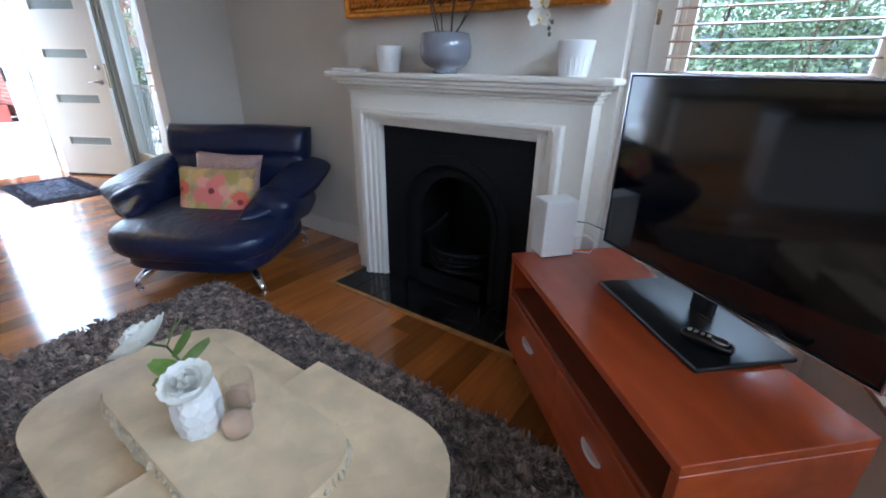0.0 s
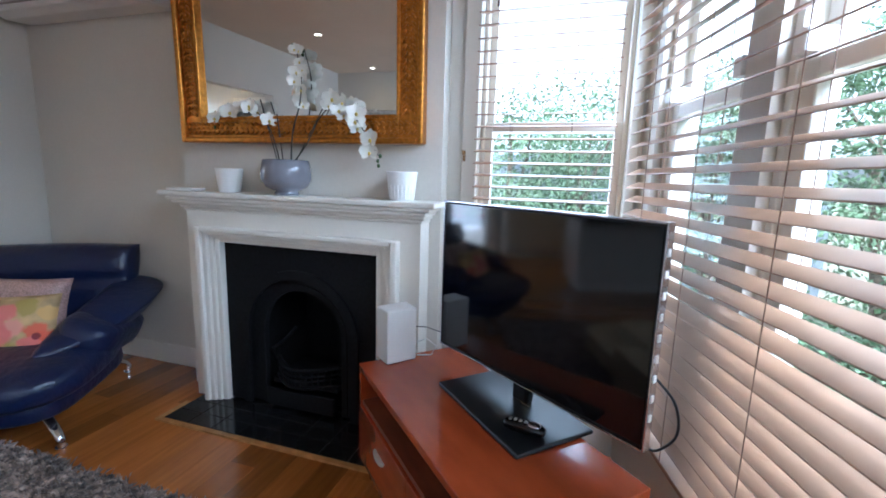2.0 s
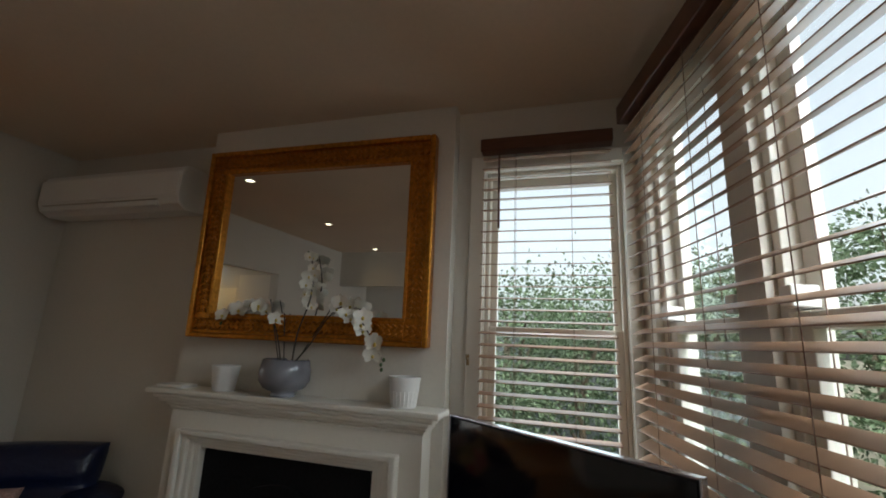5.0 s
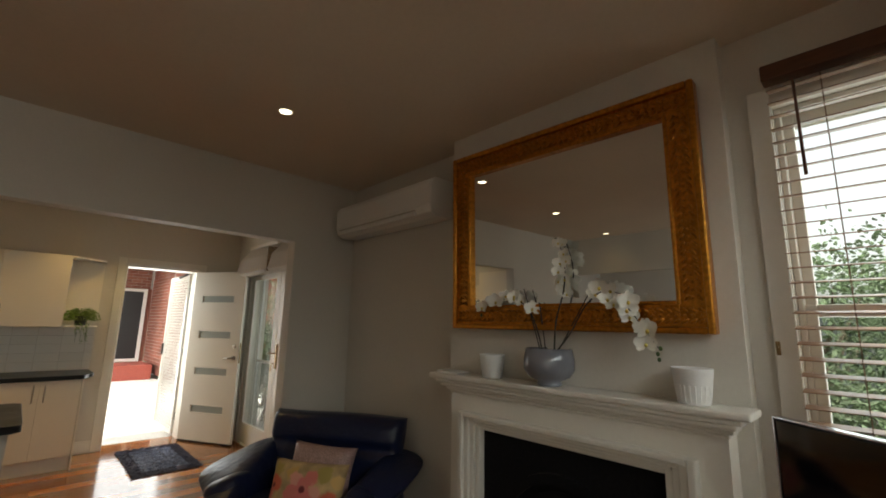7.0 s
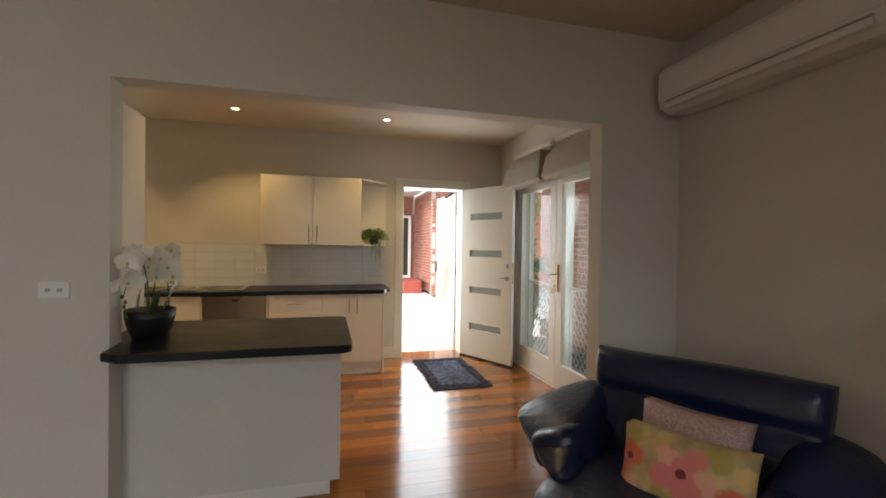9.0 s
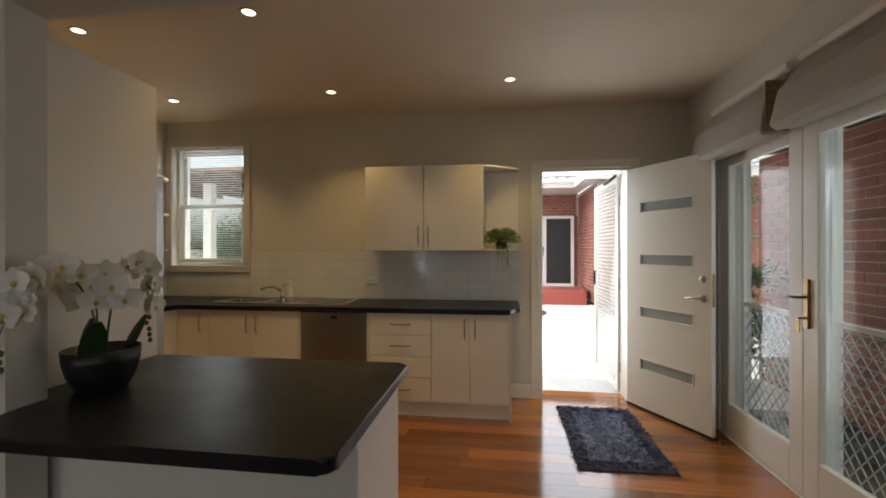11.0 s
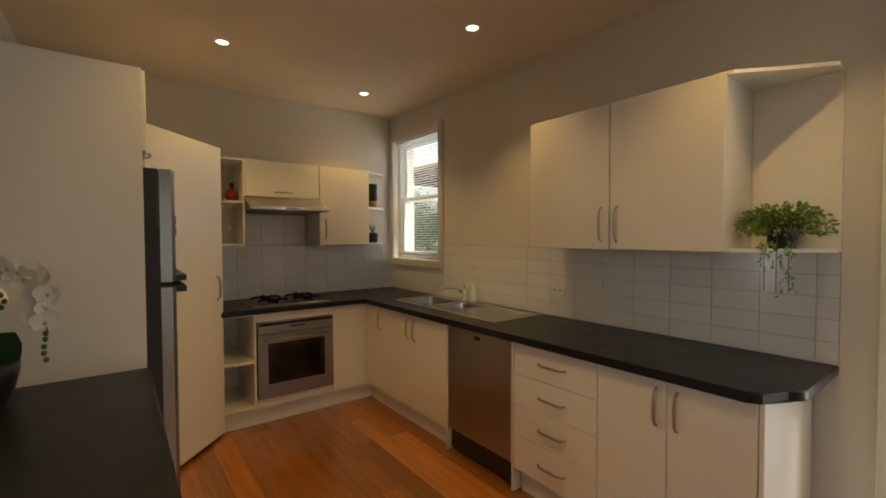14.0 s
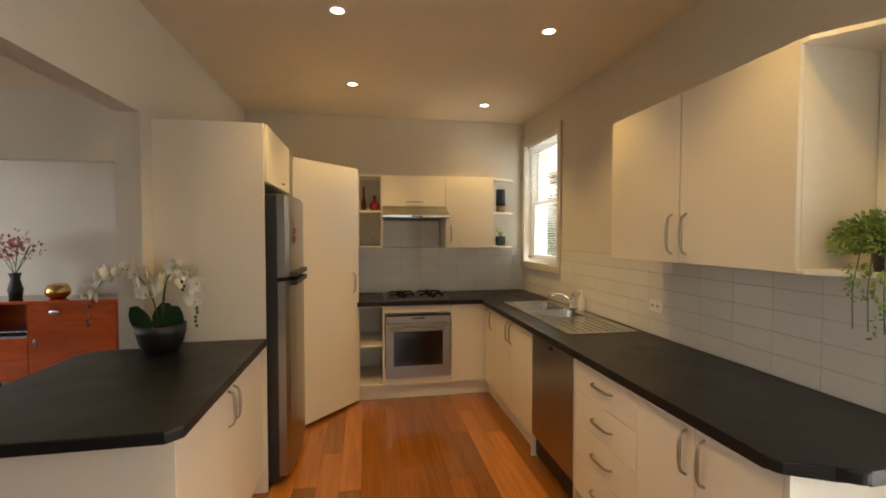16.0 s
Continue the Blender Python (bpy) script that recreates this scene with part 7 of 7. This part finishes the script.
for face, (ox, oy, n_along, n_up) in enumerate(((-13.25, -3.0, 26, 14), (-11.9, 2.5, 20, 9))):
    for j in range(n_up):
        for i in range(n_along):
            y0 = oy + i * 0.27
            if face == 0 and y0 > 2.75 + 0.0 * j:
                continue
            xa, za = ox - j * 0.30, 3.20 + j * 0.125
            n = len(vs)
            for k in range(5):
                f = k / 4
                z = 0.05 * math.sin(math.pi * f) ** 0.8
                vs.append((xa, y0 + 0.27 * f, za + z))
                vs.append((xa - 0.36, y0 + 0.27 * f, za + z + 0.12))
                vs.append((xa, y0 + 0.27 * f, za + z - 0.035))
            for k in range(4):
                a = n + 3 * k
                fs.append((a, a + 3, a + 4, a + 1))
                fs.append((a, a + 2, a + 5, a + 3))
me = bpy.data.meshes.new("roof_tiles")
me.from_pydata(vs, [], fs)
me.materials.append(ROOFTILE)
ob = new("roof_tiles", me)
ob.parent, ob["kind"] = t, "stuff"
ob.matrix_basis = ROOT[t].inverted()

t.location.y += 0.12             # the wing stands a little further along the court

t = thing("garden_bed", (-12.3, 1.0, -0.1), "dark mulch bed with spiky strap leaves", "garden bed")
part("mulch", lathe([(1.0, 0.0), (0.9, 0.05), (0.4, 0.09), (0, 0.1)], (-12.3, 0.9, -0.099), 24), GROUND, t)
pl = []
for k in range(46):
    a, e = random.uniform(0, 6.28), random.uniform(0.4, 1.5)
    d = Vector((math.cos(a) * math.cos(e), math.sin(a) * math.cos(e), math.sin(e)))
    bm = bmesh.new()
    c = Vector((-12.6, 0.95, -0.02))
    ln = random.uniform(0.8, 1.5)
    rod(c, c + d * ln + Vector((0, 0, -0.2 * (1.6 - e))), 0.022, 0.002, 4, bm)
    part("strap_leaf", bm, LEAF, t)

# brick pier and post outside the French doors
t = thing("brick_wall", (-6.4, 3.8, -0.1), "red brick garden wall facing the French doors", "brick wall")
brick_wall(t, pose(-7.40, 3.75, -0.1), 1.93, 2.5)
part("core", box((-7.39, 3.861, -0.099), (-5.48, 3.95, 2.39)), MORTAR, t)
t = thing("verandah_roof", (-7.3, -2.5, 2.3), "brown timber verandah roof outside the kitchen window", "verandah")
for k in range(8):
    part("rafter", box((-9.2, -4.6 + 0.38 * k, 2.30), (-7.3, -4.52 + 0.38 * k, 2.42)), PELMET, t)
part("roof_sheet", box((-9.3, -4.8, 2.421), (-7.2, -1.7, 2.45)), SLAT, t)
solo("verandah_post", box((-7.6, -3.25, -0.1), (-7.48, -3.13, 2.30), 0.006), WHITEPLASTIC, "white painted square verandah post", "post", at=(-7.54, -3.19, -0.1))

# unseen roof, added to keep sun and sky off the French doors
t = thing("verandah_roof", (-5.6, 3.8, 2.5), "unseen brown timber roof added to shade the space outside the French doors", "verandah")
for k in range(9):
    part("rafter", box((-7.4 + 0.5 * k, 2.72, 2.46), (-7.34 + 0.5 * k, 4.75, 2.56)), PELMET, t)
part("roof_sheet", box((-7.6, 2.72, 2.561), (-3.0, 4.85, 2.59)), SLAT, t)
for x, z in ((-7.2, -0.10), (-3.2, -0.16)):
    solo("verandah_post", box((x - 0.045, 4.62, z), (x + 0.045, 4.71, 2.46), 0.006), WHITEPLASTIC, "white painted square verandah post", "post", at=(x, 4.66, z))
for k, (x, y, h, s) in enumerate(((-7.75, 3.5, 2.0, 0.4), (-6.95, 3.35, 1.25, 0.42), (-8.3, 3.9, 2.4, 0.6))):
    leafy("courtyard_shrub", (x, y, -0.1), h, s, 2600, 0.05, FOLIAGE, "dark leafy shrub against the brick garden wall", 0.03, 71 + k, 0.1)

# ---- hearth ----
t = thing("hearth", (-0.9, 2.1, 0), "black glazed tile hearth with a timber border", "hearth")
part("bed", box((-1.53, 1.93, 0.0005), (-0.29, 2.315, 0.004)), GROUT, t)
tm = meshed("hearth_tile", box((0.0015, 0.0015, 0), (0.1535, 0.0955, 0.007), 0.0015, 1), HEARTH)
for i in range(8):
    for j in range(4):
        s = new("hearth_tile", tm)
        s.parent = t
        s.location = (-0.628 + 0.155 * i, -0.168 + 0.0965 * j, 0.004)
part("border", boxes(((-1.56, 1.902, 0.0005), (-0.26, 1.93, 0.012)), ((-1.56, 1.93, 0.0005), (-1.53, 2.10, 0.012)), ((-0.29, 1.93, 0.0005), (-0.26, 2.10, 0.012)), bev=0.002), mat("border_timber", (0.42, 0.2, 0.06), 0.25, grain=0.2, scale=20), t, "honey timber border strip")

# ---- splashback tiles ----
TW, TZ, TD = 0.2, 0.0925, 0.006
tm = meshed("tile", box((0, 0, 0), (1, 1, 1)), TILE)
t1 = thing("splashback_sink", (SX, -0.8, 0.9), "white glazed rectangular tiles in stacked rows behind the sink", "splashback", "", "structure")
part("grout_bed", box((SX + 0.0005, KY, 0.904), (SX + 0.003, -1.69, 1.148)), GROUT, t1)
part("grout_bed", box((SX + 0.0005, -1.688, 0.904), (SX + 0.003, 0.985, 1.369)), GROUT, t1)
t2 = thing("splashback_cooktop", (-5.2, KY, 0.9), "white glazed rectangular tiles in stacked rows behind the cooktop", "splashback", "", "structure")
part("grout_bed", box((-6.1, KY + 0.0005, 0.904), (-4.336, KY + 0.003, 1.369)), GROUT, t2)
part("grout_bed", box((-5.18, KY + 0.0005, 1.37), (-4.573, KY + 0.003, 1.66)), GROUT, t2)


def lay(t, axis, u0, u1, z0, z1, start):
    z = 0.9045
    j = 0
    while z < z1 - 0.005:
        za, zb = max(z, z0), min(z + TZ, z1)
        u = start
        while u < u1 - 0.004:
            ua, ub = max(u, u0), min(u + TW, u1)
            if ub - ua > 0.012 and zb - za > 0.012:
                s = new("tile", tm)
                s.parent = t
                loc = Vector((SX + 0.003, ua + 0.001, za + 0.001)) if axis == "y" else Vector((ua + 0.001, KY + 0.003, za + 0.001))
                s.location = loc - ROOT[t].translation
                s.scale = (TD, ub - ua - 0.002, zb - za - 0.002) if axis == "y" else (ub - ua - 0.002, TD, zb - za - 0.002)
            u += TW
        z += TZ


lay(t1, "y", KY + 0.009, -1.69, 0.9, 1.148, -2.69)
lay(t1, "y", -1.688, 0.985, 0.9, 1.369, -1.69)
lay(t2, "x", -6.10, -4.337, 0.9, 1.3685, -6.175)
lay(t2, "x", -5.18, -4.573, 1.3745, 1.652, -5.175)

# ---- floor boards, running along y ----
t = thing("floor", (0, 0, 0), "polished reddish hardwood strip floor", "floor", "", "structure")
bw = 0.132
board = meshed("board", box((0.0006, 0.0006, -0.0235), (bw - 0.0006, 0.9994, 0), 0.0), BOARD)
rnd = random.Random(9)
x = -6.36
while x < 1.9:
    y = -3.4 - rnd.uniform(0, 1.2)
    while y < 2.75:
        ln = rnd.choice((1.3, 1.8, 2.3, 2.8))
        low = -3.4 if x > -3.3 else -2.63
        top = 2.60 if x < 0.6 else min(2.60, 2.40 - (x - 0.67) / 0.233 * 0.972 + 0.3)
        e = min(y + ln, top)
        if e > low + 0.05 and e - y > 0.05:
            b = new("board", board)
            b.parent = t
            y0 = max(y, low)
            b.location, b.scale = (x, y0, 0), (1, e - y0, 1)
        y += ln
    x += bw
